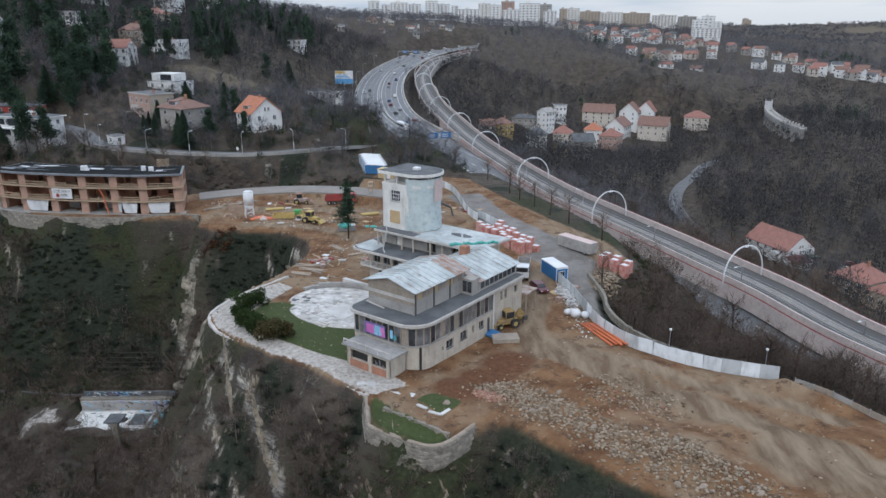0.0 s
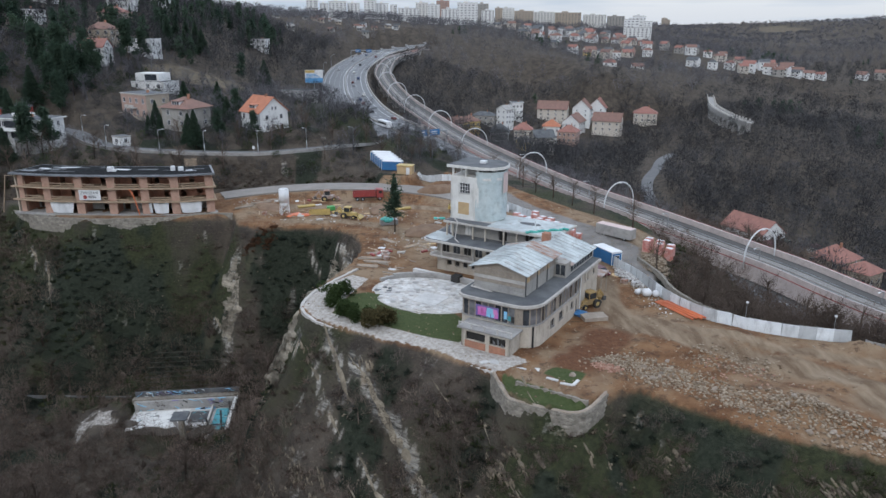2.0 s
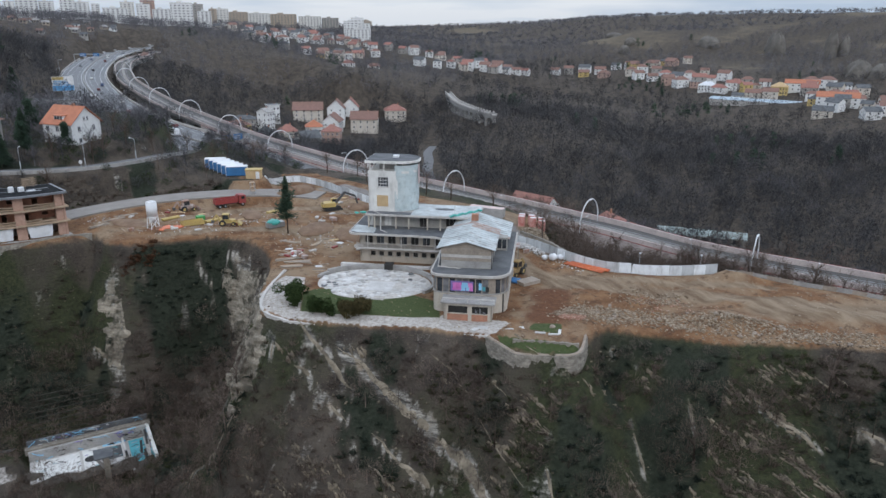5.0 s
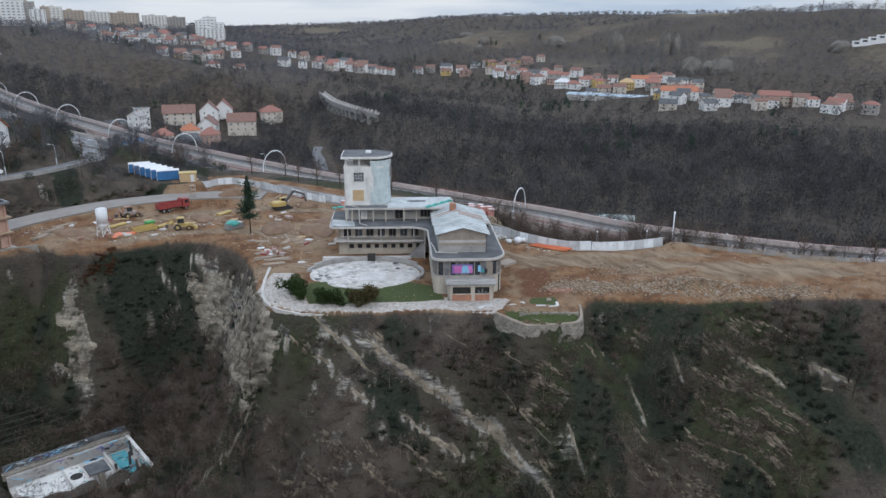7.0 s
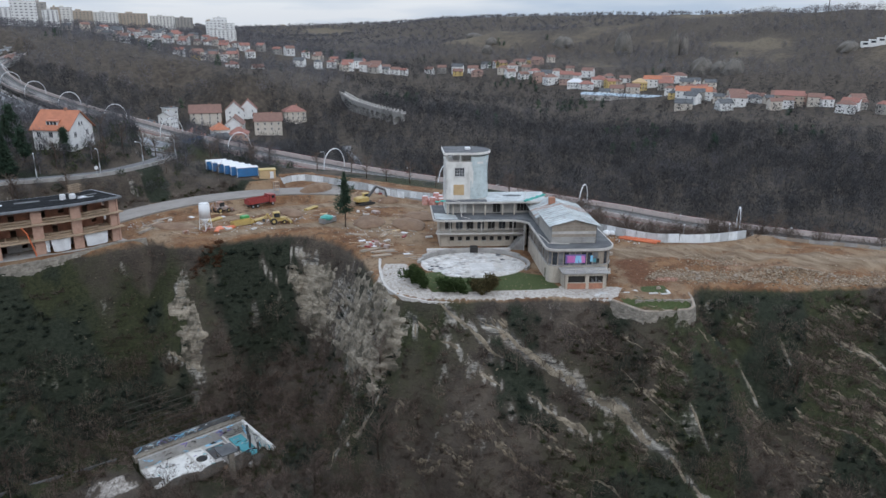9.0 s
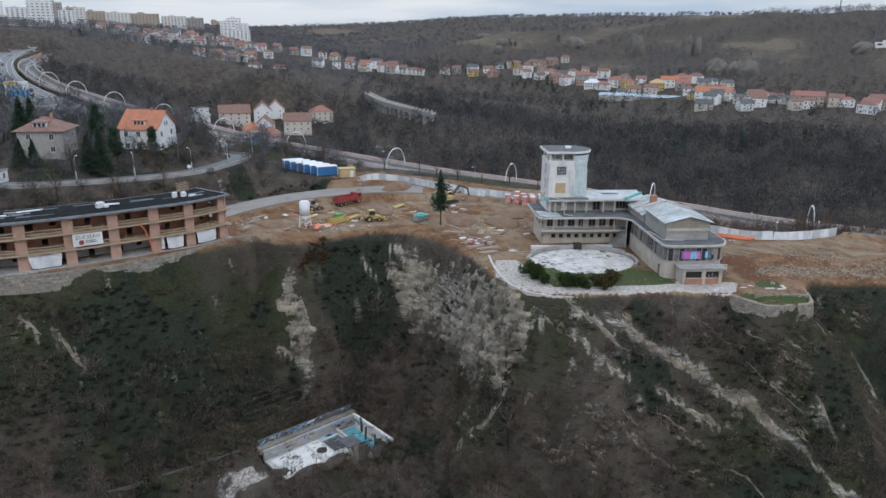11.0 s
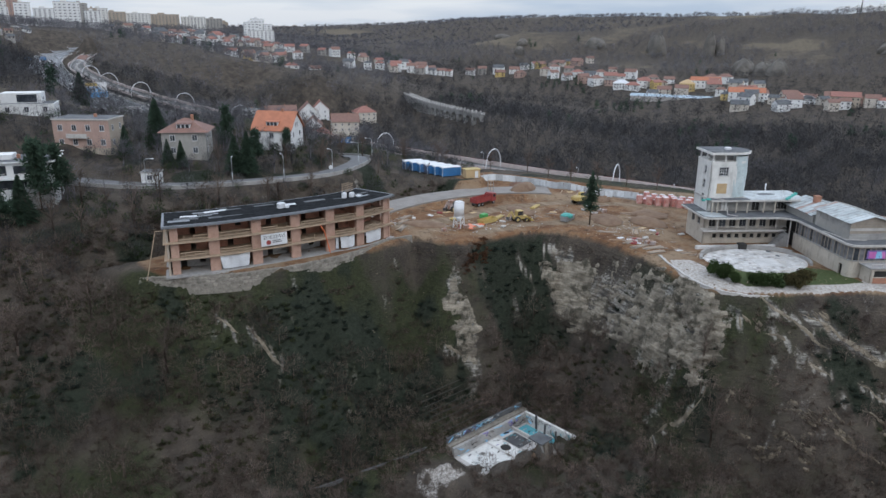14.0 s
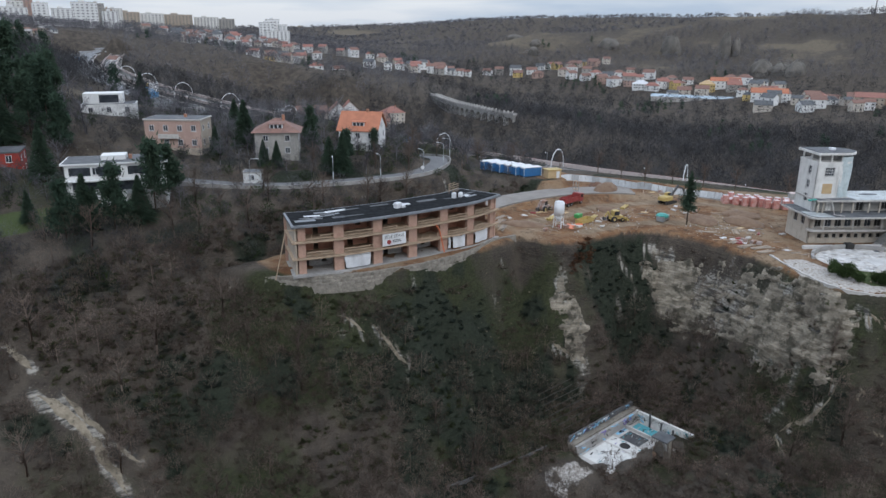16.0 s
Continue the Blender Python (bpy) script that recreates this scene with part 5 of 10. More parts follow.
part("canopy_roof", Geo().prism([(x * 0.985 - 0.25, y + (0.25 if y < 24 else -0.2)) for x, y in canopy], 6.81, 6.88), M["felt"], rest, "grey roofing on the canopy")
part("tin_patch", Geo().prism([(-32.4, 22.4), (-31.0, 21.6), (-27.5, 21.5), (-27.8, 25.0), (-30, 26.4), (-32.4, 27)], 6.885, 6.92), M["tin"], rest)
for x, y in ((-29.2, 22.6), (-22.4, 22.6), (-15.6, 22.6), (-13.4, 20.6)):
    part("canopy_post", Geo().box(x, y, 3.55 if y > 22 else 0, x + 0.22, y + 0.22, 6.42), M["concrete_pale"], rest)
g = wall(Geo(), pose(-29.0, 27.0, 0), 20.0, 6.8, 9.5, 0.35, [(2.4, 3.9, 6.9, 9.0), (9.6, 11.4, 6.9, 9.1), (15.0, 18.0, 7.2, 9.2)])
part("top_wall", g, M["plaster_grey"], rest)
# top storey filled with black to paint its inner shade
part("top_room", Geo().box(-28.4, 27.5, 6.8, -9.3, 33.8, 9.4), M["shade_spray_black"], rest)
# black panes put the room's shade into the windows
for a, w, z, h in ((2.4, 1.5, 6.9, 2.1), (9.6, 1.8, 6.9, 2.2), (15.0, 3.0, 7.2, 2.0)):
    window(rest, pose(-29.0 + a, 27.0, z), w, h, 2 if w < 2 else 4, 1, "shade_spray_black", "concrete", False)
for k, x in enumerate((-29.6, -28.4, -24.0, -21.4, -17.6, -15.0, -11.4, -9.6)):
    part("column", Geo().cbox(x, 25.2, 6.88, x + 0.28, 25.5, 9.55, 0.03), M["plaster_cream"], rest)
part("top_side_wall", Geo().box(-9.3, 25.4, 6.8, -9.0, 34.2, 9.5), M["plaster_cream"], rest)
roof_top = [(-30.0, 24.8), (-9.4, 24.8), (-7.4, 28.0), (-7.0, 34.6), (-30.0, 34.6)]
part("top_roof_edge", Geo().prism(roof_top, 9.5, 9.86), M["concrete_pale"], rest)
part("top_roof", Geo().prism([(-20.8, 25.1), (-9.5, 25.1), (-7.7, 28.1), (-7.3, 34.3), (-20.8, 34.3)], 9.87, 9.93), M["tin"], rest, "pale tin roof with a dark stain")
part("roof_stain", Geo().cyl(0, 0, 9.932, 9.945, 1.0, 1.0, 14).move(Matrix.Translation((-14.6, 30.6, 0)) @ Matrix.Diagonal((2.2, 0.9, 1, 1))), M["felt"], rest)
part("top_roof_felt", Geo().prism([(-29.8, 25.0), (-20.9, 25.0), (-20.9, 27.0), (-29.8, 27.0)], 9.87, 9.93), M["felt"], rest)
g = Geo()
for k in range(14):
    t = k / 13
    x, y = -12.6 + 5.2 * t, 24.9 + 5.6 * t
    g.ball(x, y, 10.05 + 0.12 * math.sin(k * 1.7), 0.42, 7, 4, 0.55, 0.25)
part("sheeting", g, M["teal"], rest, "crumpled turquoise sheeting along the roof edge")
part("sheeting", Geo().ball(-30.6, 25.4, 10.0, 0.6, 8, 5, 0.4, 0.3).ball(-31.8, 25.0, 9.95, 0.5, 8, 5, 0.4, 0.3), M["teal"], rest)
part("vent_pipe", Geo().cyl(-12.2, 27.4, 9.9, 11.6, 0.12, 0.12, 8), M["white_metal"], rest)
part("rear_block", Geo().box(-11.4, 27.0, -1, -4.0, 31.5, 7.0), M["plaster_cream"], rest)
part("rear_block_roof", Geo().box(-11.6, 27.02, 7.0, -3.8, 31.7, 7.3), M["felt"], rest)
part("loading_canopy", Geo().box(-3.9, 27.02, 3.4, 0.9, 30.6, 3.65), M["tin_rust"], rest, "rusty canopy over the loading bay")
for x, y in ((0.6, 27.3), (0.6, 30.2), (-3.7, 30.2)):
    part("canopy_post", Geo().box(x, y, -0.3, x + 0.16, y + 0.16, 3.4), M["timber_grey"], rest)

# Inner corner: outside stair.
for k in range(9):
    part("stair_step", Geo().box(-16.4 + k * 0.34, 21.0, 0, -16.0 + k * 0.34, 23.4, 0.2 + k * 0.36), M["concrete"], rest)

# Tower: plastered shaft with a rounded, netted side, an open loggia and a thin roof plate.
def tower_ring(o, n=10):
    return [(-29.8 - o, 34.6 + o), (-29.8 - o, 27.2 - o), (-24.0, 27.2 - o), *arc(-24.0, 30.9, 3.7 + o, -88, 88, n), (-24.0, 34.6 + o)]


g = wall(Geo(), pose(-29.8, 27.2, 0), 6.0, 6.8, 18.1, 0.4, [(1.9, 4.1, 14.9, 16.9), (1.7, 4.0, 10.9, 13.2)])
shaft = part("tower_wall", g, M["plaster"], rest, "white plastered tower wall")
wall_left = part("tower_wall", wall(Geo(), pose(-29.8, 34.6, 0, 0, 0, -90), 7.4, 6.8, 18.1, 0.4, [(3.6, 5.0, 15.0, 16.9), (3.6, 5.0, 11.8, 13.6), (3.6, 5.0, 8.6, 10.4)]), M["plaster"], rest)
part("tower_back", Geo().box(-29.8, 34.2, 6.8, -24.0, 34.6, 18.1), M["plaster"], rest)
# black core paints the shade inside the shaft
part("tower_core", Geo().box(-29.3, 27.7, 6.8, -23.8, 34.1, 18.0), M["shade_spray_black"], rest)
window(rest, pose(-27.9, 27.2, 14.9), 2.2, 2.0, 4, 3, "glass", "plaster_clean")
part("plywood_cover", Geo().box(-28.1, 27.14, 10.9, -25.8, 27.24, 13.2), M["plywood"], rest, "plywood sheet over a window opening")
for z in (15.0, 11.8, 8.6):
    window(rest, pose(-29.8, 31.0, z, 0, 0, -90), 1.4, 1.85, 2, 2, "glass", "plaster_clean")
for x in (-24.9, -24.2):
    part("pilaster", Geo().box(x, 27.12, 9.9, x + 0.12, 27.2, 17.6), M["plaster"], rest)
# net round the curved side, drawn in and out
rows, cols, vs, fs = 14, 22, [], []
random.seed(9)
for j in range(rows + 1):
    z = 10.0 + 9.3 * j / rows
    for k in range(cols + 1):
        a = radians(-96 + 184 * k / cols)
        rr = 3.72 + 0.14 * math.sin(k * 1.3 + 0.5 * j) + random.uniform(-0.05, 0.08)
        x, y = -24.0 + rr * math.cos(a), 30.9 + rr * math.sin(a)
        vs.append((x, y, z))
for j in range(rows):
    for k in range(cols):
        i = j * (cols + 1) + k
        fs.append((i, i + 1, i + cols + 2, i + cols + 1))
part("scaffold_net", Geo().add(vs, fs), M["net"], rest, "grey-blue scaffold net on the rounded side", True)
vs, fs = [], []
for j in range(6):
    for k in range(7):
        a = radians(-12 + 50 * k / 6)
        vs.append((-24.0 + 3.95 * math.cos(a), 30.9 + 3.95 * math.sin(a), 15.2 + 3.9 * j / 5))
for j in range(5):
    for k in range(6):
        i = j * 7 + k
        fs.append((i, i + 1, i + 8, i + 7))
part("pink_net", Geo().add(vs, fs), M["sheet_pink"], rest, "faded pink net sheet", True)
part("tower_drum", Geo().prism([(-24.0, 27.4), *arc(-24.0, 30.9, 3.5, -88, 88, 12), (-24.0, 34.4)], 6.8, 18.1), M["plaster"], rest)
part("tower_parapet", Geo().prism(tower_ring(0.06), 17.7, 18.15), M["plaster"], rest)
for x, y in ((-29.6, 27.4), (-26.8, 27.4), (-24.3, 27.4), (-29.6, 33.9), (-24.3, 33.9), (-29.6, 30.6)):
    part("loggia_post", Geo().box(x, y, 18.1, x + 0.3, y + 0.3, 19.75), M["plaster"], rest)
part("loggia_core", Geo().box(-28.0, 29.4, 18.1, -24.0, 33.0, 19.75), M["concrete"], rest)
part("tower_roof_edge", Geo().prism(tower_ring(0.55), 19.75, 20.25), M["plaster"], rest, "white roof plate with a rounded end")
part("tower_roof", Geo().prism(tower_ring(0.35), 20.26, 20.34), M["felt"], rest)
part("roof_hatch", Geo().cbox(-25.4, 30.4, 20.34, -24.2, 31.5, 20.8, 0.08), M["white_metal"], rest)
g = Geo().tube([(-29.0, 27.0, 10.0), (-27.2, 25.2, 9.98), (-26.8, 24.7, 9.9), (-26.6, 23.4, 7.0), (-25.0, 22.0, 6.95)], 0.1)
part("hanging_pipe", g, M["concrete_pale"], rest)
# ---- the unfinished hotel block ----
FRONT = glide([(-114.5, 180.6), (-112.6, 179.9), (-105.7, 177.6), (-97.5, 176.0), (-89.4, 174.8), (-81.4, 174.2), (-74.1, 173.7), (-66.0, 175.0), (-64.6, 175.4)], 1.0)
f_len = np.concatenate([[0], np.cumsum(np.hypot(*np.diff(FRONT[:, :2], axis=0).T))])


def front(s, out=0.0):
    """A place along the facade's column line, pushed out from it (minus: into the house), and the facade's direction there."""
    x, y = np.interp(s, f_len, FRONT[:, 0]), np.interp(s, f_len, FRONT[:, 1])
    e = 0.5
    dx = np.interp(s + e, f_len, FRONT[:, 0]) - np.interp(s - e, f_len, FRONT[:, 0])
    dy = np.interp(s + e, f_len, FRONT[:, 1]) - np.interp(s - e, f_len, FRONT[:, 1])
    n = math.hypot(dx, dy)
    dx, dy = dx / n, dy / n
    return (float(x + dy * out), float(y - dx * out)), math.degrees(math.atan2(dy, dx))


hotel = thing("hotel", pose(0, 0, 0), "unfinished three-storey brick hotel with concrete slabs and timber rails", "building")
LEN = float(f_len[-1])


def slab_ring(out, deep, s0=0.0, s1=None, n=26):
    s1 = LEN if s1 is None else s1
    ss = [s0 + (s1 - s0) * k / n for k in range(n + 1)]
    return [front(s, out)[0] for s in ss] + [front(s, -deep)[0] for s in reversed(ss)]


part("floor_slab", Geo().prism(slab_ring(1.4, 9.5), -0.4, 0.0), M["concrete"], hotel)
part("floor_slab", Geo().prism(slab_ring(1.2, 9.5), 3.05, 3.35), M["timber"], hotel, "slab edge with raw timber formwork")
part("floor_slab", Geo().prism(slab_ring(1.2, 9.5), 6.35, 6.65), M["timber"], hotel, "slab edge with raw timber formwork")
part("roof_slab", Geo().prism(slab_ring(1.5, 10.0), 9.55, 9.85), M["trim_metal"], hotel, "grey roof slab with metal edge")
part("roof_upstand", Geo().prism(slab_ring(1.3, 9.8), 9.86, 10.0), M["trim_metal"], hotel)
part("roof_sheet", Geo().prism(slab_ring(0.9, 9.4, 0.5, LEN - 0.5), 10.0, 10.04), M["membrane"], hotel, "black roofing membrane with lighter grey patches")
part("back_wall", Geo().prism(slab_ring(-9.0, 9.4), 0, 9.55), M["brick"], hotel)
random.seed(21)
for k in range(18):
    s, o = random.uniform(2, LEN - 3), -random.uniform(1.2, 7.5)
    (x, y), a = front(s, o)
    w, d = random.uniform(0.5, 2.6), random.uniform(0.15, 0.7)
    part("roof_scrap", Geo().box(-w, -d, 0, w, d, 0.03).move(pose(x, y, 10.042 + 0.002 * k, 0, 0, a + random.uniform(-12, 12))), M[random.choice(["film", "felt", "felt", "trim_metal"])], hotel)
for s, o, h, w in ((24.5, -3.6, 1.1, 0.8), (25.6, -3.2, 0.6, 0.5), (40.2, -4.2, 1.2, 0.55), (42.6, -4.0, 1.0, 0.6)):
    (x, y), a = front(s, o)
    part("roof_bag", Geo().cbox(-w, -w * 0.7, 0, w, w * 0.7, h, 0.15).move(pose(x, y, 10.05, 0, 0, a + 20)), M["film"], hotel, "white building sack")
cols = [float(np.interp(x, FRONT[:, 0], f_len)) for x in (-112.6, -105.7, -97.5, -89.4, -81.4, -74.1, -66.3)]
for fl in range(3):
    z0, z1 = (0.0, 3.05) if fl == 0 else (3.35, 6.35) if fl == 1 else (6.65, 9.55)
    for i, s in enumerate(cols):
        (x, y), a = front(s, 0.3)
        w = 1.0 if i not in (0, 6) else 0.75
        part("brick_pier", Geo().box(-w, 0, z0, w, 0.75, z1).move(pose(x, y, 0, 0, 0, a)), M["brick"], hotel, "orange hollow-brick pier")
    for i, (sa, sb) in enumerate(zip(cols, cols[1:])):
        (x, y), a = front((sa + sb) / 2, -4.2)
        half = (sb - sa) / 2 - 0.3
        door = [(half * 0.85, half * 1.15, z0, z0 + 2.3)] if (i + fl) % 3 else [(half * 0.2, half * 0.55, z0, z0 + 2.3), (half * 1.3, half * 1.6, z0 + 0.7, z0 + 2.3)]
        part("inner_wall", wall(Geo(), pose(x, y, 0, 0, 0, a) @ pose(-half, 0, 0), 2 * half, z0, z1, 0.3, door), M["brick_old"] if fl else M["concrete"], hotel)
        (x, y), a = front(sa + 0.3, -0.8)
        part("cross_wall", Geo().box(-0.15, 0, z0, 0.15, 7.6, z1).move(pose(x, y, 0, 0, 0, a)), M["brick_old"], hotel)
        if fl:
            for zr in (0.45, 1.0):
                for sgn in (0, 1):
                    if random.random() < 0.13:
                        continue
                    m0, m1 = sa + (0.9 if sgn == 0 else (sb - sa) / 2 - 0.2), sb - (0.9 if sgn else (sb - sa) / 2 - 0.2)
                    (xa, ya), _ = front(m0, 0.75)
                    (xb, yb), _ = front(m1, 0.78)
                    za, zb = z0 + zr + random.uniform(-0.1, 0.1), z0 + zr + random.uniform(-0.1, 0.1)
                    part("guard_rail", Geo().beam((xa, ya, za), (xb, yb, zb), 0.05, 0.17), M["timber"], hotel, "raw timber guard rail")
            for q in (0.25, 0.5, 0.75):
                (xp, yp), _ = front(sa + (sb - sa) * q, 0.7)
                part("rail_post", Geo().box(xp - 0.05, yp - 0.05, z0, xp + 0.05, yp + 0.05, z0 + 1.15), M["timber"], hotel)
    (x, y), a = front(LEN - 0.6, 0.5)
    part("end_wall", wall(Geo(), pose(x, y, 0, 0, 0, a + 90), 9.5, z0, z1, 0.4, [(1.2, 2.6, z0 + 0.5, z1 - 0.4), (4.5, 6.0, z0 + 0.6, z1 - 0.4)]), M["brick"], hotel)
    (x, y), a = front(0.6, 0.5)
    part("end_wall", Geo().box(0, 0, z0, 0.4, 9.4, z1).move(pose(x, y, 0, 0, 0, a)), M["plaster_tan"], hotel, "smooth tan end wall")


def tarp(s0, s1, z0, z1, sag, name="tarp"):
    """White foil hung across an opening, bellied and torn at the corner."""
    vs, fs, n, m = [], [], 12, 6
    for j in range(m + 1):
        for k in range(n + 1):
            u, v = k / n, j / m
            s = s0 + (s1 - s0) * (0.5 + (u - 0.5) * (0.86 + 0.14 * v))
            (x, y), _ = front(s, 0.55 + 0.18 * math.sin(u * 9 + v * 2) + 0.1 * math.sin(v * 3.1))
            vs.append((x, y, z0 + (z1 - z0) * v - sag * math.sin(u * math.pi) * v * 0.4 + (sag * (1 - v) * abs(u - 0.5))))
    for j in range(m):
        for k in range(n):
            i = j * (n + 1) + k
            fs.append((i, i + 1, i + n + 2, i + n + 1))
    part(name, Geo().add(vs, fs), M["film"], hotel, "white foil hung across the ground floor", True)


tarp(cols[1] + 0.8, cols[2] - 1.6, 0.1, 2.95, 0.4)
tarp(cols[4] + 2.0, cols[5] - 1.6, 0.1, 2.95, 0.5)
tarp(cols[4] + 0.9, cols[4] + 1.7, 0.3, 2.95, 0.3)
tarp(cols[5] + 1.0, cols[6] - 1.8, 0.1, 2.95, 0.4)
(x, y), a = front(cols[2] + 3.2, 1.28)
banner = part("banner", Geo().box(-2.7, -0.02, 3.75, 2.7, 0.02, 6.25).move(pose(x, y, 0, 0, 0, a)), M["paint_white"], hotel, "white banner with dark lettering and a round red emblem")


def writing(text, size, m, material, parent, name="lettering"):
    c = bpy.data.curves.new(name, "FONT")
    c.body, c.size, c.extrude, c.align_x = text, size, 0.01, "CENTER"
    tmp = bpy.data.objects.new(name, c)
    scene.collection.objects.link(tmp)
    bpy.context.view_layer.update()
    me = bpy.data.meshes.new_from_object(tmp)
    bpy.data.objects.remove(tmp)
    me.materials.clear()
    me.materials.append(material)
    ob = new(name, me)
    ob.parent, ob.matrix_basis = parent, m
    return ob


writing("ZDE STAVÍ", 0.95, pose(x, y, 0, 0, 0, a) @ pose(0, -0.04, 5.25, 90, 0, 0), M["dark_steel"], banner)
part("emblem", Geo().cyl(0, 0, 0, 0.02, 0.5, 0.5, 18).move(pose(x, y, 0, 0, 0, a) @ pose(-1.2, -0.03, 4.5, 90, 0, 0)), M["red_paint"], banner)
for k in range(2):
    part("text_bar", Geo().box(-0.4, -0.045, 4.35 + 0.32 * k, 1.6 - 0.3 * k, -0.025, 4.5 + 0.32 * k).move(pose(x, y, 0, 0, 0, a)), M["dark_steel"], banner)
(x, y), a = front(0.2, 1.3)
part("prop", Geo().beam((x - 3.4, y + 1.2, -0.3), (x - 1.2, y + 0.4, 9.3), 0.16, 0.16), M["timber"], hotel, "leaning timber prop")
part("prop", Geo().beam((x - 1.3, y + 0.4, 9.25), (x + 1.6, y - 0.2, 9.1), 0.12, 0.12), M["timber"], hotel)
(x, y), a = front(cols[4] - 0.9, 1.5)
part("rubbish_chute", Geo().tube([(x - 2.2, y, 6.5), (x - 1.4, y - 0.2, 5.2), (x - 0.8, y - 0.3, 2.8), (x - 0.3, y - 0.5, 0.3)], 0.13, 8), M["orange_plastic"], hotel, "bent orange chute")
# stacked formwork boards, stair tower on the roof
(x, y), a = front(44.0, -7.2)
g = Geo()
for i in range(2):
    for j in range(2):
        g.box(i * 1.8, j * 1.0, 0, i * 1.8 + 0.06, j * 1.0 + 0.06, 2.1)
for k in range(4):
    g.box(-0.5, -0.05, 0.4 + 0.5 * k, 2.5, 0.05, 0.5 + 0.5 * k)
    g.box(-0.5, 0.95, 0.5 + 0.5 * k, 2.5, 1.05, 0.6 + 0.5 * k)
part("roof_scaffold", g.move(pose(x, y, 10.04, 0, 0, a + 10)), M["timber"], hotel, "small timber scaffold on the roof")
# Stone retaining wall at the rim below, with a plank walk on top.
WALL_TOP = glide([(-128, 197, -5.5), (-124, 193, -2.2), (-118.5, 186, -0.9), (-112.3, 179.6, -0.4), (-106, 175.4, -0.3), (-96, 171.7, -0.2), (-84, 170.3, -0.1), (-74, 171.2, 0), (-66.5, 173.2, 0.1), (-60.5, 172.6, 0)], 0.8)


def battered_wall(name, line, depth, thick, material, label, category, cope=True, batter=0.12):
    """A wall along a line of x, y, z (its top), reaching down by depth, its outer face on the right-hand side."""
    p = np.array(line)
    q = offset_line(p, 0.0)
    d = np.gradient(p[:, :2], axis=0)
    nrm = np.stack([d[:, 1], -d[:, 0]], 1) / np.linalg.norm(d, axis=1)[:, None]
    dep = depth if isinstance(depth, np.ndarray) else np.full(len(p), depth)
    wob = np.array([random.uniform(-0.08, 0.08) for _ in p])
    rows = [np.column_stack([p[:, :2] + nrm * (thick / 2 + batter * dep)[:, None] if isinstance(dep, np.ndarray) else 0, p[:, 2] - dep]),
            np.column_stack([p[:, :2] + nrm * (thick / 2 + wob)[:, None], p[:, 2] + wob]),
            np.column_stack([p[:, :2] - nrm * (thick / 2), p[:, 2] + wob]),
            np.column_stack([p[:, :2] - nrm * (thick / 2), p[:, 2] - dep])]
    k = len(p)
    g = Geo().add([tuple(v) for r in rows for v in r], [(r * k + i, r * k + i + 1, r * k + k + i + 1, r * k + k + i) for r in range(3) for i in range(k - 1)] + [(0, k, 2 * k, 3 * k), (4 * k - 1, 3 * k - 1, 2 * k - 1, k - 1)])
    for f in range(len(g.f)):
        g.f[f] = tuple(reversed(g.f[f]))
    return tagged(part(name, g, material), label, category, kind="structure")


random.seed(31)
stone_wall = battered_wall("retaining_wall", WALL_TOP, np.full(len(WALL_TOP), 3.6), 0.7, M["stone_wall"], "rough grey-brown stone retaining wall on the quarry rim", "wall")
# ---- the terraces and the building site ----
# Dance floor: pale broken paving in a round basin with a low wall.
dance = thing("dance_floor", REST @ pose(-25.2, 11.6, 0, 0, 0, 0), "round white dance floor of broken paving with black patches", "terrace", kind="structure")
ring = [(10.6 * math.cos(math.tau * k / 40), 8.0 * math.sin(math.tau * k / 40)) for k in range(40)]
part("base", Geo().prism(ring, -1.6, 0.12), M["concrete_pale"], dance)
random.seed(41)
vs, fs, tone = [], [], []
pieces = 0
for iy in range(-8, 9):
    for ix in range(-11, 12):
        x, y = ix + random.uniform(-0.25, 0.25) + 0.4 * (iy % 2), iy + random.uniform(-0.25, 0.25)
        if (x / 10.2) ** 2 + (y / 7.6) ** 2 > 0.95 or (abs(x - 1.5) < 2.8 and abs(y + 1.5) < 2.6) or pieces > 290:
            continue
        n, r = random.randint(5, 8), random.uniform(0.38, 0.72)
        poly = [(x + r * random.uniform(0.75, 1.15) * math.cos(math.tau * k / n), y + r * random.uniform(0.75, 1.15) * math.sin(math.tau * k / n)) for k in range(n)]
        roll = random.random()
        part("paving_slab", Geo().prism(poly, 0.1, 0.16 + random.uniform(0, 0.05)), M["slab"] if roll < 0.66 else M["concrete_pale"] if roll < 0.82 else M["concrete"] if roll < 0.92 else M["felt"], dance)
        pieces += 1
part("inner_slab", Geo().prism([(-0.9, -4.0), (4.0, -4.0), (4.0, 0.8), (-0.9, 0.8)], 0.12, 0.2), M["slab"], dance, "smooth square of pale paving")
rim = Geo()
for k in range(-3, 19):
    a0, a1 = math.tau * k / 40, math.tau * (k + 1) / 40
    rim.prism([(10.9 * math.cos(a0), 8.3 * math.sin(a0)), (11.5 * math.cos(a0), 8.8 * math.sin(a0)), (11.5 * math.cos(a1), 8.8 * math.sin(a1)), (10.9 * math.cos(a1), 8.3 * math.sin(a1))][::1], -0.5, 0.95 if 2 < k < 17 else 0.6)
part("rim_wall", rim, M["concrete"], dance, "low grey concrete wall round the back")
# solid black block stands for the doorway's inner shade
part("rim_gate", Geo().box(0.2, 7.6, 0.0, 1.8, 9.2, 1.3), M["shade_spray_black"], dance, "doorway under the wall, its shade a solid black box")
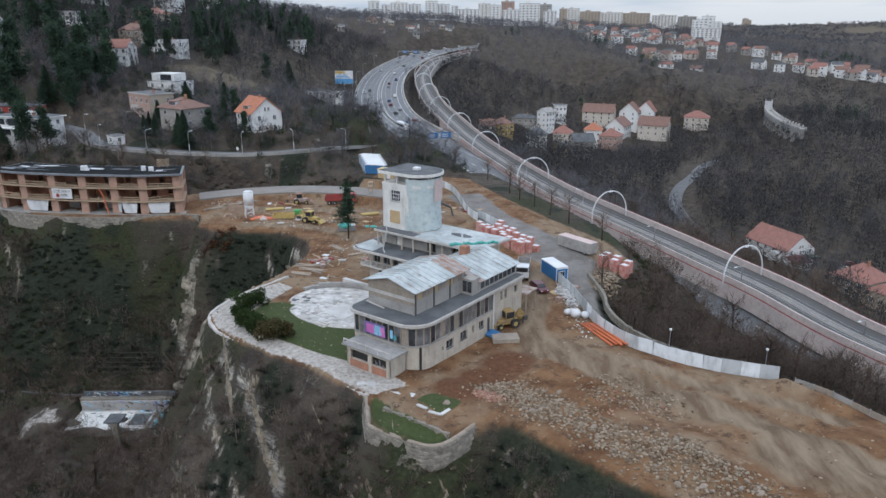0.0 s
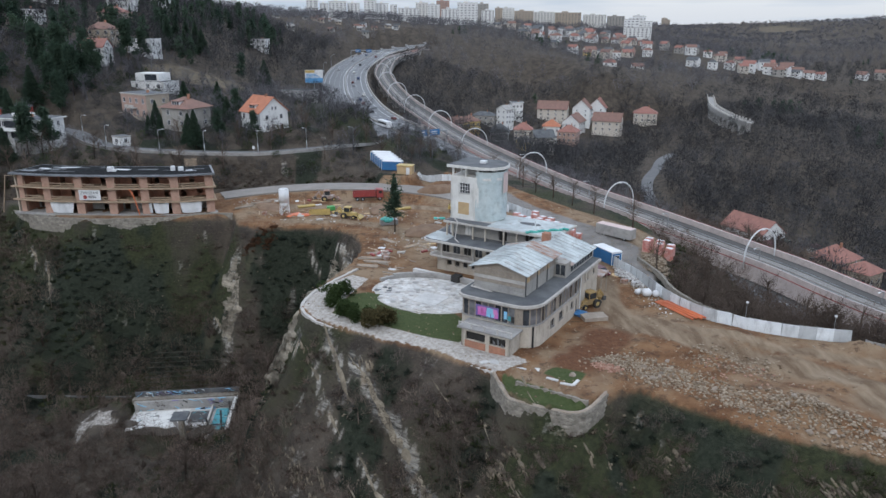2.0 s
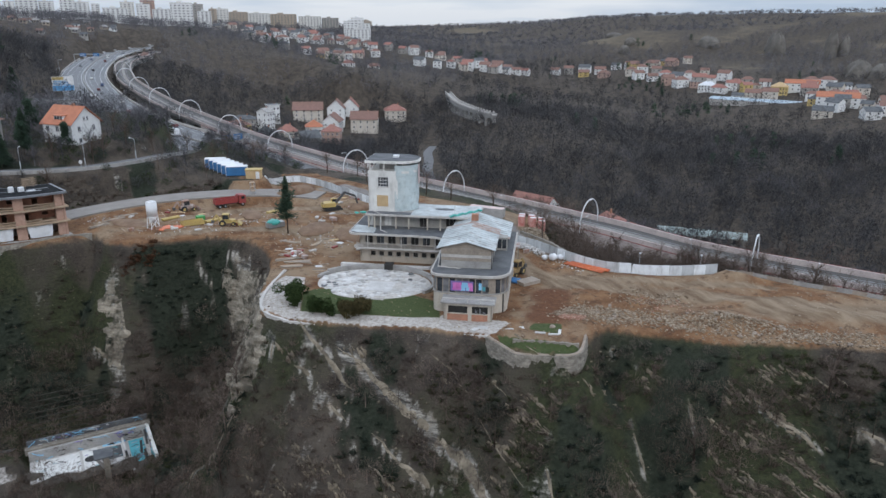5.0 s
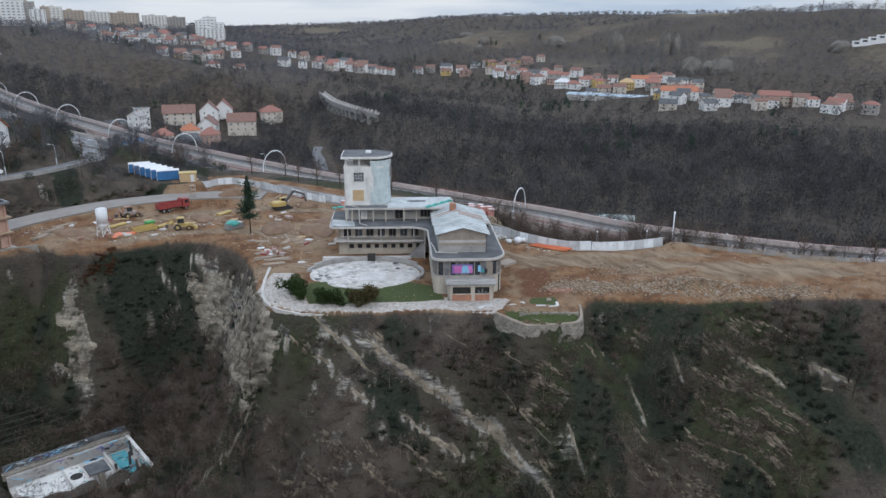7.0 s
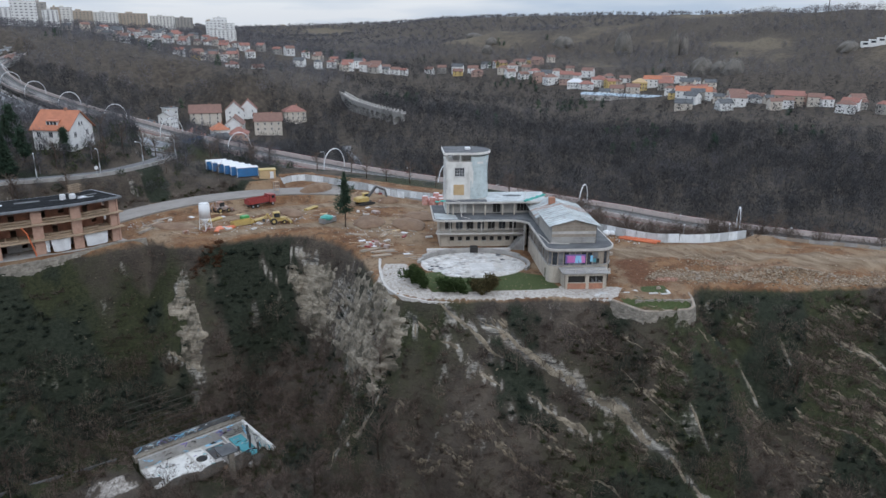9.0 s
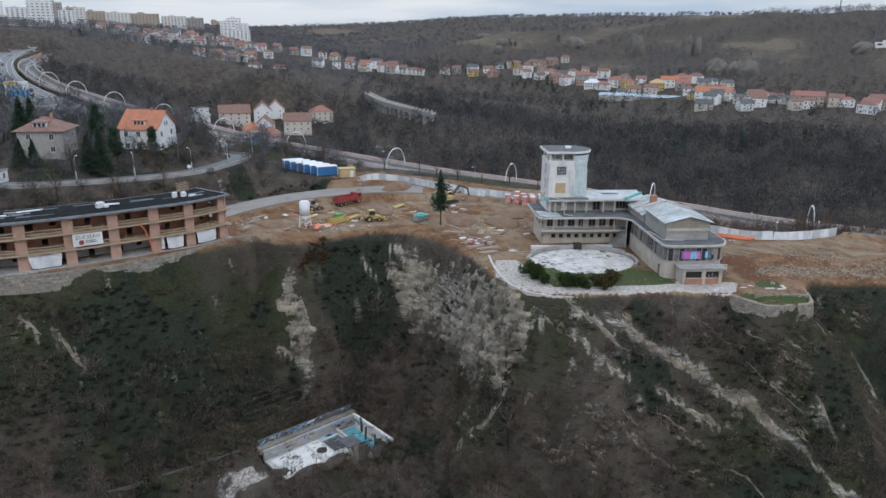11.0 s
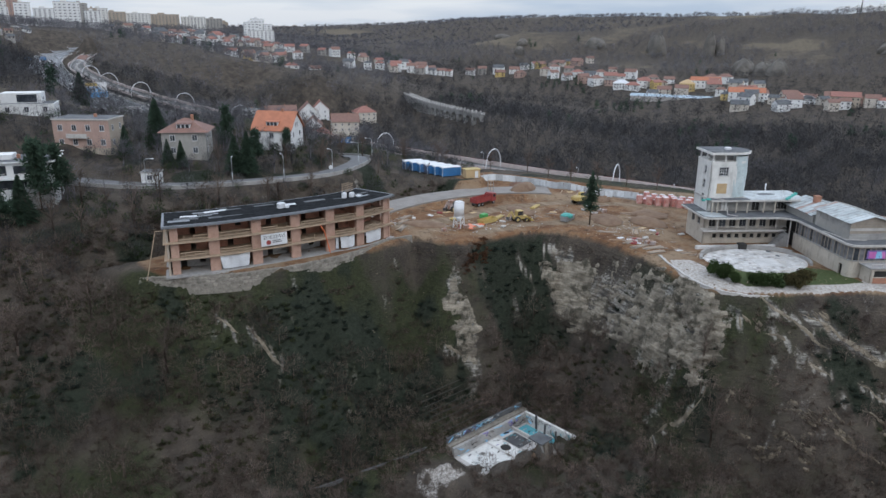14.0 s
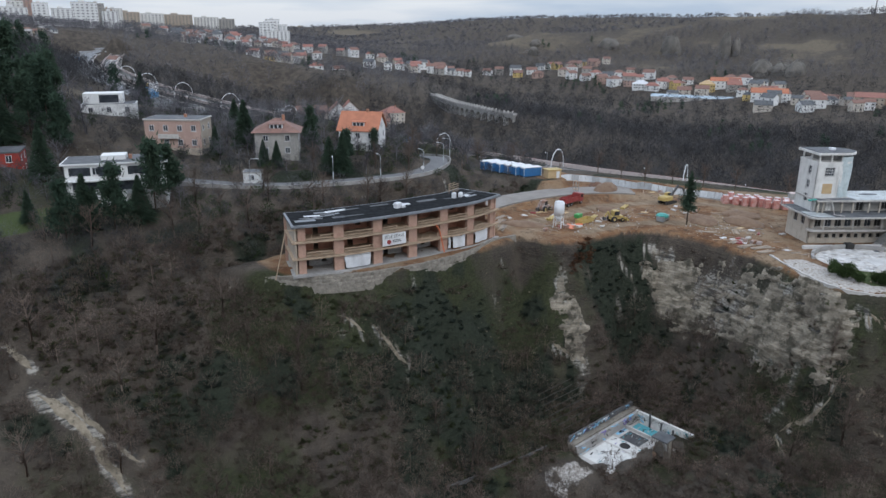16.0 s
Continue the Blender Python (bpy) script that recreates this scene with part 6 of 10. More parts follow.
part("rim_step", Geo().box(-9, 8.9, -0.3, 9, 9.7, 0.6), M["slab"], dance)


def stair(name, m, n, w, label):
    s = thing(name, m, label, "stairs")
    for k in range(n):
        part("step", Geo().box(-w / 2, k * 0.38, -0.7, w / 2, k * 0.38 + 0.42, -0.6 + 0.16 * k), M["concrete_pale"], s)
    return s


stair("garden_stairs", REST @ pose(-22.6, 0.2, -0.8), 12, 1.9, "worn pale garden steps between hedges")
stair("garden_stairs", REST @ pose(-12.2, -3.6, -1.0, 0, 0, 35), 6, 2.2, "short flight of pale stone steps")
# Low stone wall at the terrace edge; the bastion with its curved masonry.
random.seed(43)
EDGE = glide([(-29.0, 127, 0.2), (-33.6, 120.5, 0.1), (-37.2, 114, 0.0), (-38.2, 109, -0.2), (-36.4, 104.9, -0.5), (-33.4, 101.9, -0.7), (-29.4, 99.0, -0.8), (-24.6, 95.0, -0.9), (-19.2, 91.8, -0.9), (-13.8, 86.8, -0.7), (-9.6, 82.8, -0.4)], 0.8)
battered_wall("terrace_wall", EDGE[::-1], np.full(len(EDGE), 1.7), 0.5, M["concrete_pale"], "pale crumbling terrace edge above the slope", "wall")
BAST = glide([(-9.9, 82.8, -0.5), (-9.4, 79.4, -0.8), (-8.9, 76.6, -1.0), (-8.2, 75.8, -1.0), (-5.5, 74.1, -1.0), (-2.8, 72.5, -1.0), (-1.6, 72.1, -1.0), (-0.1, 72.4, -1.0), (1.6, 73.7, -0.8), (3.2, 75.2, -0.5), (4.6, 76.8, -0.3)], 0.6)
bast = battered_wall("bastion_wall", BAST, np.full(len(BAST), 3.4), 0.7, M["stone_wall"], "curved bastion wall of grey rubble masonry", "wall")
# courses of stones on the bastion's and the hotel wall's face
def face_stones(owner, line, rows, top, batter, step, reach):
    p = glide(line, step)
    d = np.gradient(p[:, :2], axis=0)
    nrm = np.stack([d[:, 1], -d[:, 0]], 1) / np.linalg.norm(d, axis=1)[:, None]
    made = 0
    for j in range(rows):
        for i in range(0, len(p) - 1):
            if made >= 290:
                return
            q, n = p[i] + (p[min(i + 1, len(p) - 1)] - p[i]) * (0.5 * (j % 2)), nrm[i]
            z = q[2] - top - j * reach
            off = 0.35 + batter * (top + j * reach)
            w, h = step * random.uniform(0.38, 0.48), reach * random.uniform(0.36, 0.47)
            a = math.degrees(math.atan2(-n[0], n[1])) + 180
            ob = part("stone", stone_mesh[random.randrange(6)], None, owner)
            ob.matrix_basis = Matrix.LocRotScale((q[0] + n[0] * off, q[1] + n[1] * off, z), Euler((0, random.uniform(-0.05, 0.05), radians(a))), (w, random.uniform(0.03, 0.07), h))
            made += 1


stone_mesh = []
for k in range(6):
    me = Geo().ball(0, 0, 0, 1.25, 8, 4, 0.95, 0.14).mesh("stone", M["wall_stone"])
    stone_mesh.append(me)
face_stones(bast, BAST[:, :], 5, 0.3, 0.12, 0.75, 0.5)
face_stones(stone_wall, WALL_TOP, 4, 0.4, 0.12, 1.0, 0.7)
part("coping", Geo().tube([tuple(p) for p in BAST], 0.24, 6), M["rubble"], bast, "pale uneven coping stones")
battered_wall("garden_wall", glide([(-7.4, 79.6, -0.2), (-6.4, 78.8, -0.2), (-2.8, 76.2, -0.2), (0.7, 73.5, -0.25)], 0.6), 1.1, 0.4, M["stone_wall"], "low stone wall between two lawns", "wall")
battered_wall("garden_wall", glide([(-13, 93.4, -0.2), (-18.5, 97.6, -0.2), (-25, 101.6, -0.2), (-28.8, 103.6, -0.2)][::-1], 0.6), 0.6, 0.5, M["rubble"], "low loose-stone wall along the terrace lawn", "wall")


def slab(x, y, w, d, a, z=0.0, mat="slab", lab="pale stone slab lying on the terrace"):
    s = tagged(part("paving_slab", Geo().cbox(-w / 2, -d / 2, 0, w / 2, d / 2, 0.18, 0.04), M[mat]), lab, "slab", "loose slabs")
    s.matrix_basis = pose(x, y, z, random.uniform(-2, 2), random.uniform(-2, 2), a)
    return s


random.seed(47)
slab(-6.2, 83.4, 2.6, 1.5, -35, -0.1)
slab(-9.4, 85.2, 1.6, 1.2, -30, -0.15)
slab(-4.4, 82.2, 1.6, 1.0, -20, -0.1)
slab(-10.8, 85.4, 1.2, 0.8, 20, -0.2)
for x, y, a in ((-2.6, 79.1, -40), (-1.0, 77.7, -25), (0.3, 77.9, 50)):
    slab(x, y, 1.7, 0.45, a, ground_z(x, y), "slab", "broken pale block in the grass of the bastion")

# Hoarding of white sheets.
def fence_run(name, pts, h, step, label, seed=3, base=None, mats=("fence",)):
    random.seed(seed)
    line = glide([(x, y, 0) for x, y in pts], 0.5)
    s = np.concatenate([[0], np.cumsum(np.hypot(*np.diff(line[:, :2], axis=0).T))])
    f = thing(name, pose(0, 0, 0), label, "fence")
    n = int(s[-1] / step)
    for k in range(n):
        a = [np.interp(k * step, s, line[:, i]) for i in (0, 1)]
        b = [np.interp((k + 1) * step - 0.06, s, line[:, i]) for i in (0, 1)]
        za, zb = ground_z(*a) - 0.05, ground_z(*b) - 0.05
        ang = math.degrees(math.atan2(b[1] - a[1], b[0] - a[0]))
        w = math.hypot(b[0] - a[0], b[1] - a[1])
        g = Geo().box(0, -0.02, 0, w, 0.02, h)
        for q in (0.25, 0.5, 0.75):
            g.box(w * q - 0.05, -0.05, 0.05, w * q + 0.05, -0.02, h - 0.05)
        o = part("panel", g, M[random.choice(mats)], f)
        o.matrix_basis = pose(a[0], a[1], (za + zb) / 2, random.uniform(-2, 2), -math.degrees(math.atan2(zb - za, w)), ang)
        part("post", Geo().box(a[0] - 0.05, a[1] + 0.03, za, a[0] + 0.05, a[1] + 0.13, za + h + 0.1), M["steel"], f)
    return f


HOARD = [(20.8, 128), (22.4, 119), (23.2, 111.6), (24.4, 103.5), (26.7, 98.3), (29.8, 94.4), (33.1, 91.7), (36.9, 89.1), (40.9, 87.4), (46.2, 85.2)]
fence_run("hoarding", HOARD, 2.1, 2.4, "pale hoarding of upright white sheets round the building site", 3)
fence_run("low_fence", [(46.4, 85.0), (50, 80.6), (53.0, 75), (59, 65), (68, 53)], 0.9, 2.4, "low dusty grey fence boards along the edge of the field", 6, mats=("concrete", "timber_grey"))
HOARD_N = [(-13, 203.5), (-6, 206), (-1, 205), (2.5, 198), (4.2, 188.6), (5.0, 180), (6.5, 171), (9, 165)]
fence_run("hoarding", HOARD_N, 2.0, 2.2, "dusty white hoarding along the north side of the site", 4)
fence_run("hoarding", [(8.6, 170), (11.5, 164), (13.5, 160)], 1.9, 2.0, "short white hoarding beside the wrapped bricks", 5)
tagged(battered_wall("kerb_wall", glide([(27.5, 128, 0.4), (28.2, 118, 0.3), (27.6, 112, 0.2), (28.5, 106, 0.0), (31, 101, -0.3), (35, 97.5, -0.8)], 1.0), 1.0, 0.5, M["stone_wall"], "low curved stone wall outside the hoarding", "wall"))


# Vehicles and machines.
def wheel(parent, x, y, r, w, hub="steel"):
    t = part("wheel", Geo().cyl(0, 0, -w / 2, w / 2, r, r, 14).cyl(0, 0, w / 2, w / 2 + 0.02, r * 0.8, r * 0.8, 14), M["rubber"], parent)
    t.matrix_basis = pose(x, y, r, 90, 0, 0)
    part("rim", Geo().cyl(0, 0, -w / 2 - 0.03, w / 2 + 0.03, r * 0.5, r * 0.5, 10), M[hub], t)
    return t


def car(m, paint, label, van=False, long=4.3):
    c = thing("car", m, label, "car", "cars")
    w, h = 1.75, 1.9 if van else 1.42
    prof = [(-long / 2, 0.35), (long / 2, 0.35), (long / 2, 0.75), (long / 2 - 1.0, 0.88), (long / 2 - 1.6, h), (-long / 2 + 0.5, h), (-long / 2, 0.95)]
    vs = [(x, -w / 2 + 0.12 * (z > 1.2), z) for x, z in prof] + [(x, w / 2 - 0.12 * (z > 1.2), z) for x, z in prof]
    n = len(prof)
    part("body", Geo().add(vs, [tuple(range(n)), tuple(range(2 * n - 1, n - 1, -1))] + [(i, n + i, n + (i + 1) % n, (i + 1) % n) for i in range(n)]), paint, c)
    part("windscreen", Geo().add([(long / 2 - 1.04, -0.7, 0.93), (long / 2 - 1.04, 0.7, 0.93), (long / 2 - 1.55, 0.6, h - 0.05), (long / 2 - 1.55, -0.6, h - 0.05)], [(0, 1, 2, 3)]).move(Matrix.Translation((0.03, 0, 0.02))), M["glass_car"], c)
    for s in (-1, 1):
        part("side_window", Geo().box(-long / 2 + 0.7, s * (w / 2 - 0.08) - 0.02, 0.95, long / 2 - 1.7, s * (w / 2 - 0.08) + 0.02, h - 0.1), M["glass_car"], c)
        part("headlight", Geo().box(long / 2 - 0.02, s * 0.6 - 0.15, 0.55, long / 2 + 0.02, s * 0.6 + 0.15, 0.7), M["white_metal"], c)
    for x in (-long / 2 + 0.8, long / 2 - 0.8):
        for s in (-1, 1):
            wheel(c, x, s * (w / 2 - 0.12), 0.32, 0.22)
    return c


def paint(name, c):
    if name not in M:
        M[name] = stuff(name, c, tuple(v * 0.9 for v in c), rough=0.35, dirty=0.15)
    return M[name]


def truck(m, cab, bed, label, load=None, kind="truck"):
    t = thing(kind, m, label, "truck")
    part("chassis", Geo().box(-4.2, -0.5, 0.7, 3.6, 0.5, 1.0), M["dark_steel"], t)
    c = part("cab", Geo().prism([(1.9, -1.2), (3.7, -1.2), (3.7, 1.2), (1.9, 1.2)], 0.8, [3.0, 2.85, 2.85, 3.0]), cab, t)
    part("windscreen", Geo().box(3.71, -1.05, 1.9, 3.74, 1.05, 2.7), M["glass_car"], c)
    part("side_window", Geo().box(2.5, -1.23, 1.9, 3.4, -1.2, 2.6), M["glass_car"], c)
    part("side_window", Geo().box(2.5, 1.2, 1.9, 3.4, 1.23, 2.6), M["glass_car"], c)
    b = part("tipper", Geo().box(-4.3, -1.2, 1.1, 1.7, 1.2, 1.25).box(-4.3, -1.2, 1.25, 1.7, -1.1, 2.4).box(-4.3, 1.1, 1.25, 1.7, 1.2, 2.4).box(1.6, -1.1, 1.25, 1.7, 1.1, 2.8).box(-4.3, -1.1, 1.25, -4.2, 1.1, 2.3), bed, t)
    for k in range(5):
        part("rib", Geo().box(-4.0 + k * 1.3, -1.28, 1.2, -3.85 + k * 1.3, -1.2, 2.4), bed, b)
    if load:
        part("load", Geo().ball(-1.2, 0, 1.9, 2.2, 9, 5, 0.35, 0.12), load, t)
    for x in (2.8, -1.8, -3.2):
        for s in (-1, 1):
            wheel(t, x, s * 1.0, 0.5, 0.32)
    return t


def digger(m, label, reach=((0, 1.6), (2.6, 4.3), (5.2, 3.0), (5.4, 0.8)), body="yellow_paint", arm="dark_steel"):
    d = thing("excavator", m, label, "excavator")
    for s in (-1, 1):
        ring = [(1.9 * math.cos(a), 0.45 + 0.45 * math.sin(a)) for a in [math.tau * k / 12 for k in range(12)]]
        ring = [(x + (0.6 if x > 0 else -0.6), z) for x, z in ring]
        vs = [(x, s * 1.1 - 0.28, z) for x, z in ring] + [(x, s * 1.1 + 0.28, z) for x, z in ring]
        part("track", Geo().add(vs, [tuple(range(12)), tuple(range(23, 11, -1))] + [(i, 12 + i, 12 + (i + 1) % 12, (i + 1) % 12) for i in range(12)]), M["rubber"], d)
    part("undercarriage", Geo().box(-1.0, -0.9, 0.4, 1.0, 0.9, 1.1), M["dark_steel"], d)
    part("engine_house", Geo().cbox(-2.4, -1.3, 1.1, 0.7, 1.3, 2.2, 0.15), M[body], d)
    part("counterweight", Geo().cbox(-2.9, -1.25, 1.15, -2.35, 1.25, 2.1, 0.2), M[body], d)
    c = part("cab", Geo().cbox(-0.2, 0.25, 1.4, 1.5, 1.25, 2.95, 0.12), M[body], d)
    part("cab_glass", Geo().box(1.5, 0.35, 1.7, 1.54, 1.15, 2.8).box(0.0, 1.25, 1.8, 1.35, 1.28, 2.8).box(0.0, 0.22, 1.8, 1.35, 0.25, 2.8), M["glass_car"], c)
    pts = [(x + 0.4, -0.3, z) for x, z in reach]
    part("boom", Geo().beam(pts[0], pts[1], 0.45, 0.6).beam(pts[1], pts[2], 0.4, 0.5), M[arm], d)
    part("stick", Geo().beam(pts[2], pts[3], 0.3, 0.4), M[arm], d)
    part("bucket", Geo().prism([(pts[3][0] - 0.8, -0.85), (pts[3][0] + 0.3, -0.85), (pts[3][0] + 0.3, 0.25), (pts[3][0] - 0.8, 0.25)], pts[3][2] - 0.7, [pts[3][2] - 0.1, pts[3][2] + 0.25, pts[3][2] + 0.25, pts[3][2] - 0.1]), M["dark_steel"], d)
    return d


def loader(m, label, paint_key="yellow_paint"):
    """A wheeled backhoe loader."""
    d = thing("backhoe_loader", m, label, "loader")
    part("body", Geo().cbox(-1.6, -0.7, 0.7, 1.9, 0.7, 1.5, 0.1), M[paint_key], d)
    c = part("cab", Geo().cbox(-1.0, -0.8, 1.5, 0.6, 0.8, 2.9, 0.1), M[paint_key], d)
    part("cab_glass", Geo().box(-0.9, -0.83, 1.7, 0.5, -0.8, 2.7).box(-0.9, 0.8, 1.7, 0.5, 0.83, 2.7).box(0.6, -0.7, 1.7, 0.63, 0.7, 2.7), M["glass_car"], c)
    part("shovel", Geo().prism([(2.6, -1.15), (3.4, -1.15), (3.4, 1.15), (2.6, 1.15)], 0.15, [1.0, 0.35, 0.35, 1.0]), M[paint_key], d)
    for s in (-1, 1):
        part("lift_arm", Geo().beam((1.0, s * 0.75, 1.3), (2.8, s * 0.75, 0.7), 0.15, 0.25), M[paint_key], d)
    part("rear_boom", Geo().beam((-1.6, 0, 1.0), (-2.3, 0, 2.7), 0.25, 0.35).beam((-2.3, 0, 2.7), (-3.3, 0, 1.4), 0.2, 0.3), M[paint_key], d)
    part("rear_bucket", Geo().box(-3.6, -0.35, 0.7, -3.0, 0.35, 1.4), M["dark_steel"], d)
    for s in (-1, 1):
        wheel(d, -1.0, s * 0.95, 0.75, 0.45, "yellow_paint")
        wheel(d, 1.5, s * 0.9, 0.48, 0.36, "yellow_paint")
    return d


def silo(m):
    s = thing("mortar_silo", m, "white cylindrical mortar silo on four braced steel legs", "silo")
    part("drum", Geo().cyl(0, 0, 3.0, 6.3, 1.22, 1.22, 24).cyl(0, 0, 6.3, 6.5, 1.22, 0.9, 24).cyl(0, 0, 6.5, 6.62, 0.4, 0.4, 16), M["white_metal"], s, "white steel drum", True)
    part("hopper", Geo().cyl(0, 0, 1.5, 3.0, 0.25, 1.22, 24), M["white_metal"], s, "", True)
    for a in (45, 135, 225, 315):
        x, y = math.cos(radians(a)), math.sin(radians(a))
        part("leg", Geo().beam((1.45 * x, 1.45 * y, 0), (1.15 * x, 1.15 * y, 3.4), 0.14, 0.14), M["white_metal"], s)
        x2, y2 = math.cos(radians(a + 90)), math.sin(radians(a + 90))
        part("brace", Geo().beam((1.4 * x, 1.4 * y, 0.4), (1.25 * x2, 1.25 * y2, 2.4), 0.07, 0.07).beam((1.3 * x, 1.3 * y, 1.3), (1.3 * x2, 1.3 * y2, 1.3), 0.07, 0.07), M["white_metal"], s)
    for x, y in ((1.1, 0.2), (-0.9, -0.6)):
        part("base_plate", Geo().box(x - 0.5, y - 0.3, 0, x + 0.5, y + 0.3, 0.12), M["red_paint"], s)
    return s


def cabin(m, label, win=True, paint_key="blue_paint", w=1.2):
    """A site cabin: blue frame and ends, white roof sheet, ribbed sides."""
    c = thing("site_cabin", m, label, "container", "site cabins")
    b = part("body", Geo().box(-w, -3.0, 0.1, w, 3.0, 2.6), M[paint_key], c)
    part("roof", Geo().cbox(-w - 0.05, -3.05, 2.6, w + 0.05, 3.05, 2.78, 0.04), M["white_metal"], c, "white roof sheet")
    for x in (-w - 0.02, w - 0.1):
        for y in (-3.03, 2.91):
            part("corner_post", Geo().box(x, y, 0, x + 0.12, y + 0.12, 2.6), M["white_metal"], c)
    for y in (-3.04, 3.0):
        part("end_beam", Geo().box(-w + 0.1, y, 2.38, w - 0.1, y + 0.04, 2.58), M["white_metal"], c)
    for x in (-w - 0.03, w):
        g = Geo().box(x, -2.85, 2.4, x + 0.03, 2.85, 2.45)
        for k in range(18):
            g.box(x, -2.8 + k * 0.32, 0.2, x + 0.03, -2.65 + k * 0.32, 2.41)
        part("ribbed_side", g, M[paint_key], b)
    if win:
        f = part("window", Geo().box(-0.55, -3.06, 1.0, 0.55, -3.0, 2.0), M["white_metal"], c)
        part("pane", Geo().box(-0.48, -3.07, 1.07, -0.03, -3.06, 1.93).box(0.03, -3.07, 1.07, 0.48, -3.06, 1.93), M["glass"], f)
    return c


G0 = lambda x, y: ground_z(x, y)
silo(pose(-47.4, 170.6, G0(-47.4, 170.6), 0, 0, 20))
box_ = thing("open_box", pose(-38.8, 169.5, G0(-38.8, 169.5), 0, 0, 4), "long open yellow-brown steel box on the mud", "box")
part("floor", Geo().box(-2.6, -1.0, 0.1, 2.6, 1.0, 0.25), M["yellow_paint"], box_)
for y in (-1.0, 0.92):
    part("long_side", Geo().box(-2.6, y, 0.25, 2.6, y + 0.08, 1.1), M["yellow_paint"], box_)
for x in (-2.6, 2.52):
    part("end_side", Geo().box(x, -0.92, 0.25, x + 0.08, 0.92, 1.1), M["yellow_paint"], box_)
for x, y, a, w, d in ((-45.0, 169.4, 20, 1.5, 0.9), (-43.6, 168.8, -15, 1.8, 0.7), (-42.2, 168.2, 30, 1.2, 0.6), (-45.8, 168.2, 60, 1.0, 0.5)):
    o = tagged(part("red_sheet", Geo().cbox(-w, -d, 0, w, d, 0.22, 0.06), M["orange_plastic"]), "orange-red tarpaulin sheet lying by the silo", "sheet", "red sheets")
    o.matrix_basis = pose(x, y, G0(x, y), 3, -4, a)
loader(pose(-31.5, 165.5, G0(-31.5, 165.5), 0, 0, -20), "yellow backhoe loader parked at the quarry rim")
loader(pose(-37.5, 184, G0(-37.5, 184), 0, 0, 10), "dark orange loader beside the grey ramp", "tin_rust")
truck(pose(-26.5, 183.5, G0(-26.5, 183.5), 0, 0, 5), M["red_paint"], M["red_paint"], "faded red tipper truck beside the ramp")
digger(pose(-4.0, 168.0, G0(-4.0, 168), 0, 0, -8), "yellow tracked excavator with a dark boom working at an earth heap", ((0, 1.6), (2.8, 4.6), (5.6, 3.4), (6.2, 0.9)))
loader(pose(10.0, 104.4, G0(10.0, 104.4), 0, 0, 205), "mud-caked yellow wheeled loader beside the restaurant wall", "mud_yellow")
mixer = thing("mixer_drum", pose(12.2, 106.2, G0(12.2, 106.2), 0, 0, 30), "dirty yellow mixer drum on a short frame", "mixer")
part("drum", Geo().cyl(0, 0, 0.7, 1.3, 0.55, 0.85, 12).cyl(0, 0, 1.3, 2.0, 0.85, 0.45, 12), M["mud_yellow"], mixer)
for i_ in (-0.5, 0.5):
    part("leg", Geo().beam((i_, -0.5, 0), (i_ * 0.5, 0, 0.8), 0.12, 0.12).beam((i_, 0.5, 0), (i_ * 0.5, 0, 0.8), 0.12, 0.12), M["dark_steel"], mixer)
truck(pose(15.2, 128.6, G0(15.2, 128.6), 0, 0, -100), M["white_metal"], M["concrete"], "white lorry parked behind the restaurant")
car(pose(17.2, 120.5, G0(17.2, 120.5), 0, 0, -70), paint("car_maroon", (0.10, 0.02, 0.03)), "small maroon car on the site track")
cabin(pose(21.0, 128.2, G0(21, 128.2), 0, 0, 20), "blue site cabin with a white window on the yard")
for k in range(6):
    x, y = -19.4 - k * 0.62, 205.4 + k * 2.78
    cabin(pose(x, y, 3.75 + 0.06 * k, 0, 0, 72), "white-roofed blue site cabin in a row on the bank", True, "blue_paint", 1.3)
hut = thing("hut", pose(-15.8, 200.0, G0(-15.8, 200), 0, 0, -20), "small ochre wooden hut with a flat roof", "hut")
part("wall", Geo().box(-2.2, -1.4, -0.3, 2.2, 1.4, 2.4), M["plywood"], hut)
part("roof", Geo().cbox(-2.4, -1.6, 2.4, 2.4, 1.6, 2.6, 0.05), M["yellow_paint"], hut)
part("door", Geo().box(0.6, -1.44, 0, 1.6, -1.4, 2.0), M["white_metal"], hut)
skip = thing("skip", pose(-22.0, 158.0, G0(-22, 158), 0, 0, 12), "grey skip with a turquoise cover", "skip")
part("body", Geo().prism([(-2.0, -0.95), (2.0, -0.95), (2.0, 0.95), (-2.0, 0.95)], 0.1, 1.3), M["steel"], skip)
part("cover", Geo().ball(-0.4, 0, 1.25, 1.6, 9, 5, 0.45, 0.1), M["teal"], skip)


def heap(name, x, y, rx, ry, h, mat, label, category, a=0, n=18, seed=1):
    random.seed(seed)
    o = tagged(part(name, Geo().ball(0, 0, 0, 1.0, n, 8, 1.0, 0.10), M[mat], None, "", True), label, category)
    o.matrix_basis = Matrix.LocRotScale((x, y, ground_z(x, y) - 0.15 * h), Euler((0, 0, radians(a))), (rx, ry, h))
    return o


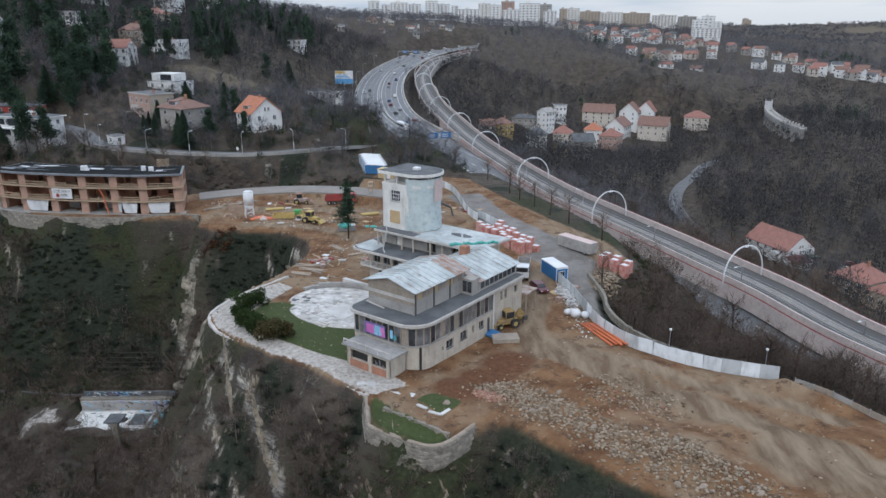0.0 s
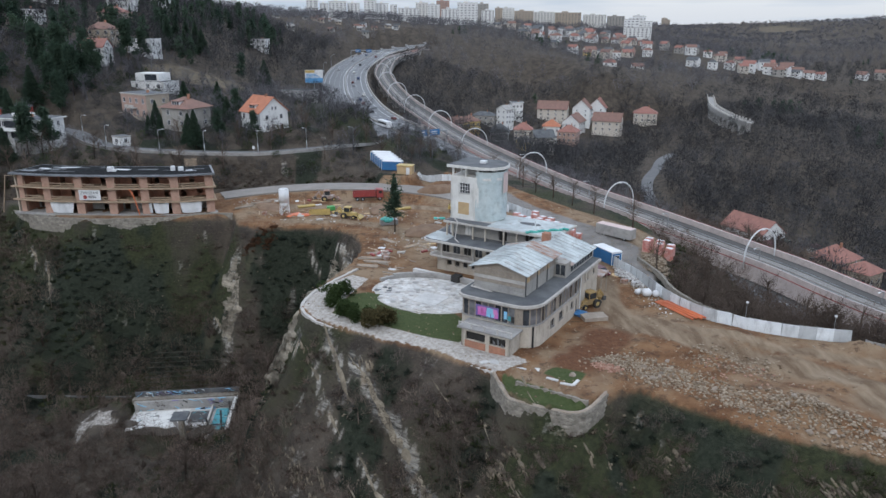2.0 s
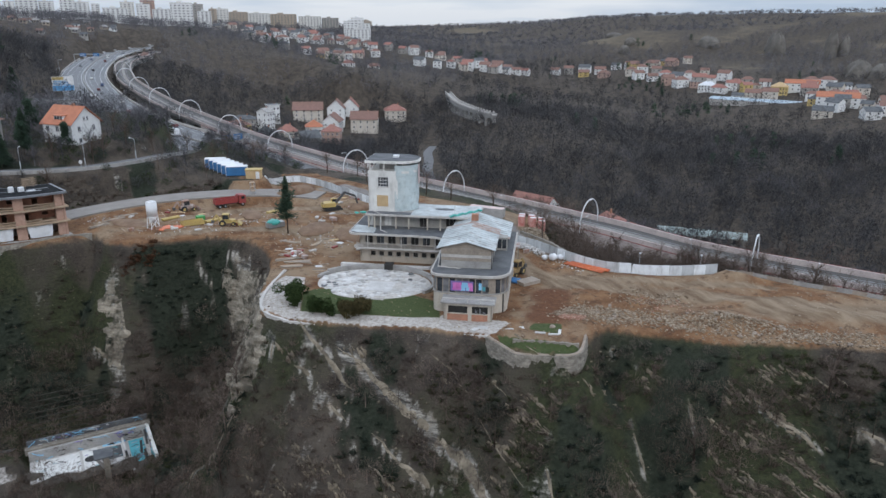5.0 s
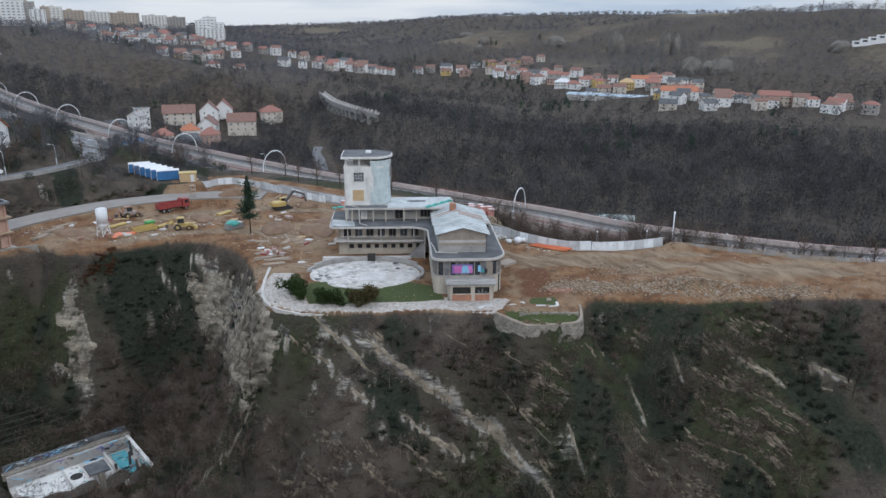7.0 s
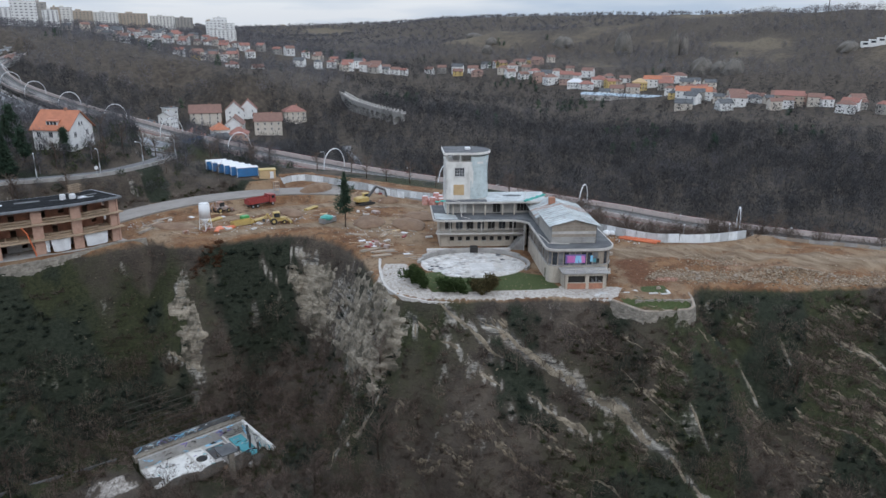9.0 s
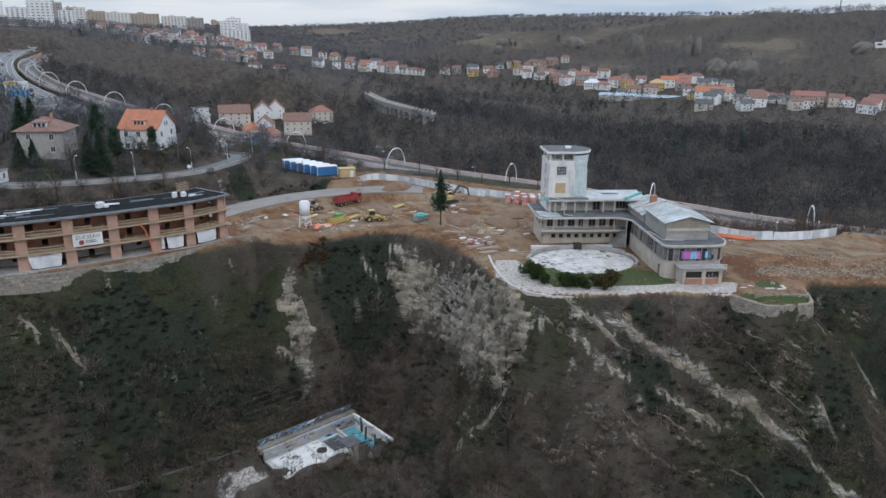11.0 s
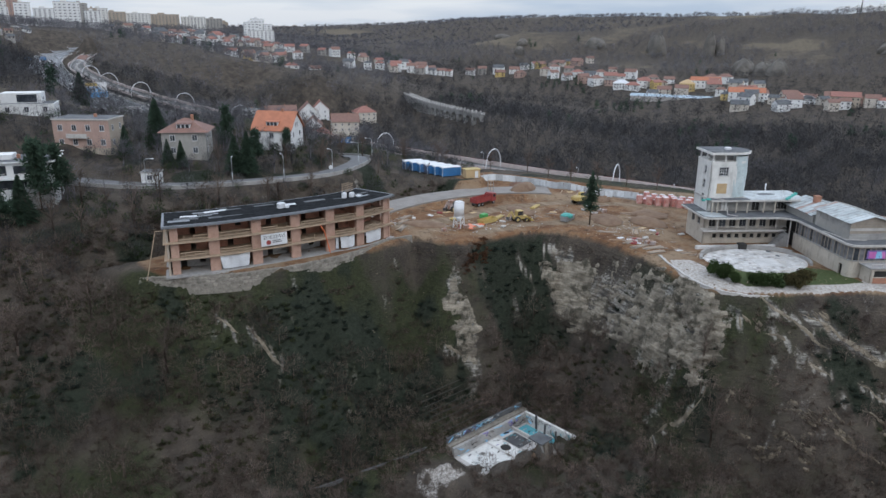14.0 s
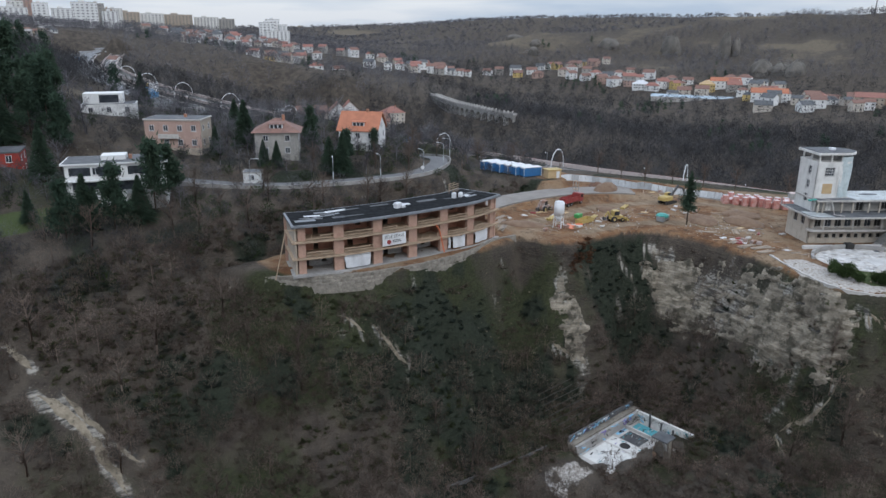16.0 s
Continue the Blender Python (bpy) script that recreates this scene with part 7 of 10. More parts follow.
M["earth_heap"] = stuff("heaped_brown_earth", (0.15, 0.088, 0.052), (0.21, 0.135, 0.085), big=0.5, fine=2.5, dirty=0.3, bump=0.2)
M["leaf_soil"] = stuff("dark_leaf_soil", (0.055, 0.046, 0.037), (0.10, 0.084, 0.066), big=0.9, fine=3, dirty=0.4, bump=0.25)
M["earth_red"] = stuff("freshly_cut_reddish_earth", (0.16, 0.078, 0.045), (0.11, 0.056, 0.035), big=0.5, fine=2.5, dirty=0.3, bump=0.2)
for k, (x, y, rx, ry, h, mat) in enumerate(((2.5, 166, 3.0, 2.2, 1.6, "earth_heap"), (-8, 186, 6, 3.2, 2.6, "earth_heap"), (-4, 192, 4, 3, 2.4, "earth_red"), (-14, 152, 6, 4, 1.2, "earth_heap"), (-8, 144, 6, 4, 1.6, "earth_heap"), (-24, 172, 5, 2.5, 0.8, "earth_heap"),
                                           (-1.2, 148, 5, 4, 1.2, "earth_heap"), (-52, 178, 6, 3, 0.7, "earth_heap"))):
    heap("earth_mound", x, y, rx, ry, h, mat, "heap of brown site earth with ruts", "mound", 17 * k, 18, k)
# Wrapped brick pallets.
random.seed(53)
rows = [(10.0, 152.8), (11.4, 151.2), (12.9, 149.6), (14.2, 147.9), (15.4, 146.2), (16.6, 144.4), (17.6, 142.6), (11.2, 154.2), (12.8, 152.6), (14.4, 150.8), (15.9, 149.0), (17.2, 147.2), (18.4, 145.4), (19.4, 143.4), (33.0, 131.0), (34.6, 129.6), (34.0, 133.0), (35.8, 131.6), (31.2, 133.2), (32.4, 134.8), (9.0, 155.0), (8.4, 157.6), (9.8, 156.6), (10.2, 159.0), (11.6, 157.4), (12.4, 155.6), (13.9, 154.0), (15.4, 152.2), (13.2, 158.6), (14.0, 146.0), (15.2, 144.0), (16.0, 142.0), (13.0, 148.0)]
for k, (x, y) in enumerate(rows):
    p = thing("brick_pallet", pose(x, y, G0(x, y), 0, 0, -45 + random.uniform(-6, 6)), "pallet of hollow bricks wrapped in red-and-white foil", "pallet", "wrapped brick pallets")
    part("pallet", Geo().box(-0.78, -0.66, 0, 0.78, 0.66, 0.14), M["timber"], p)
    h = random.choice((1.4, 2.5, 2.5, 2.6))
    part("wrap", Geo().cbox(-0.76, -0.64, 0.14, 0.76, 0.64, h, 0.08), M["shrink"], p)
    part("top_sheet", Geo().box(-0.62, -0.5, h + 0.005, 0.62, 0.5, h + 0.02), M["film"], p)
trailer = thing("trailer", pose(28.2, 144.2, G0(28.2, 144.2), 0, 0, -52), "long grey trailer box with a pale roof", "trailer")
part("box", Geo().cbox(-4.5, -1.2, 0.5, 4.5, 1.2, 2.7, 0.08), M["concrete"], trailer)
part("roof", Geo().box(-4.4, -1.1, 2.71, 4.4, 1.1, 2.76), M["sheet_pink"], trailer)
for x in (-3.2, -2.2, 3.0):
    for s in (-1, 1):
        wheel(trailer, x, s * 1.0, 0.45, 0.3)
for k in range(6):
    pp = tagged(part("pipe", Geo().tube([(0, 0, 0), (8.5, 0, 0)], 0.17, 10), M["orange_plastic"], None, "", True), "long orange plastic pipe lying by the hoarding", "pipe", "orange pipes")
    x, y = 21.8 + 0.5 * k, 104.4 + 0.2 * (k % 3)
    pp.matrix_basis = pose(x, y, G0(x, y) + 0.22, 0, 0, -67 + (k % 3 - 1) * 2)
random.seed(57)
for x, y, r in ((21.4, 107.6, 0.9), (22.9, 107.2, 0.7), (20.4, 109.2, 0.6)):
    b = tagged(part("bulk_bag", Geo().ball(0, 0, r * 0.8, r, 9, 6, 0.85, 0.1), M["film"], None, "", True), "bulging white bulk bag beside the hoarding", "bag", "bulk bags")
    b.matrix_basis = pose(x, y, G0(x, y), 0, 0, 30 * x)
tarp_b = tagged(part("tarpaulin", Geo().ball(0, 0, 0.3, 1.2, 10, 5, 0.4, 0.2), M["blue_paint"]), "crumpled blue tarpaulin on a pile by the wall", "tarpaulin")
tarp_b.matrix_basis = pose(7.6, 101.0, G0(7.6, 101), 0, 0, 10)
tagged(part("sand_box", Geo().box(-2, -1.2, 0, 2, 1.2, 0.6).move(pose(9.4, 99.4, G0(9.4, 99.4), 0, 0, 5)), M["timber_grey"]), "low timber box of sand beside the wall", "box")
tb = tagged(part("green_bin", Geo().cbox(-1, -0.7, 0, 1, 0.7, 1.0, 0.08).move(pose(-36.2, 173.5, G0(-36.2, 173.5), 0, 0, 10)), M["green_paint"]), "bright green bin on the mud", "bin")
for x, y in ((-33.5, 170.5), (-42.5, 176.5), (-18, 172)):
    for j in (0, 0.64):
        o = tagged(part("pipe", Geo().tube([(-2.2, j, 0.3), (2.2, j, 0.3)], 0.3, 8), M["yellow_paint"]), "short yellow pipe lying on the site mud", "pipe", "yellow pipes")
        o.matrix_basis = pose(x, y, G0(x, y), 0, 0, 20)
for x, y, a in ((-20.0, 187.5, 0),):
    s = thing("stair_tower", pose(x, y, G0(x, y)), "narrow pale scaffold frame standing by the ramp", "scaffold")
    for i in (0, 1.1):
        for j in (0, 1.1):
            part("pole", Geo().box(i, j, 0, i + 0.1, j + 0.1, 3.6), M["steel"], s)
    for z in (1.2, 2.4, 3.5):
        part("deck", Geo().box(-0.05, -0.05, z, 1.25, 1.25, z + 0.08), M["timber"], s)
# Plank stacks and debris.
def plank_stack(x, y, a, n, long, label="stack of grey weathered planks on the ground"):
    st = thing("plank_stack", pose(x, y, G0(x, y), 0, 0, a), label, "planks")
    for k in range(n):
        part("plank", Geo().box(-long / 2, 0, 0, long / 2, 0.24, 0.07).move(pose(random.uniform(-0.4, 0.4), (k % 5) * 0.27 - 0.6, 0.08 * (k // 5), 0, 0, random.uniform(-7, 7))), M[random.choice(["timber_grey", "timber", "timber_grey"])], st)


random.seed(59)
for x, y, a, n, l in ((-26.2, 133.5, -8, 14, 5), (-25.2, 131, -14, 14, 5), (-24.8, 137, 0, 10, 4.5), (-27, 129, -20, 10, 4), (-55, 183, 20, 12, 5), (-52, 186, 5, 8, 5), (-58.5, 178.6, 30, 10, 5), (-17.5, 141, 40, 8, 4), (-57, 190, 12, 8, 6), (-22.5, 145.5, -50, 7, 4.5)):
    plank_stack(x, y, a, n, l)
# Rubble strewn over the site: larger blocks first, then one spread of small stones.
rng = np.random.default_rng(7)


def unit_rock(seed):
    r = np.random.default_rng(seed)
    v = np.array([(x, y, z) for x in (-1, 1) for y in (-1, 1) for z in (-1, 1)], float) * r.uniform(0.45, 1.0, (8, 3))
    f = np.array([(0, 1, 3), (0, 3, 2), (4, 6, 7), (4, 7, 5), (0, 4, 5), (0, 5, 1), (2, 3, 7), (2, 7, 6), (0, 2, 6), (0, 6, 4), (1, 5, 7), (1, 7, 3)])
    return v, f


ROCKS = [unit_rock(k) for k in range(10)]


def spread(name, xy, size, material, label, category, sink=0.2, kind="stuff", flat=0.7, z=None, bed=None):
    """Many small blocks in one mesh, each turned and sized by chance, lying on the ground; or long ones along the heading of a bed."""
    z = land(xy[:, 0], xy[:, 1]) if z is None else z
    V, F, T, n = [], [], [], 0
    for i in range(len(xy)):
        v, f = ROCKS[i % 10]
        a = rng.uniform(0, math.tau) if bed is None else bed + rng.normal(0, 0.13)
        c, s = math.cos(a), math.sin(a)
        q = v * size[i] * np.array([1 if bed is None else rng.uniform(1.4, 4.0), rng.uniform(0.5, 1), flat * rng.uniform(0.5, 1)])
        q = np.column_stack([q[:, 0] * c - q[:, 1] * s + xy[i, 0], q[:, 0] * s + q[:, 1] * c + xy[i, 1], q[:, 2] + z[i] + size[i] * (0.35 - sink)])
        V.append(q), F.append(f + n), T.append(np.full(8, rng.uniform()))
        n += 8
    V = np.vstack(V)
    if bed is not None:
        V[:, 2] += land(V[:, 0], V[:, 1]) - np.repeat(z, 8)
    return tagged(new(name, fast_mesh(name, V, np.vstack(F), material, {"tone": np.concatenate(T)})), label, category, kind=kind)


def rock_mat(name, a, b):
    m, nt, bs = nodes_of(name)
    col = mix_node(nt, attr_node(nt, "tone"), a, b)
    g = noise_node(nt, place_node(nt), 3.0, 5.0, 0.7)
    col = mix_node(nt, 0.4, col, ramp_node(nt, g, 0.3, 0.7, (0.25, 0.25, 0.25), (0.75, 0.75, 0.75)), "OVERLAY")
    nt.links.new(col, bs.inputs["Base Color"])
    bs.inputs["Roughness"].default_value = 0.95
    return m


M["scatter"] = rock_mat("limestone_chips", (0.115, 0.074, 0.043), (0.36, 0.292, 0.215))
M["scatter_slope"] = rock_mat("weathered_slope_stones", (0.072, 0.058, 0.042), (0.225, 0.182, 0.128))
M["scatter_brick"] = rock_mat("brick_chips", (0.24, 0.105, 0.068), (0.42, 0.27, 0.2))
M["scatter_white"] = rock_mat("pale_litter", (0.3, 0.28, 0.26), (0.62, 0.61, 0.6))


def blobs(centres, n):
    out = []
    for cx, cy, rx, ry, a, w in centres:
        k = int(n * w)
        r, t = np.sqrt(rng.uniform(0, 1, k)) * rng.uniform(0.6, 1.15, k), rng.uniform(0, math.tau, k)
        x, y = r * np.cos(t) * rx, r * np.sin(t) * ry
        c, s = math.cos(radians(a)), math.sin(radians(a))
        out.append(np.column_stack([cx + x * c - y * s, cy + x * s + y * c]))
    return np.vstack(out)


def in_site(p, margin=1.0):
    d, _ = line_distance(p[:, 0], p[:, 1], PLATEAU, True)
    return p[inside(p[:, 0], p[:, 1], PLATEAU) & (d > margin)]


HEAPS = [(13, 79, 8, 4, -35, 0.30), (22, 70, 10, 4.5, -38, 0.30), (30, 62, 9, 4, -38, 0.25), (31, 113, 3, 6, 10, 0.22), (8, 84, 5, 3, 0, 0.12), (38, 54, 9, 4, -38, 0.2), (24, 82, 7, 5, -30, 0.12), (22, 112, 1.5, 4, 0, 0.07)]
pts = in_site(blobs(HEAPS, 3600), 0.3)
spread("rubble", pts, rng.uniform(0.05, 0.25, len(pts)), M["scatter"], "grey-brown demolition rubble strewn over the field", "rubble")
pts = in_site(blobs([(5.8, 81.6, 2.4, 1.3, -35, 0.55), (24, 78, 8, 4, -30, 0.12)], 420))
spread("brick_rubble", pts, rng.uniform(0.1, 0.28, len(pts)), M["scatter_brick"], "broken red brick scattered on the earth", "rubble")
pts = in_site(np.column_stack([rng.uniform(-62, 60, 5200), rng.uniform(45, 200, 5200)]), 0.5)
spread("site_stones", pts, rng.uniform(0.05, 0.2, len(pts)), M["scatter"], "small stones and clods on the site earth", "stones")
pts = in_site(blobs([(-30, 168, 20, 8, 0, 0.5), (-14, 146, 12, 12, 0, 0.5), (22, 106, 2, 10, 0, 0.25), (-56, 185, 6, 8, 0, 0.25)], 260))
spread("site_litter", pts, rng.uniform(0.06, 0.24, len(pts)), M["scatter_white"], "pale building scraps and litter on the mud", "litter")
pts = blobs([(30.2, 125.5, 2.6, 6.2, -12, 1.0)], 420)
spread("debris_heap", pts, rng.uniform(0.14, 0.42, len(pts)), M["scatter"], "heap of broken masonry outside the hoarding", "rubble", z=land(pts[:, 0], pts[:, 1]) + 1.3 * np.clip(1 - np.hypot((pts[:, 0] - 30.2) / 3.2, (pts[:, 1] - 125.5) / 7.0), 0, 1))
pts = blobs([(21.6, 117.2, 1.4, 6.4, 6, 1.0)], 320)
spread("debris_heap", pts, rng.uniform(0.12, 0.4, len(pts)), M["scatter_white"], "pale heap of broken concrete inside the hoarding", "rubble", z=land(pts[:, 0], pts[:, 1]) + 0.9 * np.clip(1 - np.hypot((pts[:, 0] - 21.6) / 1.8, (pts[:, 1] - 117.2) / 7.0), 0, 1))
# big single boulders on the field
random.seed(61)
boulder = [Geo().ball(0, 0, 0, 1.0, 8, 5, 0.8, 0.22).mesh("boulder", M["rubble"]) for _ in range(4)]
for k in range(36):
    cx, cy, rx, ry, a, _ = HEAPS[k % 4 if k % 4 < 3 else 5]
    x, y = cx + random.gauss(0, rx * 0.45), cy + random.gauss(0, ry * 0.45)
    if not len(in_site(np.array([[x, y]]), 0.6)):
        continue
    o = tagged(new("boulder", boulder[k % 4]), "angular limestone block among the rubble", "boulder", "rubble blocks")
    s = random.uniform(0.2, 0.5)
    o.matrix_basis = Matrix.LocRotScale((x, y, ground_z(x, y) + 0.15 * s), Euler((random.uniform(-0.4, 0.4), random.uniform(-0.4, 0.4), random.uniform(0, 6))), (s, s * random.uniform(0.6, 1), s * random.uniform(0.6, 0.9)))
# Ramp of pale gravel with a dark plinth, track through the site.
sr = ROADS["site"][0]
ribbon("site_ramp", sr[: int(len(sr) * 0.42)], 4.2, 4.0, 0.02, M["gravel"], "smooth grey gravel ramp curving behind the site", "road", 0.4)

# planks, beams and scraps strewn over the site
random.seed(63)
plank = {n: Geo().cbox(-w / 2, -d / 2, 0, w / 2, d / 2, h, 0.02).mesh("plank", M[m]) for n, w, d, h, m in (("long", 3.6, 0.24, 0.08, "timber"), ("short", 1.8, 0.22, 0.08, "timber_grey"), ("beam", 2.6, 0.2, 0.2, "timber_grey"), ("sheet", 1.9, 1.1, 0.06, "plywood"), ("foil", 1.5, 0.9, 0.08, "film"), ("panel", 1.6, 0.8, 0.3, "concrete_pale"), ("crate", 1.2, 0.9, 0.7, "tin_rust"), ("red", 1.4, 0.5, 0.35, "red_paint"))}
SAY = {"long": "raw timber plank on the site mud", "short": "weathered short plank on the mud", "beam": "grey timber beam lying on the site", "sheet": "plywood sheet lying on the mud", "foil": "scrap of white foil on the mud", "panel": "broken pale concrete block on the site", "crate": "rusty crate standing on the site", "red": "small red steel scrap on the site"}
for cx, cy, rx, ry, n in ((-24, 136, 3.5, 6, 26), (-12, 140, 6, 5, 16), (-34, 167, 12, 4, 22), (-50, 172, 6, 4, 10), (-8, 158, 7, 6, 18), (-44, 184, 8, 4, 12), (22, 116, 2, 7, 16), (-22, 124, 2, 5, 12), (4, 176, 6, 5, 10)):
    for k in range(n):
        x, y = random.gauss(cx, rx * 0.55), random.gauss(cy, ry * 0.55)
        if not len(in_site(np.array([[x, y]]), 0.8)):
            continue
        kind_ = random.choice(("long", "long", "short", "short", "beam", "sheet", "foil", "panel", "crate", "red"))
        o = tagged(new({"long": "plank", "short": "plank", "beam": "timber_beam", "sheet": "plywood_sheet", "foil": "foil_scrap", "panel": "concrete_block", "crate": "crate", "red": "steel_scrap"}[kind_], plank[kind_]), SAY[kind_], "debris", "site debris")
        o.matrix_basis = pose(x, y, ground_z(x, y) + 0.02, random.uniform(-4, 4), random.uniform(-4, 4), random.gauss(-35, 40))
# ---- highway, tram viaduct, street furniture ----
def strip(owner, line, off, w, h, lift, material, name, gap=0, every=1, label=""):
    """A wall, rail or painted line that follows a road at a sideways offset; with gap, a row of short lengths."""
    q = offset_line(line, off, lift)
    g = Geo()
    d = np.gradient(q[:, :2], axis=0)
    n = np.stack([d[:, 1], -d[:, 0]], 1) / np.linalg.norm(d, axis=1)[:, None]
    for i in range(0, len(q) - every, every + gap):
        a, b = q[i], q[i + every]
        na, nb = n[i] * w / 2, n[i + every] * w / 2
        vs = [(a[0] - na[0], a[1] - na[1], a[2]), (a[0] + na[0], a[1] + na[1], a[2]), (b[0] + nb[0], b[1] + nb[1], b[2]), (b[0] - nb[0], b[1] - nb[1], b[2])]
        vs += [(x, y, z + h) for x, y, z in vs]
        g.add(vs, [(0, 1, 2, 3), (7, 6, 5, 4), (0, 4, 5, 1), (1, 5, 6, 2), (2, 6, 7, 3), (3, 7, 4, 0)])
    return part(name, g, material, owner, label)


viaduct_deck = bpy.data.objects["viaduct_deck"]
highway = bpy.data.objects["highway"]
strip(viaduct_deck, dk, 5.4, 0.4, 1.5, 0.0, M["concrete_pink"], "parapet", 0, 1, "pale pinkish parapet")
strip(viaduct_deck, dk, -5.4, 0.4, 1.4, 0.0, M["concrete_pink"], "parapet", 0, 1, "pale pinkish parapet")
low = dk[: int(len(dk) * 0.52)]
strip(viaduct_deck, low, 5.75, 0.14, 0.22, 1.3, M["red_paint"], "red_rail", 0, 1, "red rail along the parapet")
strip(viaduct_deck, low, -5.72, 0.14, 0.28, -0.2, M["red_paint"], "red_rail", 0, 1, "red line along the wall")
strip(viaduct_deck, low, -5.6, 0.5, 3.6, -3.7, M["concrete_pink"], "side_wall", 0, 1, "pale side wall below the deck")
strip(viaduct_deck, dk, 5.5, 0.5, 3.4, -3.5, M["concrete"], "side_wall")
for o in (-1.9, -0.45, 0.45, 1.9):
    strip(viaduct_deck, dk, o, 0.09, 0.12, 0.02, M["steel"], "rail")
strip(viaduct_deck, dk, 0, 2.2, 0.04, 0.005, M["gravel"], "track_bed")
wide = hw[hw[:, 1] > 300]
for o in (-6.9, -3.6, 3.6, 6.9, -10.4, 10.4):
    strip(highway, wide, o, 0.22, 0.02, 0.012, M["paint_white"], "lane_line", 2 if abs(o) < 10 and abs(o) > 1 else 0)
for o in (-13.6, 13.6, -1.2, 1.2):
    strip(highway, wide, o, 0.25, 0.02, 0.012, M["paint_white"], "edge_line")
strip(highway, wide, 0, 0.5, 0.8, 0, M["concrete"], "median_barrier", 0, 1, "grey concrete median barrier")
strip(highway, wide, -14.6, 0.3, 0.9, 0.1, M["concrete_pale"], "guard_wall")
strip(highway, wide, 14.6, 0.4, 1.0, 0.1, M["concrete_pale"], "guard_wall")
slim = hw[(hw[:, 1] < 300)]
for o in (-5.9, 5.9):
    strip(highway, slim, o, 0.2, 0.02, 0.012, M["paint_white"], "edge_line")
strip(highway, slim, 0, 0.2, 0.02, 0.012, M["paint_white"], "lane_line", 2)
strip(highway, slim[: int(len(slim) * 0.7)], -6.6, 0.15, 0.75, 0.1, M["steel"], "crash_barrier")
strip(highway, slim[: int(len(slim) * 0.55)], -7.6, 0.1, 1.7, -0.3, paint("dark_green_fence", (0.02, 0.05, 0.03)), "mesh_fence", 0, 1, "dark green mesh fence")
vr = ROADS["villa"][0]
strip(bpy.data.objects["villa_road"], vr, 3.4, 0.3, 1.1, -0.5, M["concrete"], "lane_wall", 0, 1, "low concrete wall on the valley side")


def road_place(line, y, off):
    """The place beside a road at a given y, and the road's direction there."""
    q = offset_line(line, off)
    o = np.argsort(q[:, 1])
    x, z = np.interp(y, q[o, 1], q[o, 0]), np.interp(y, q[o, 1], q[o, 2])
    x2 = np.interp(y + 2, q[o, 1], q[o, 0])
    return float(x), float(y), float(z), math.degrees(math.atan2(2, x2 - x))


def arch_lamp(y):
    """A slender white arch over the track with a lamp at its crown."""
    x0, y0, z0, a = road_place(dk, y, -6.2)
    o = thing("arch_lamp", pose(x0, y0, z0, 0, 0, a - 90), "slender white arched lamp mast over the tram viaduct", "lamp", "arch lamps")
    r = 5.6
    pts = [(0, 0, -1.5), (0, 0, 1.4)] + [(r - r * math.cos(math.pi * k / 16), 0, 1.4 + 6.2 * math.sin(math.pi * k / 16)) for k in range(1, 16)] + [(2 * r, 0, 1.4), (2 * r, 0, -1.0)]
    part("mast", Geo().tube(pts, 0.17, 6), M["white_metal"], o, "", True)
    part("lamp_head", Geo().cbox(r - 0.5, -0.25, 7.3, r + 0.5, 0.25, 7.5, 0.04), M["white_metal"], o)
    return o


for y in (104, 147, 190, 235, 286, 333, 380, 431, 483, 534, 580, 622):
    arch_lamp(y)


def street_lamp(x, y, z, a, h=8.0, label="tall grey street lamp with a bent arm", reach=1.8):
    o = thing("street_lamp", pose(x, y, z, 0, 0, a), label, "lamp", "street lamps")
    part("post", Geo().tube([(0, 0, -0.5), (0, 0, h * 0.5)], 0.12, 6).tube([(0, 0, h * 0.5), (0, 0, h - 0.6), (reach * 0.25, 0, h - 0.1), (reach, 0, h)], 0.09, 6), M["steel"], o, "", True)
    part("lamp_head", Geo().cbox(reach - 0.1, -0.15, h - 0.1, reach + 0.65, 0.15, h + 0.06, 0.04), M["white_metal"], o)
    return o


for y in (96, 122, 148, 174, 205, 240):
    x, yy, z, a = road_place(hw, y, 7.4)
    street_lamp(x, yy, z, a + 90, 7.5)
for y in (330, 375, 420, 470, 520, 575):
    x, yy, z, a = road_place(hw, y, -15.3)
    street_lamp(x, yy, z, a - 90, 10)
for x, y, a in ((-118, 238, -30), (-104, 217.5, -40), (-86.5, 209.0, 60), (-73.5, 207.4, 80), (-58.5, 208.5, 90), (-45, 216, 120), (-31, 229, 140)):
    o = street_lamp(x, y, ground_z(x, y), a, 7.0, "grey street lamp by the villa lane", 1.6)
for x, y in ((32.6, 94.6), (44.6, 90.0)):
    o = thing("globe_lamp", pose(x, y, ground_z(x, y)), "thin post lamp with a white globe", "lamp", "globe lamps")
    part("post", Geo().cyl(0, 0, -0.3, 4.4, 0.06, 0.05, 6), M["steel"], o)
    part("globe", Geo().ball(0, 0, 4.55, 0.22, 10, 6), M["white_metal"], o, "", True)
sgn = thing("road_sign", pose(-59.6, 207.6, ground_z(-59.6, 207.6), 0, 0, -30), "round white traffic sign on a post", "sign")
part("post", Geo().cyl(0, 0, -0.2, 2.6, 0.05, 0.05, 6), M["steel"], sgn)
part("disc", Geo().cyl(0, 0, -0.03, 0.03, 0.5, 0.5, 16).move(pose(0, -0.06, 2.5, 90, 0, 0)), M["white_metal"], sgn)
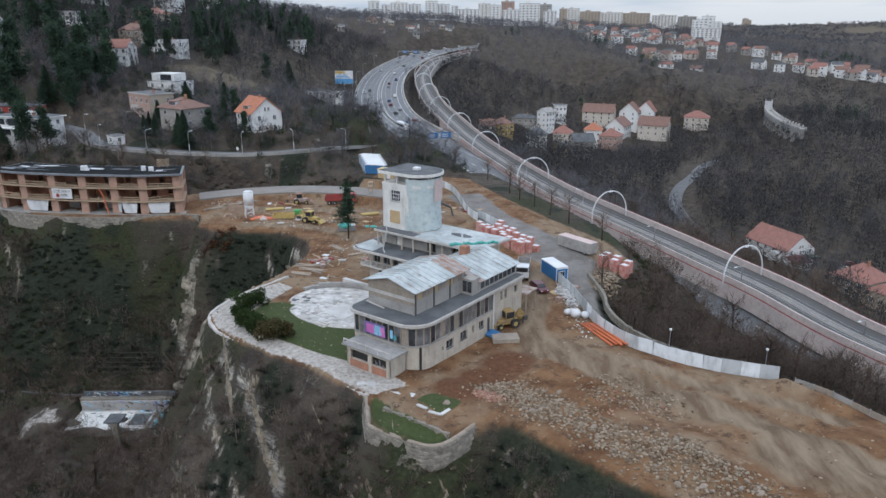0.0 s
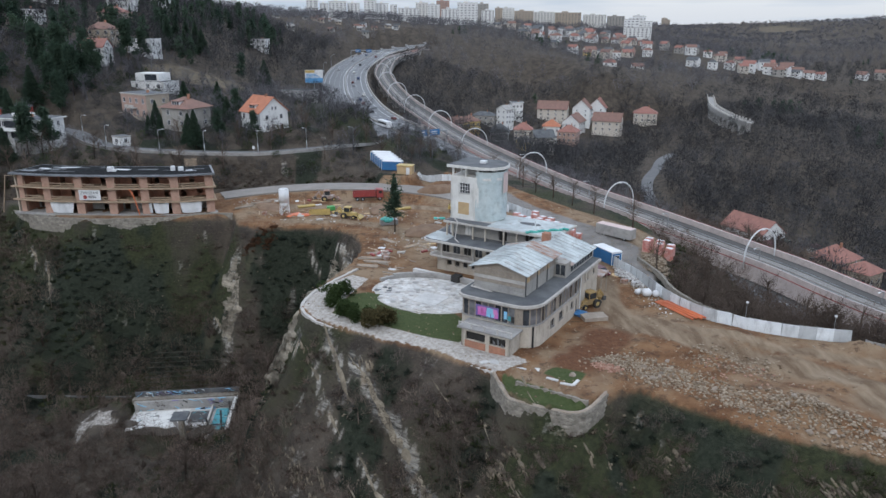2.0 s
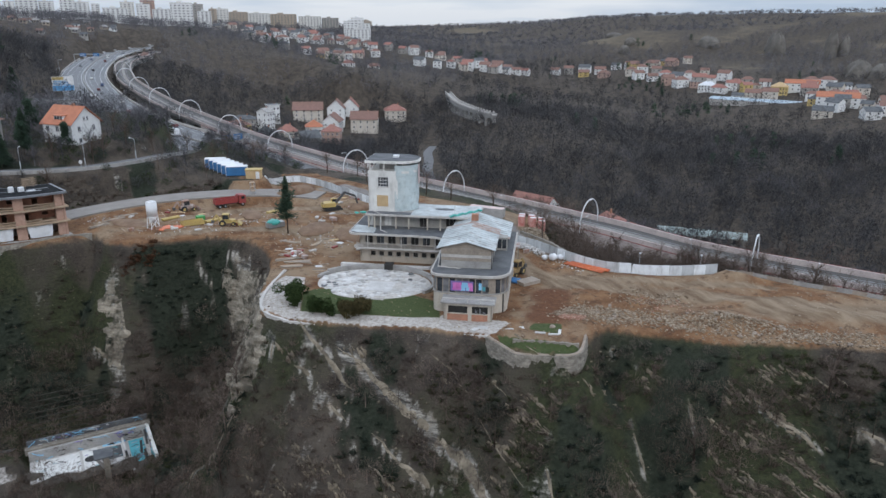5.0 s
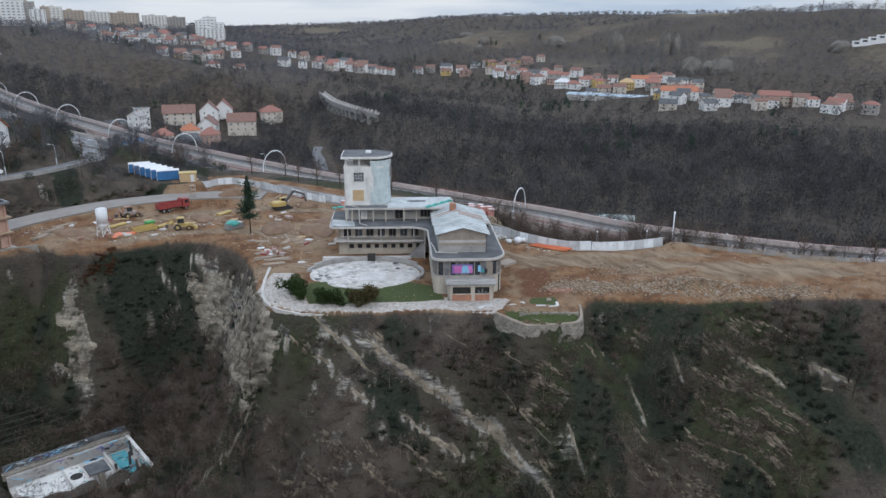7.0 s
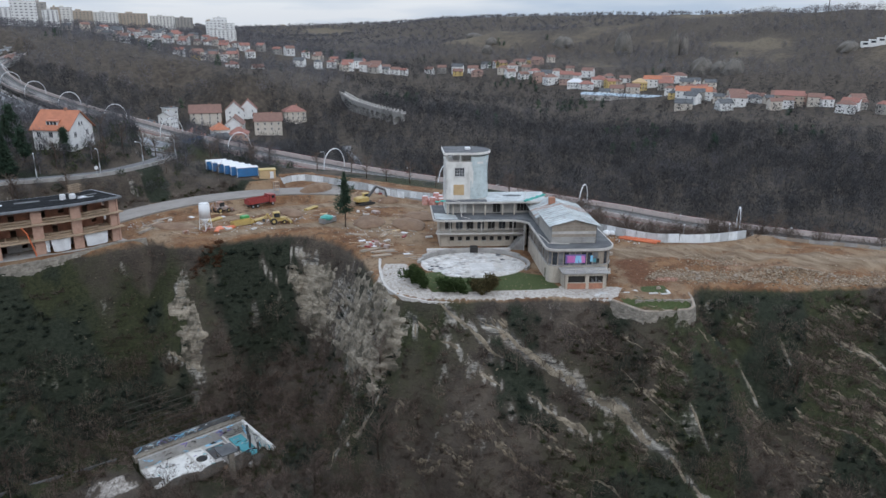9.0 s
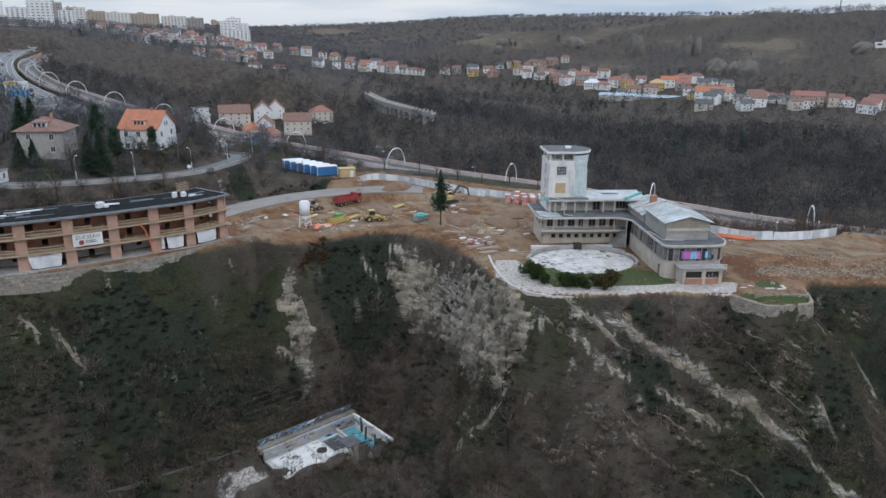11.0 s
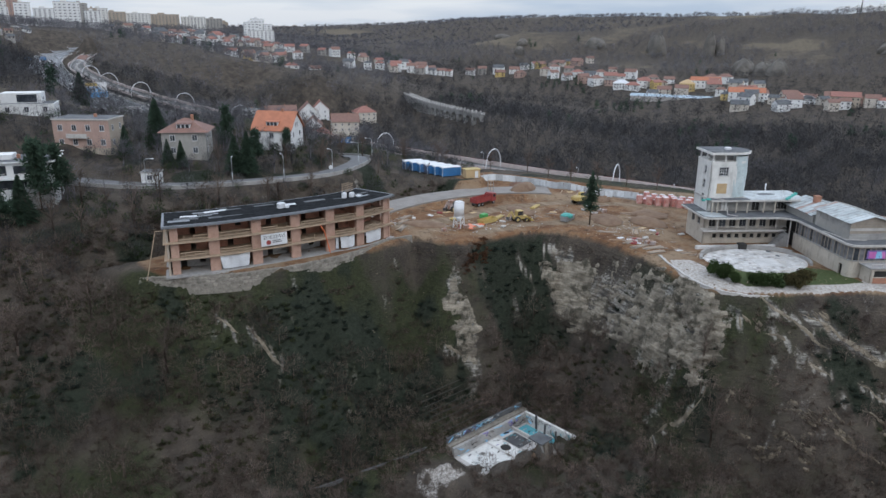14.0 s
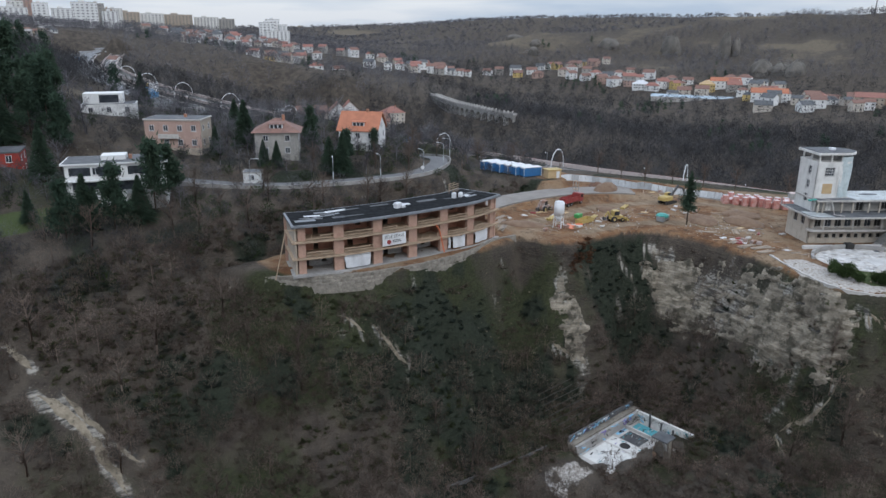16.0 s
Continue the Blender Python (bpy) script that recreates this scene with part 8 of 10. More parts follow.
# sign gantries, billboard
for y, w in ((287, 15), (655, 26)):
    x, yy, z, a = road_place(hw, y, -w * 0.55)
    o = thing("sign_gantry", pose(x, yy, z, 0, 0, a - 90), "steel sign gantry with blue boards over the highway", "gantry")
    for q in (0, w):
        part("post", Geo().box(q - 0.15, -0.15, -0.5, q + 0.15, 0.15, 6.5), M["steel"], o)
    part("beam", Geo().box(0, -0.2, 5.9, w, 0.2, 6.5), M["steel"], o)
    for q in (0.25, 0.62):
        b = part("board", Geo().box(w * q - 2.2, -0.35, 4.6, w * q + 2.2, -0.22, 7.0), M["blue_paint"], o, "blue direction board")
        for k in range(2):
            part("text_bar", Geo().box(w * q - 1.8, -0.38, 5.2 + k * 0.8, w * q + 1.0, -0.355, 5.5 + k * 0.8), M["paint_white"], b)
bb = thing("billboard", pose(-56, 417, ground_z(-56, 417), 0, 0, 4), "large billboard in white, yellow and blue on a single post", "billboard")
part("post", Geo().cyl(0, 0, -0.5, 4.6, 0.35, 0.35, 10), M["steel"], bb)
pnl = part("panel", Geo().box(-5.0, -0.3, 4.5, 5.0, 0.3, 11.6), M["paint_white"], bb)
part("blue_band", Geo().box(-4.9, -0.34, 4.6, 4.9, -0.31, 7.2), paint("billboard_blue", (0.10, 0.30, 0.55)), pnl)
part("yellow_band", Geo().box(-4.9, -0.34, 10.0, 0.5, -0.31, 11.5), M["yellow_paint"], pnl)
for k in range(3):
    part("text_bar", Geo().box(-4.4, -0.34, 7.5 + k * 0.8, 3.4 - k, -0.31, 7.95 + k * 0.8), paint("billboard_blue", (0.10, 0.30, 0.55)), pnl)
# traffic
random.seed(71)
cols_ = [(0.55, 0.56, 0.57), (0.04, 0.04, 0.045), (0.25, 0.26, 0.28), (0.12, 0.03, 0.03), (0.03, 0.05, 0.12), (0.6, 0.6, 0.58)]
words = ["silver", "black", "grey", "dark red", "dark blue", "white"]
for k, (y, off) in enumerate(((352, -6), (372, 5), (384, 9), (398, 5), (412, 5), (430, 9), (446, -9), (452, -6), (470, 5), (486, 5), (505, 9), (540, 5), (560, -8), (590, 5), (620, -6), (650, 8), (668, -4), (680, 6), (700, 2), (712, -7), (730, 6), (352, 10), (346, 4))):
    x, yy, z, a = road_place(hw, y, off)
    c = k % 6
    car(pose(x, yy, z + 0.02, 0, 0, a + (180 if off < 0 else 0)), paint("car_" + words[c].replace(" ", "_"), cols_[c]), words[c] + " car on the highway", k % 5 == 0)
x, yy, z, a = road_place(hw, 333, -1)
bus = thing("bus", pose(x, yy, z, 0, 0, a), "long white bus on the highway", "bus")
b_ = part("body", Geo().cbox(-5.8, -1.25, 0.4, 5.8, 1.25, 3.1, 0.15), M["white_metal"], bus)
for s in (-1.27, 1.23):
    part("window_band", Geo().box(-5.3, s, 1.5, 5.3, s + 0.04, 2.4), M["glass_car"], b_)
for q in (-3.6, 3.6):
    for s in (-1.05, 1.05):
        wheel(bus, q, s, 0.5, 0.3)
# piers under the viaduct where it leaves the ground
for y in range(330, 640, 24):
    x, yy, z, a = road_place(dk, y, 0)
    part("pier", Geo().box(-0.8, -4.2, -9, 0.8, 4.2, -1.2).move(pose(x, yy, z, 0, 0, a)), M["concrete"], viaduct_deck)
# ---- villas, village, town, tower blocks ----
KEEP_OUT = []
FAR_PANES = {}


def house(m, w, d, h, roof="gable", rise=3.0, wall_mat="plaster_clean", roof_mat="tile_orange", label="", storeys=2, per=3, deep=3.0, detail=True, over=0.45, category="house", group="", dormer=False, chimney=True, side=2):
    """A house: walls with windows in rows, a gable, hipped or flat roof, chimney. Front towards -y, ridge along x."""
    o = thing("house", m, label, category, group)
    KEEP_OUT.append((m.translation.x, m.translation.y, max(w, d) * (0.55 if detail else 0.62) + (1.5 if detail else 2.5)))
    g = Geo().box(-w / 2, -d / 2, -deep, w / 2, d / 2, h)
    if roof == "gable":
        g.add([(s * w / 2, -d / 2, h) for s in (-1, 1)] + [(s * w / 2, d / 2, h) for s in (-1, 1)] + [(s * w / 2, 0, h + rise) for s in (-1, 1)], [(0, 4, 2), (1, 3, 5)])
    wl_ = part("wall", g, M[wall_mat], o)
    e = over
    if roof == "gable":
        k = rise / (d / 2)
        vs = [(sx * (w / 2 + e), -d / 2 - e, h - e * k + 0.05) for sx in (-1, 1)] + [(sx * (w / 2 + e), 0, h + rise + 0.05) for sx in (-1, 1)] + [(sx * (w / 2 + e), d / 2 + e, h - e * k + 0.05) for sx in (-1, 1)]
        vs += [(x, y, z + 0.22) for x, y, z in vs]
        rf = part("roof", Geo().add(vs, [(6, 7, 9, 8), (8, 9, 11, 10), (1, 0, 2, 3), (3, 2, 4, 5), (0, 1, 7, 6), (4, 10, 11, 5), (0, 6, 8, 2), (2, 8, 10, 4), (1, 3, 9, 7), (3, 5, 11, 9)]), M[roof_mat], o)
    elif roof == "hip":
        q = min(w, d) / 2
        r = max(w / 2 - q, 0.01)
        vs = [(-w / 2 - e, -d / 2 - e, h), (w / 2 + e, -d / 2 - e, h), (w / 2 + e, d / 2 + e, h), (-w / 2 - e, d / 2 + e, h), (-r, 0, h + rise), (r, 0, h + rise)]
        rf = part("roof", Geo().add(vs, [(3, 2, 1, 0), (0, 1, 5, 4), (2, 3, 4, 5), (1, 2, 5), (3, 0, 4)]), M[roof_mat], o)
    else:
        rf = part("roof", Geo().box(-w / 2 - e, -d / 2 - e, h, w / 2 + e, d / 2 + e, h + 0.3), M[roof_mat], o)
        part("roof_cover", Geo().box(-w / 2 - e + 0.3, -d / 2 - e + 0.3, h + 0.301, w / 2 + e - 0.3, d / 2 + e - 0.3, h + 0.34), M["felt"], rf)
    if chimney:
        zc = h + (rise if roof != "flat" else 0.3)
        part("chimney", Geo().cbox(w * 0.12, -0.35, zc - 0.9, w * 0.12 + 0.7, 0.35, zc + 0.9, 0.05), M["brick_old"], o)
    sh = h / storeys
    if not detail:
        key = "pane"
        if key not in FAR_PANES:
            f = part("window", Geo().box(-0.7, -0.04, 0, 0.7, 0.03, 1.5), M["glass"], o)
            FAR_PANES[key] = f.data
            bpy.data.objects.remove(f)
        for fl in range(storeys):
            for k in range(per):
                f = new("window", FAR_PANES[key])
                f.parent = o
                f.matrix_basis = pose(-w / 2 + w * (k + 0.5) / per, -d / 2, fl * sh + 0.9)
        return o
    def win(mm, ww, hh):
        f = part("window", Geo().box(0, -0.05, 0, ww, 0.03, 0.09).box(0, -0.05, hh - 0.09, ww, 0.03, hh).box(0, -0.05, 0.09, 0.09, 0.03, hh - 0.09).box(ww - 0.09, -0.05, 0.09, ww, 0.03, hh - 0.09).box(ww / 2 - 0.04, -0.05, 0.09, ww / 2 + 0.04, 0.03, hh - 0.09), M["white_metal"], o)
        f.matrix_basis = mm
        part("pane", Geo().box(0.09, -0.02, 0.09, ww - 0.09, 0.03, hh - 0.09), M["glass"], f)
        part("sill", Geo().box(-0.08, -0.16, -0.1, ww + 0.08, 0.02, 0), M["concrete_pale"], f)
    for fl in range(storeys):
        for k in range(per):
            x = -w / 2 + w * (k + 0.5) / per
            win(pose(x - 0.65, -d / 2, fl * sh + 0.9), 1.3, min(1.6, sh - 1.3))
        for k in range(side):
            y = -d / 2 + d * (k + 0.5) / side
            win(pose(w / 2, y - 0.55, fl * sh + 0.9, 0, 0, 90), 1.1, min(1.5, sh - 1.3))
            win(pose(-w / 2, y + 0.55, fl * sh + 0.9, 0, 0, -90), 1.1, min(1.5, sh - 1.3))
    if roof == "gable" and side > 1:
        win(pose(w / 2, -0.9, h + 0.5, 0, 0, 90), 0.8, 1.2)
        win(pose(w / 2, 0.3, h + 0.5, 0, 0, 90), 0.8, 1.2)
    if dormer:
        dm = part("dormer", Geo().box(-1.7, -d / 2 + 0.9, h + 0.7, 1.7, -0.6, h + 2.0), M["white_metal"], o)
        part("dormer_roof", Geo().prism([(-2.0, -d / 2 + 0.6), (2.0, -d / 2 + 0.6), (2.0, 0), (-2.0, 0)], [h + 2.0, h + 2.0, h + 2.5, h + 2.5], [h + 2.15, h + 2.15, h + 2.65, h + 2.65]), M[roof_mat], dm)
        for k in range(3):
            part("pane", Geo().box(-1.5 + k * 1.05, -d / 2 + 0.86, h + 1.0, -0.7 + k * 1.05, -d / 2 + 0.9, h + 1.9), M["glass"], dm)
    return o


house(pose(-59.6, 235.0, 11.6, 0, 0, -50), 11.0, 10.5, 6.6, "gable", 4.4, "plaster_clean", "tile_orange", "white rendered house with a steep orange tile roof and a dormer", 2, 3, 4, True, 0.6, dormer=True)
house(pose(-85.0, 238.3, 12.8, 0, 0, -33), 11.2, 10.0, 6.4, "hip", 3.2, "plaster_grey", "tile_brown", "grey rendered villa with a brown hipped tile roof", 2, 2, 4, True, 0.9, dormer=True)
h3_ = house(pose(-103.6, 259.5, 14.0, 0, 0, -42), 15.0, 9.0, 7.6, "flat", 0, "plaster_tan", "concrete_pale", "flat-roofed beige villa with a pinkish front and balcony", 2, 4, 4, True, 0.3)
part("balcony", Geo().box(-3.5, -6.0, 2.9, 2.0, -4.5, 3.2).box(-3.5, -6.0, 3.2, 2.0, -5.85, 4.1), M["concrete_pale"], h3_)
part("pink_front", Geo().box(-7.6, -4.51, 0.2, 7.6, -4.5, 7.3), M["plaster_pink"], h3_)
part("garage", Geo().box(-9.5, -6.5, -1.5, -5.5, -4.6, 1.2), M["plaster_tan"], h3_)
h4_ = house(pose(-109.8, 296.5, 16.8, 0, 0, -22), 15.0, 9.5, 6.0, "flat", 0, "plaster_clean", "plaster_clean", "white cubic villa with a set-back top storey and terraces", 2, 3, 4, True, 0.1, chimney=False)
t4_ = part("top_storey", Geo().box(-7.0, -2.5, 6.3, 4.0, 4.5, 9.3), M["plaster_clean"], h4_)
part("terrace_window", Geo().box(-2.6, -2.56, 6.6, 2.8, -2.5, 8.9), M["glass"], t4_)
part("balcony", Geo().box(-2.5, -6.2, 2.8, 3.0, -4.75, 3.1), M["plaster_clean"], h4_)
h5_ = house(pose(-130.2, 227.6, 11.2, 0, 0, -23.6), 20.0, 9.0, 6.3, "flat", 0, "plaster_clean", "plaster_clean", "long low white villa with flat roof and terraces among firs", 2, 5, 5, True, 0.7)
for x0, x1, z0, z1 in ((-9.2, -5.0, 3.9, 5.7), (-3.6, 1.0, 3.7, 5.8), (2.4, 6.0, 3.9, 5.7), (-8.8, -3.0, 0.6, 2.5), (-1.6, 4.0, 0.6, 2.6)):
    part("glazing", Geo().box(x0, -4.6, z0, x1, -4.56, z1), M["glass"], h5_)
part("balcony", Geo().box(-10, -6.0, 2.85, 7.5, -4.56, 3.1), M["plaster_clean"], h5_)
part("roof_box", Geo().box(-3, -2, 6.7, 2, 2, 7.7), M["plaster_clean"], h5_)
part("lower_terrace", Geo().box(2.0, -7.0, -4, 9.5, -4.5, 0.2), M["concrete"], h5_)
part("terrace_rail", Geo().box(2.0, -7.0, 0.2, 9.5, -6.94, 1.1), M["steel"], h5_)
house(pose(-151.5, 258.5, 11.4, 0, 0, -20), 18, 9, 6.0, "flat", 0, "plaster_red", "felt", "red-rendered flat-roofed house among dark trees", 2, 4, 5, True, 0.2, chimney=False)
house(pose(-131, 357, 30.0, 0, 0, -12), 15, 10, 7.5, "flat", 0, "plaster_clean", "plaster_clean", "large white flat-roofed house on the hillside", 2, 4, 5, True, 0.2)
house(pose(-60, 374, 8.5, 0, 0, -4), 17, 8, 3.6, "flat", 0, "plaster_clean", "plaster_clean", "low white pavilion beside the highway", 1, 5, 4, True, 0.8, chimney=False)
house(pose(-101, 222, 9.6, 0, 0, -38), 4, 3.5, 2.6, "flat", 0, "plaster_clean", "concrete", "small white garage beside the villa lane", 1, 1, 3, True, 0.2, chimney=False, side=1)
for x, y, w, wm, rm, rf, lb in ((-165, 432, 15, "plaster_tan", "tile_red", "hip", "hillside villa with a red roof among trees"), (-182, 505, 16, "plaster_clean", "felt", "flat", "white cubic house high on the wooded hill"), (-92, 470, 10, "plaster_clean", "concrete", "flat", "small white garden house on the hillside"), (-215, 470, 13, "plaster_clean", "felt", "flat", "white house among hillside trees"),
                                (-150, 365, 12, "plaster_tan", "tile_brown", "hip", "beige villa half hidden by trees"), (-195, 395, 13, "plaster_clean", "felt", "flat", "white villa among tall conifers"), (-205, 340, 12, "plaster_clean", "tile_brown", "gable", "white house on the wooded slope"), (-172, 560, 12, "plaster_clean", "felt", "flat", "pale flat-roofed house near the hilltop"),
                                (-140, 325, 10, "plaster_clean", "tile_red", "gable", "small white house with a red roof"), (22, 712, 14, "plaster_clean", "tile_brown", "gable", "white gabled house beside the top of the highway")):
    house(pose(x, y, ground_z(x, y) + 0.4, 0, 0, -15 if x < 0 else -75), w, w * 0.7, 6.2, rf, 3.2, wm, rm, lb, 2, 3, 5, True)
# garden huts on the far hillside
random.seed(81)
for k in range(26):
    x, y = random.uniform(-120, 10), random.uniform(690, 900)
    if line_distance(np.array([x]), np.array([y]), ROADS["highway"][0])[0][0] < 24:
        continue
    house(pose(x, y, ground_z(x, y) + 0.2, 0, 0, random.uniform(-40, 40)), 6, 4.5, 2.8, "gable", 1.4, random.choice(["plaster_clean", "plaster_tan", "plaster_grey"]), random.choice(["felt", "concrete", "tile_brown"]), "small allotment hut on the hillside", 1, 2, 3, False, category="hut", group="allotment huts", chimney=False)
# village below the viaduct
VILLAGE = [(122, 567, -30, 25, 14, 8.2, 5.5, "gable", "plaster_beige", "tile_brown", -22), (146, 566, -31, 15, 14, 9.5, 6.5, "gable", "plaster_clean", "tile_brown", 64), (160, 570, -31, 14, 14, 9.5, 6.8, "gable", "plaster_clean", "tile_red", 62), (195, 557, -31, 19, 15, 6.0, 4.8, "hip", "plaster_beige", "tile_red", -20),
           (153, 523, -33, 22, 13, 7.0, 5.4, "gable", "plaster_beige", "tile_brown", -28), (129, 530, -34.5, 19, 13, 7.2, 5.4, "gable", "plaster_clean", "tile_brown", 58), (105, 504, -35, 12.5, 12, 8.0, 4.8, "hip", "plaster_clean", "tile_orange", -15), (116, 497, -36.5, 14, 12, 6.5, 4.6, "hip", "plaster_pink", "tile_red", -30),
           (93, 481, -40, 15, 11, 9.0, 4.4, "gable", "plaster_grey", "felt", 8), (82, 493, -34, 13.5, 11, 6.4, 4.8, "hip", "plaster_beige", "tile_red", -12), (75, 459, -37, 7.5, 7, 6.5, 2.6, "gable", "plaster_yellow", "concrete", 30), (62, 476, -34, 14, 11, 7.6, 5.2, "hip", "plaster_clean", "felt", -10),
           (36, 439, -21, 11, 10, 6.8, 3.6, "hip", "plaster_yellow", "tile_brown", 25), (26, 429, -19, 8.5, 8, 5.4, 3.0, "gable", "plaster_beige", "tile_brown", 10), (73, 515, -26, 9.5, 9, 10, 2.5, "gable", "plaster_clean", "concrete", 40), (89, 553, -28, 9, 9, 12.5, 0, "flat", "plaster_clean", "plaster_clean", 0), (58, 517, -27, 17, 9, 6.5, 2.6, "hip", "plaster_grey", "felt", -20)]
WALL_WORD = {"plaster_clean": "white", "plaster_tan": "beige", "plaster_beige": "pale beige", "plaster_yellow": "yellow", "plaster_pink": "pinkish", "plaster_grey": "grey"}
ROOF_WORD = {"tile_orange": "bright orange", "tile_red": "red", "tile_brown": "brown", "felt": "dark", "concrete": "grey", "concrete_pale": "pale", "plaster_clean": "white"}
for x, y, z, w, d, hh, rise, rf, wm, rm, a in VILLAGE:
    house(pose(x, y, z + 0.6, 0, 0, a), w * 0.94, d, hh + 0.8, rf, rise, wm, rm, WALL_WORD[wm] + " village house in the valley with a " + ROOF_WORD[rm] + " roof", 3 if hh > 8 else 2, 4 if w > 13 else 3, 6, True, 0.7, group="village houses")
    KEEP_OUT.extend([(-115, 285, 6), (-120, 288, 5)])
# clearings before the houses, placed to fit the camera's view
for x, y, z, w, *_ in VILLAGE:
    KEEP_OUT.extend([(x - 0.2 * w, y - w * 0.7, w * 0.55), (x - 0.4 * w, y - w * 1.2, w * 0.4)])
inn = house(pose(127.5, 260.2, -39.2, 0, 0, -71), 20.5, 13.0, 5.4, "gable", 5.0, "plaster_clean", "tile_red", "long white inn with a salmon-red gable roof below the viaduct", 2, 5, 3, True, 0.5, chimney=False, side=3)
part("porch", Geo().box(10.25, -6.5, -2, 15.0, 0.5, 2.4), M["plaster_clean"], inn)
part("porch_roof", Geo().add([(10.25, -7.0, 3.6), (15.6, -7.0, 2.4), (15.6, 1.0, 2.4), (10.25, 1.0, 3.6), (10.25, -7.0, 3.4), (15.6, -7.0, 2.2), (15.6, 1.0, 2.2), (10.25, 1.0, 3.4)], [(0, 1, 2, 3), (7, 6, 5, 4), (0, 4, 5, 1), (1, 5, 6, 2), (2, 6, 7, 3), (3, 7, 4, 0)]), paint("dark_red_sheet", (0.16, 0.03, 0.035)), inn)
part("awning", Geo().box(10.25, 1.0, 2.9, 13.5, 6.2, 3.1), paint("dark_green_fence", (0.02, 0.05, 0.03)), inn)
part("side_wing", Geo().box(4.0, -8.3, -2, 8.5, -6.5, 4.2), M["plaster_clean"], inn)
house(pose(135.4, 219.2, -38.6, 0, 0, -64), 12.0, 12.5, 5.9, "hip", 4.6, "plaster_tan", "tile_red", "beige house with a red tiled hipped roof below the viaduct", 2, 3, 3, True, 0.7)
house(pose(138.6, 208.0, -38.4, 0, 0, -64), 9.0, 9.0, 4.6, "hip", 3.2, "plaster_tan", "tile_red", "low beige annexe with a red hipped roof below the viaduct", 1, 3, 3, True, 0.7, chimney=False)
for x, y, c, w_ in ((147, 249, (0.6, 0.6, 0.6), "white"), (143, 243, (0.55, 0.56, 0.57), "silver"), (147, 240, (0.5, 0.4, 0.05), "yellow"), (151, 253, (0.15, 0.02, 0.02), "dark red")):
    car(pose(x, y, ground_z(x, y), 0, 0, 20), paint("car_" + w_.replace(" ", "_"), c), w_ + " car parked beside the inn")
KEEP_OUT += [(145, 245, 9), (120, 250, 6)]
hall_ = thing("long_hall", pose(176, 204, ground_z(176, 204), 0, 0, -48), "long low hall with a pale greenish sheet roof", "hall")
part("wall", Geo().box(-18, -5, -2, 18, 5, 3.4), M["plaster_grey"], hall_)
part("roof", Geo().add([(-18.5, -5.5, 3.4), (18.5, -5.5, 3.4), (18.5, 0, 5.2), (-18.5, 0, 5.2), (18.5, 5.5, 3.4), (-18.5, 5.5, 3.4)], [(0, 1, 2, 3), (3, 2, 4, 5), (0, 3, 5), (1, 4, 2), (0, 5, 4, 1)]), paint("pale_green_sheet", (0.30, 0.36, 0.34)), hall_)
for k in range(8):
    part("window", Geo().box(-16.5 + k * 4.2, -5.06, 1.2, -14.0 + k * 4.2, -5.0, 2.8), M["glass"], hall_)
for k in range(5):
    KEEP_OUT.append((176 + (k - 2) * 8 * math.cos(math.radians(-48)), 204 + (k - 2) * 8 * math.sin(math.radians(-48)), 6))
# the far town and hillside estates
random.seed(83)
TOWN_WALL = ["plaster_clean"] * 7 + ["plaster_beige"] * 4 + ["plaster_grey"] * 2 + ["plaster_yellow", "plaster_pink"]
TOWN_ROOF = ["tile_red", "tile_brown", "tile_red", "tile_brown", "felt", "tile_brown", "tile_brown", "felt"]
def far_house(x, y, w, group):
    wm, rm = random.choice(TOWN_WALL), random.choice(TOWN_ROOF)
    lab = {"plaster_clean": "white", "plaster_beige": "pale beige", "plaster_yellow": "yellow", "plaster_pink": "pinkish", "plaster_grey": "grey"}[wm] + " town house with a " + {"tile_orange": "bright orange", "tile_red": "red", "tile_brown": "brown", "felt": "dark grey"}[rm] + " roof"
    rot = math.degrees(math.atan2(y - 20, x + 90)) - 90 + random.uniform(-40, 40)
    house(pose(x, y, ground_z(x, y) + 0.3, 0, 0, rot), w, w * 0.62, random.choice((5.5, 6.5, 8)), random.choice(("gable", "hip", "gable")), w * 0.24, wm, rm, lab, 2, 2, 6, False, 0.5, "house", group, chimney=False)
# streets of the town in the valley and of the estate on the hillside: a house every few metres on either side
TOWN_STREETS = [[(568, 812), (581, 733)], [(605, 709), (609, 646), (616, 574)], [(630, 572), (671, 496), (655, 443)], [(608, 535), (627, 489), (615, 453)], [(591, 435), (604, 369), (612, 327)], [(633, 378), (633, 304), (640, 253)], [(560, 409), (570, 369)], [(662, 794), (698, 726)], [(645, 640), (660, 560)], [(600, 330), (618, 270)]]
HILL_STREETS = [[(189, 1134), (242, 1104), (319, 1157)], [(175, 984), (215, 977), (265, 985)], [(280, 1012), (332, 1007), (373, 1013)], [(205, 856), (237, 827), (271, 858), (301, 869)], [(222, 706), (255, 716)], [(371, 888), (392, 853), (415, 815), (450, 754)], [(348, 786), (394, 757), (462, 770)], [(225, 1040), (290, 1065), (350, 1060)], [(300, 930), (345, 925)]]
for streets, gap, group, sizes in ((TOWN_STREETS, 19, "town houses", (10, 17)), (HILL_STREETS, 17, "hillside houses", (9, 14))):
    for street in streets:
        line = glide(street, gap) if len(street) > 2 else np.linspace(street[0], street[1], max(2, int(math.dist(*street) / gap)))
        for k, (x, y) in enumerate(line):
            for side_ in (-1, 1):
                if random.random() < 0.84:
                    far_house(x + side_ * random.uniform(9, 15), y + random.uniform(-5, 5), random.uniform(*sizes), group)
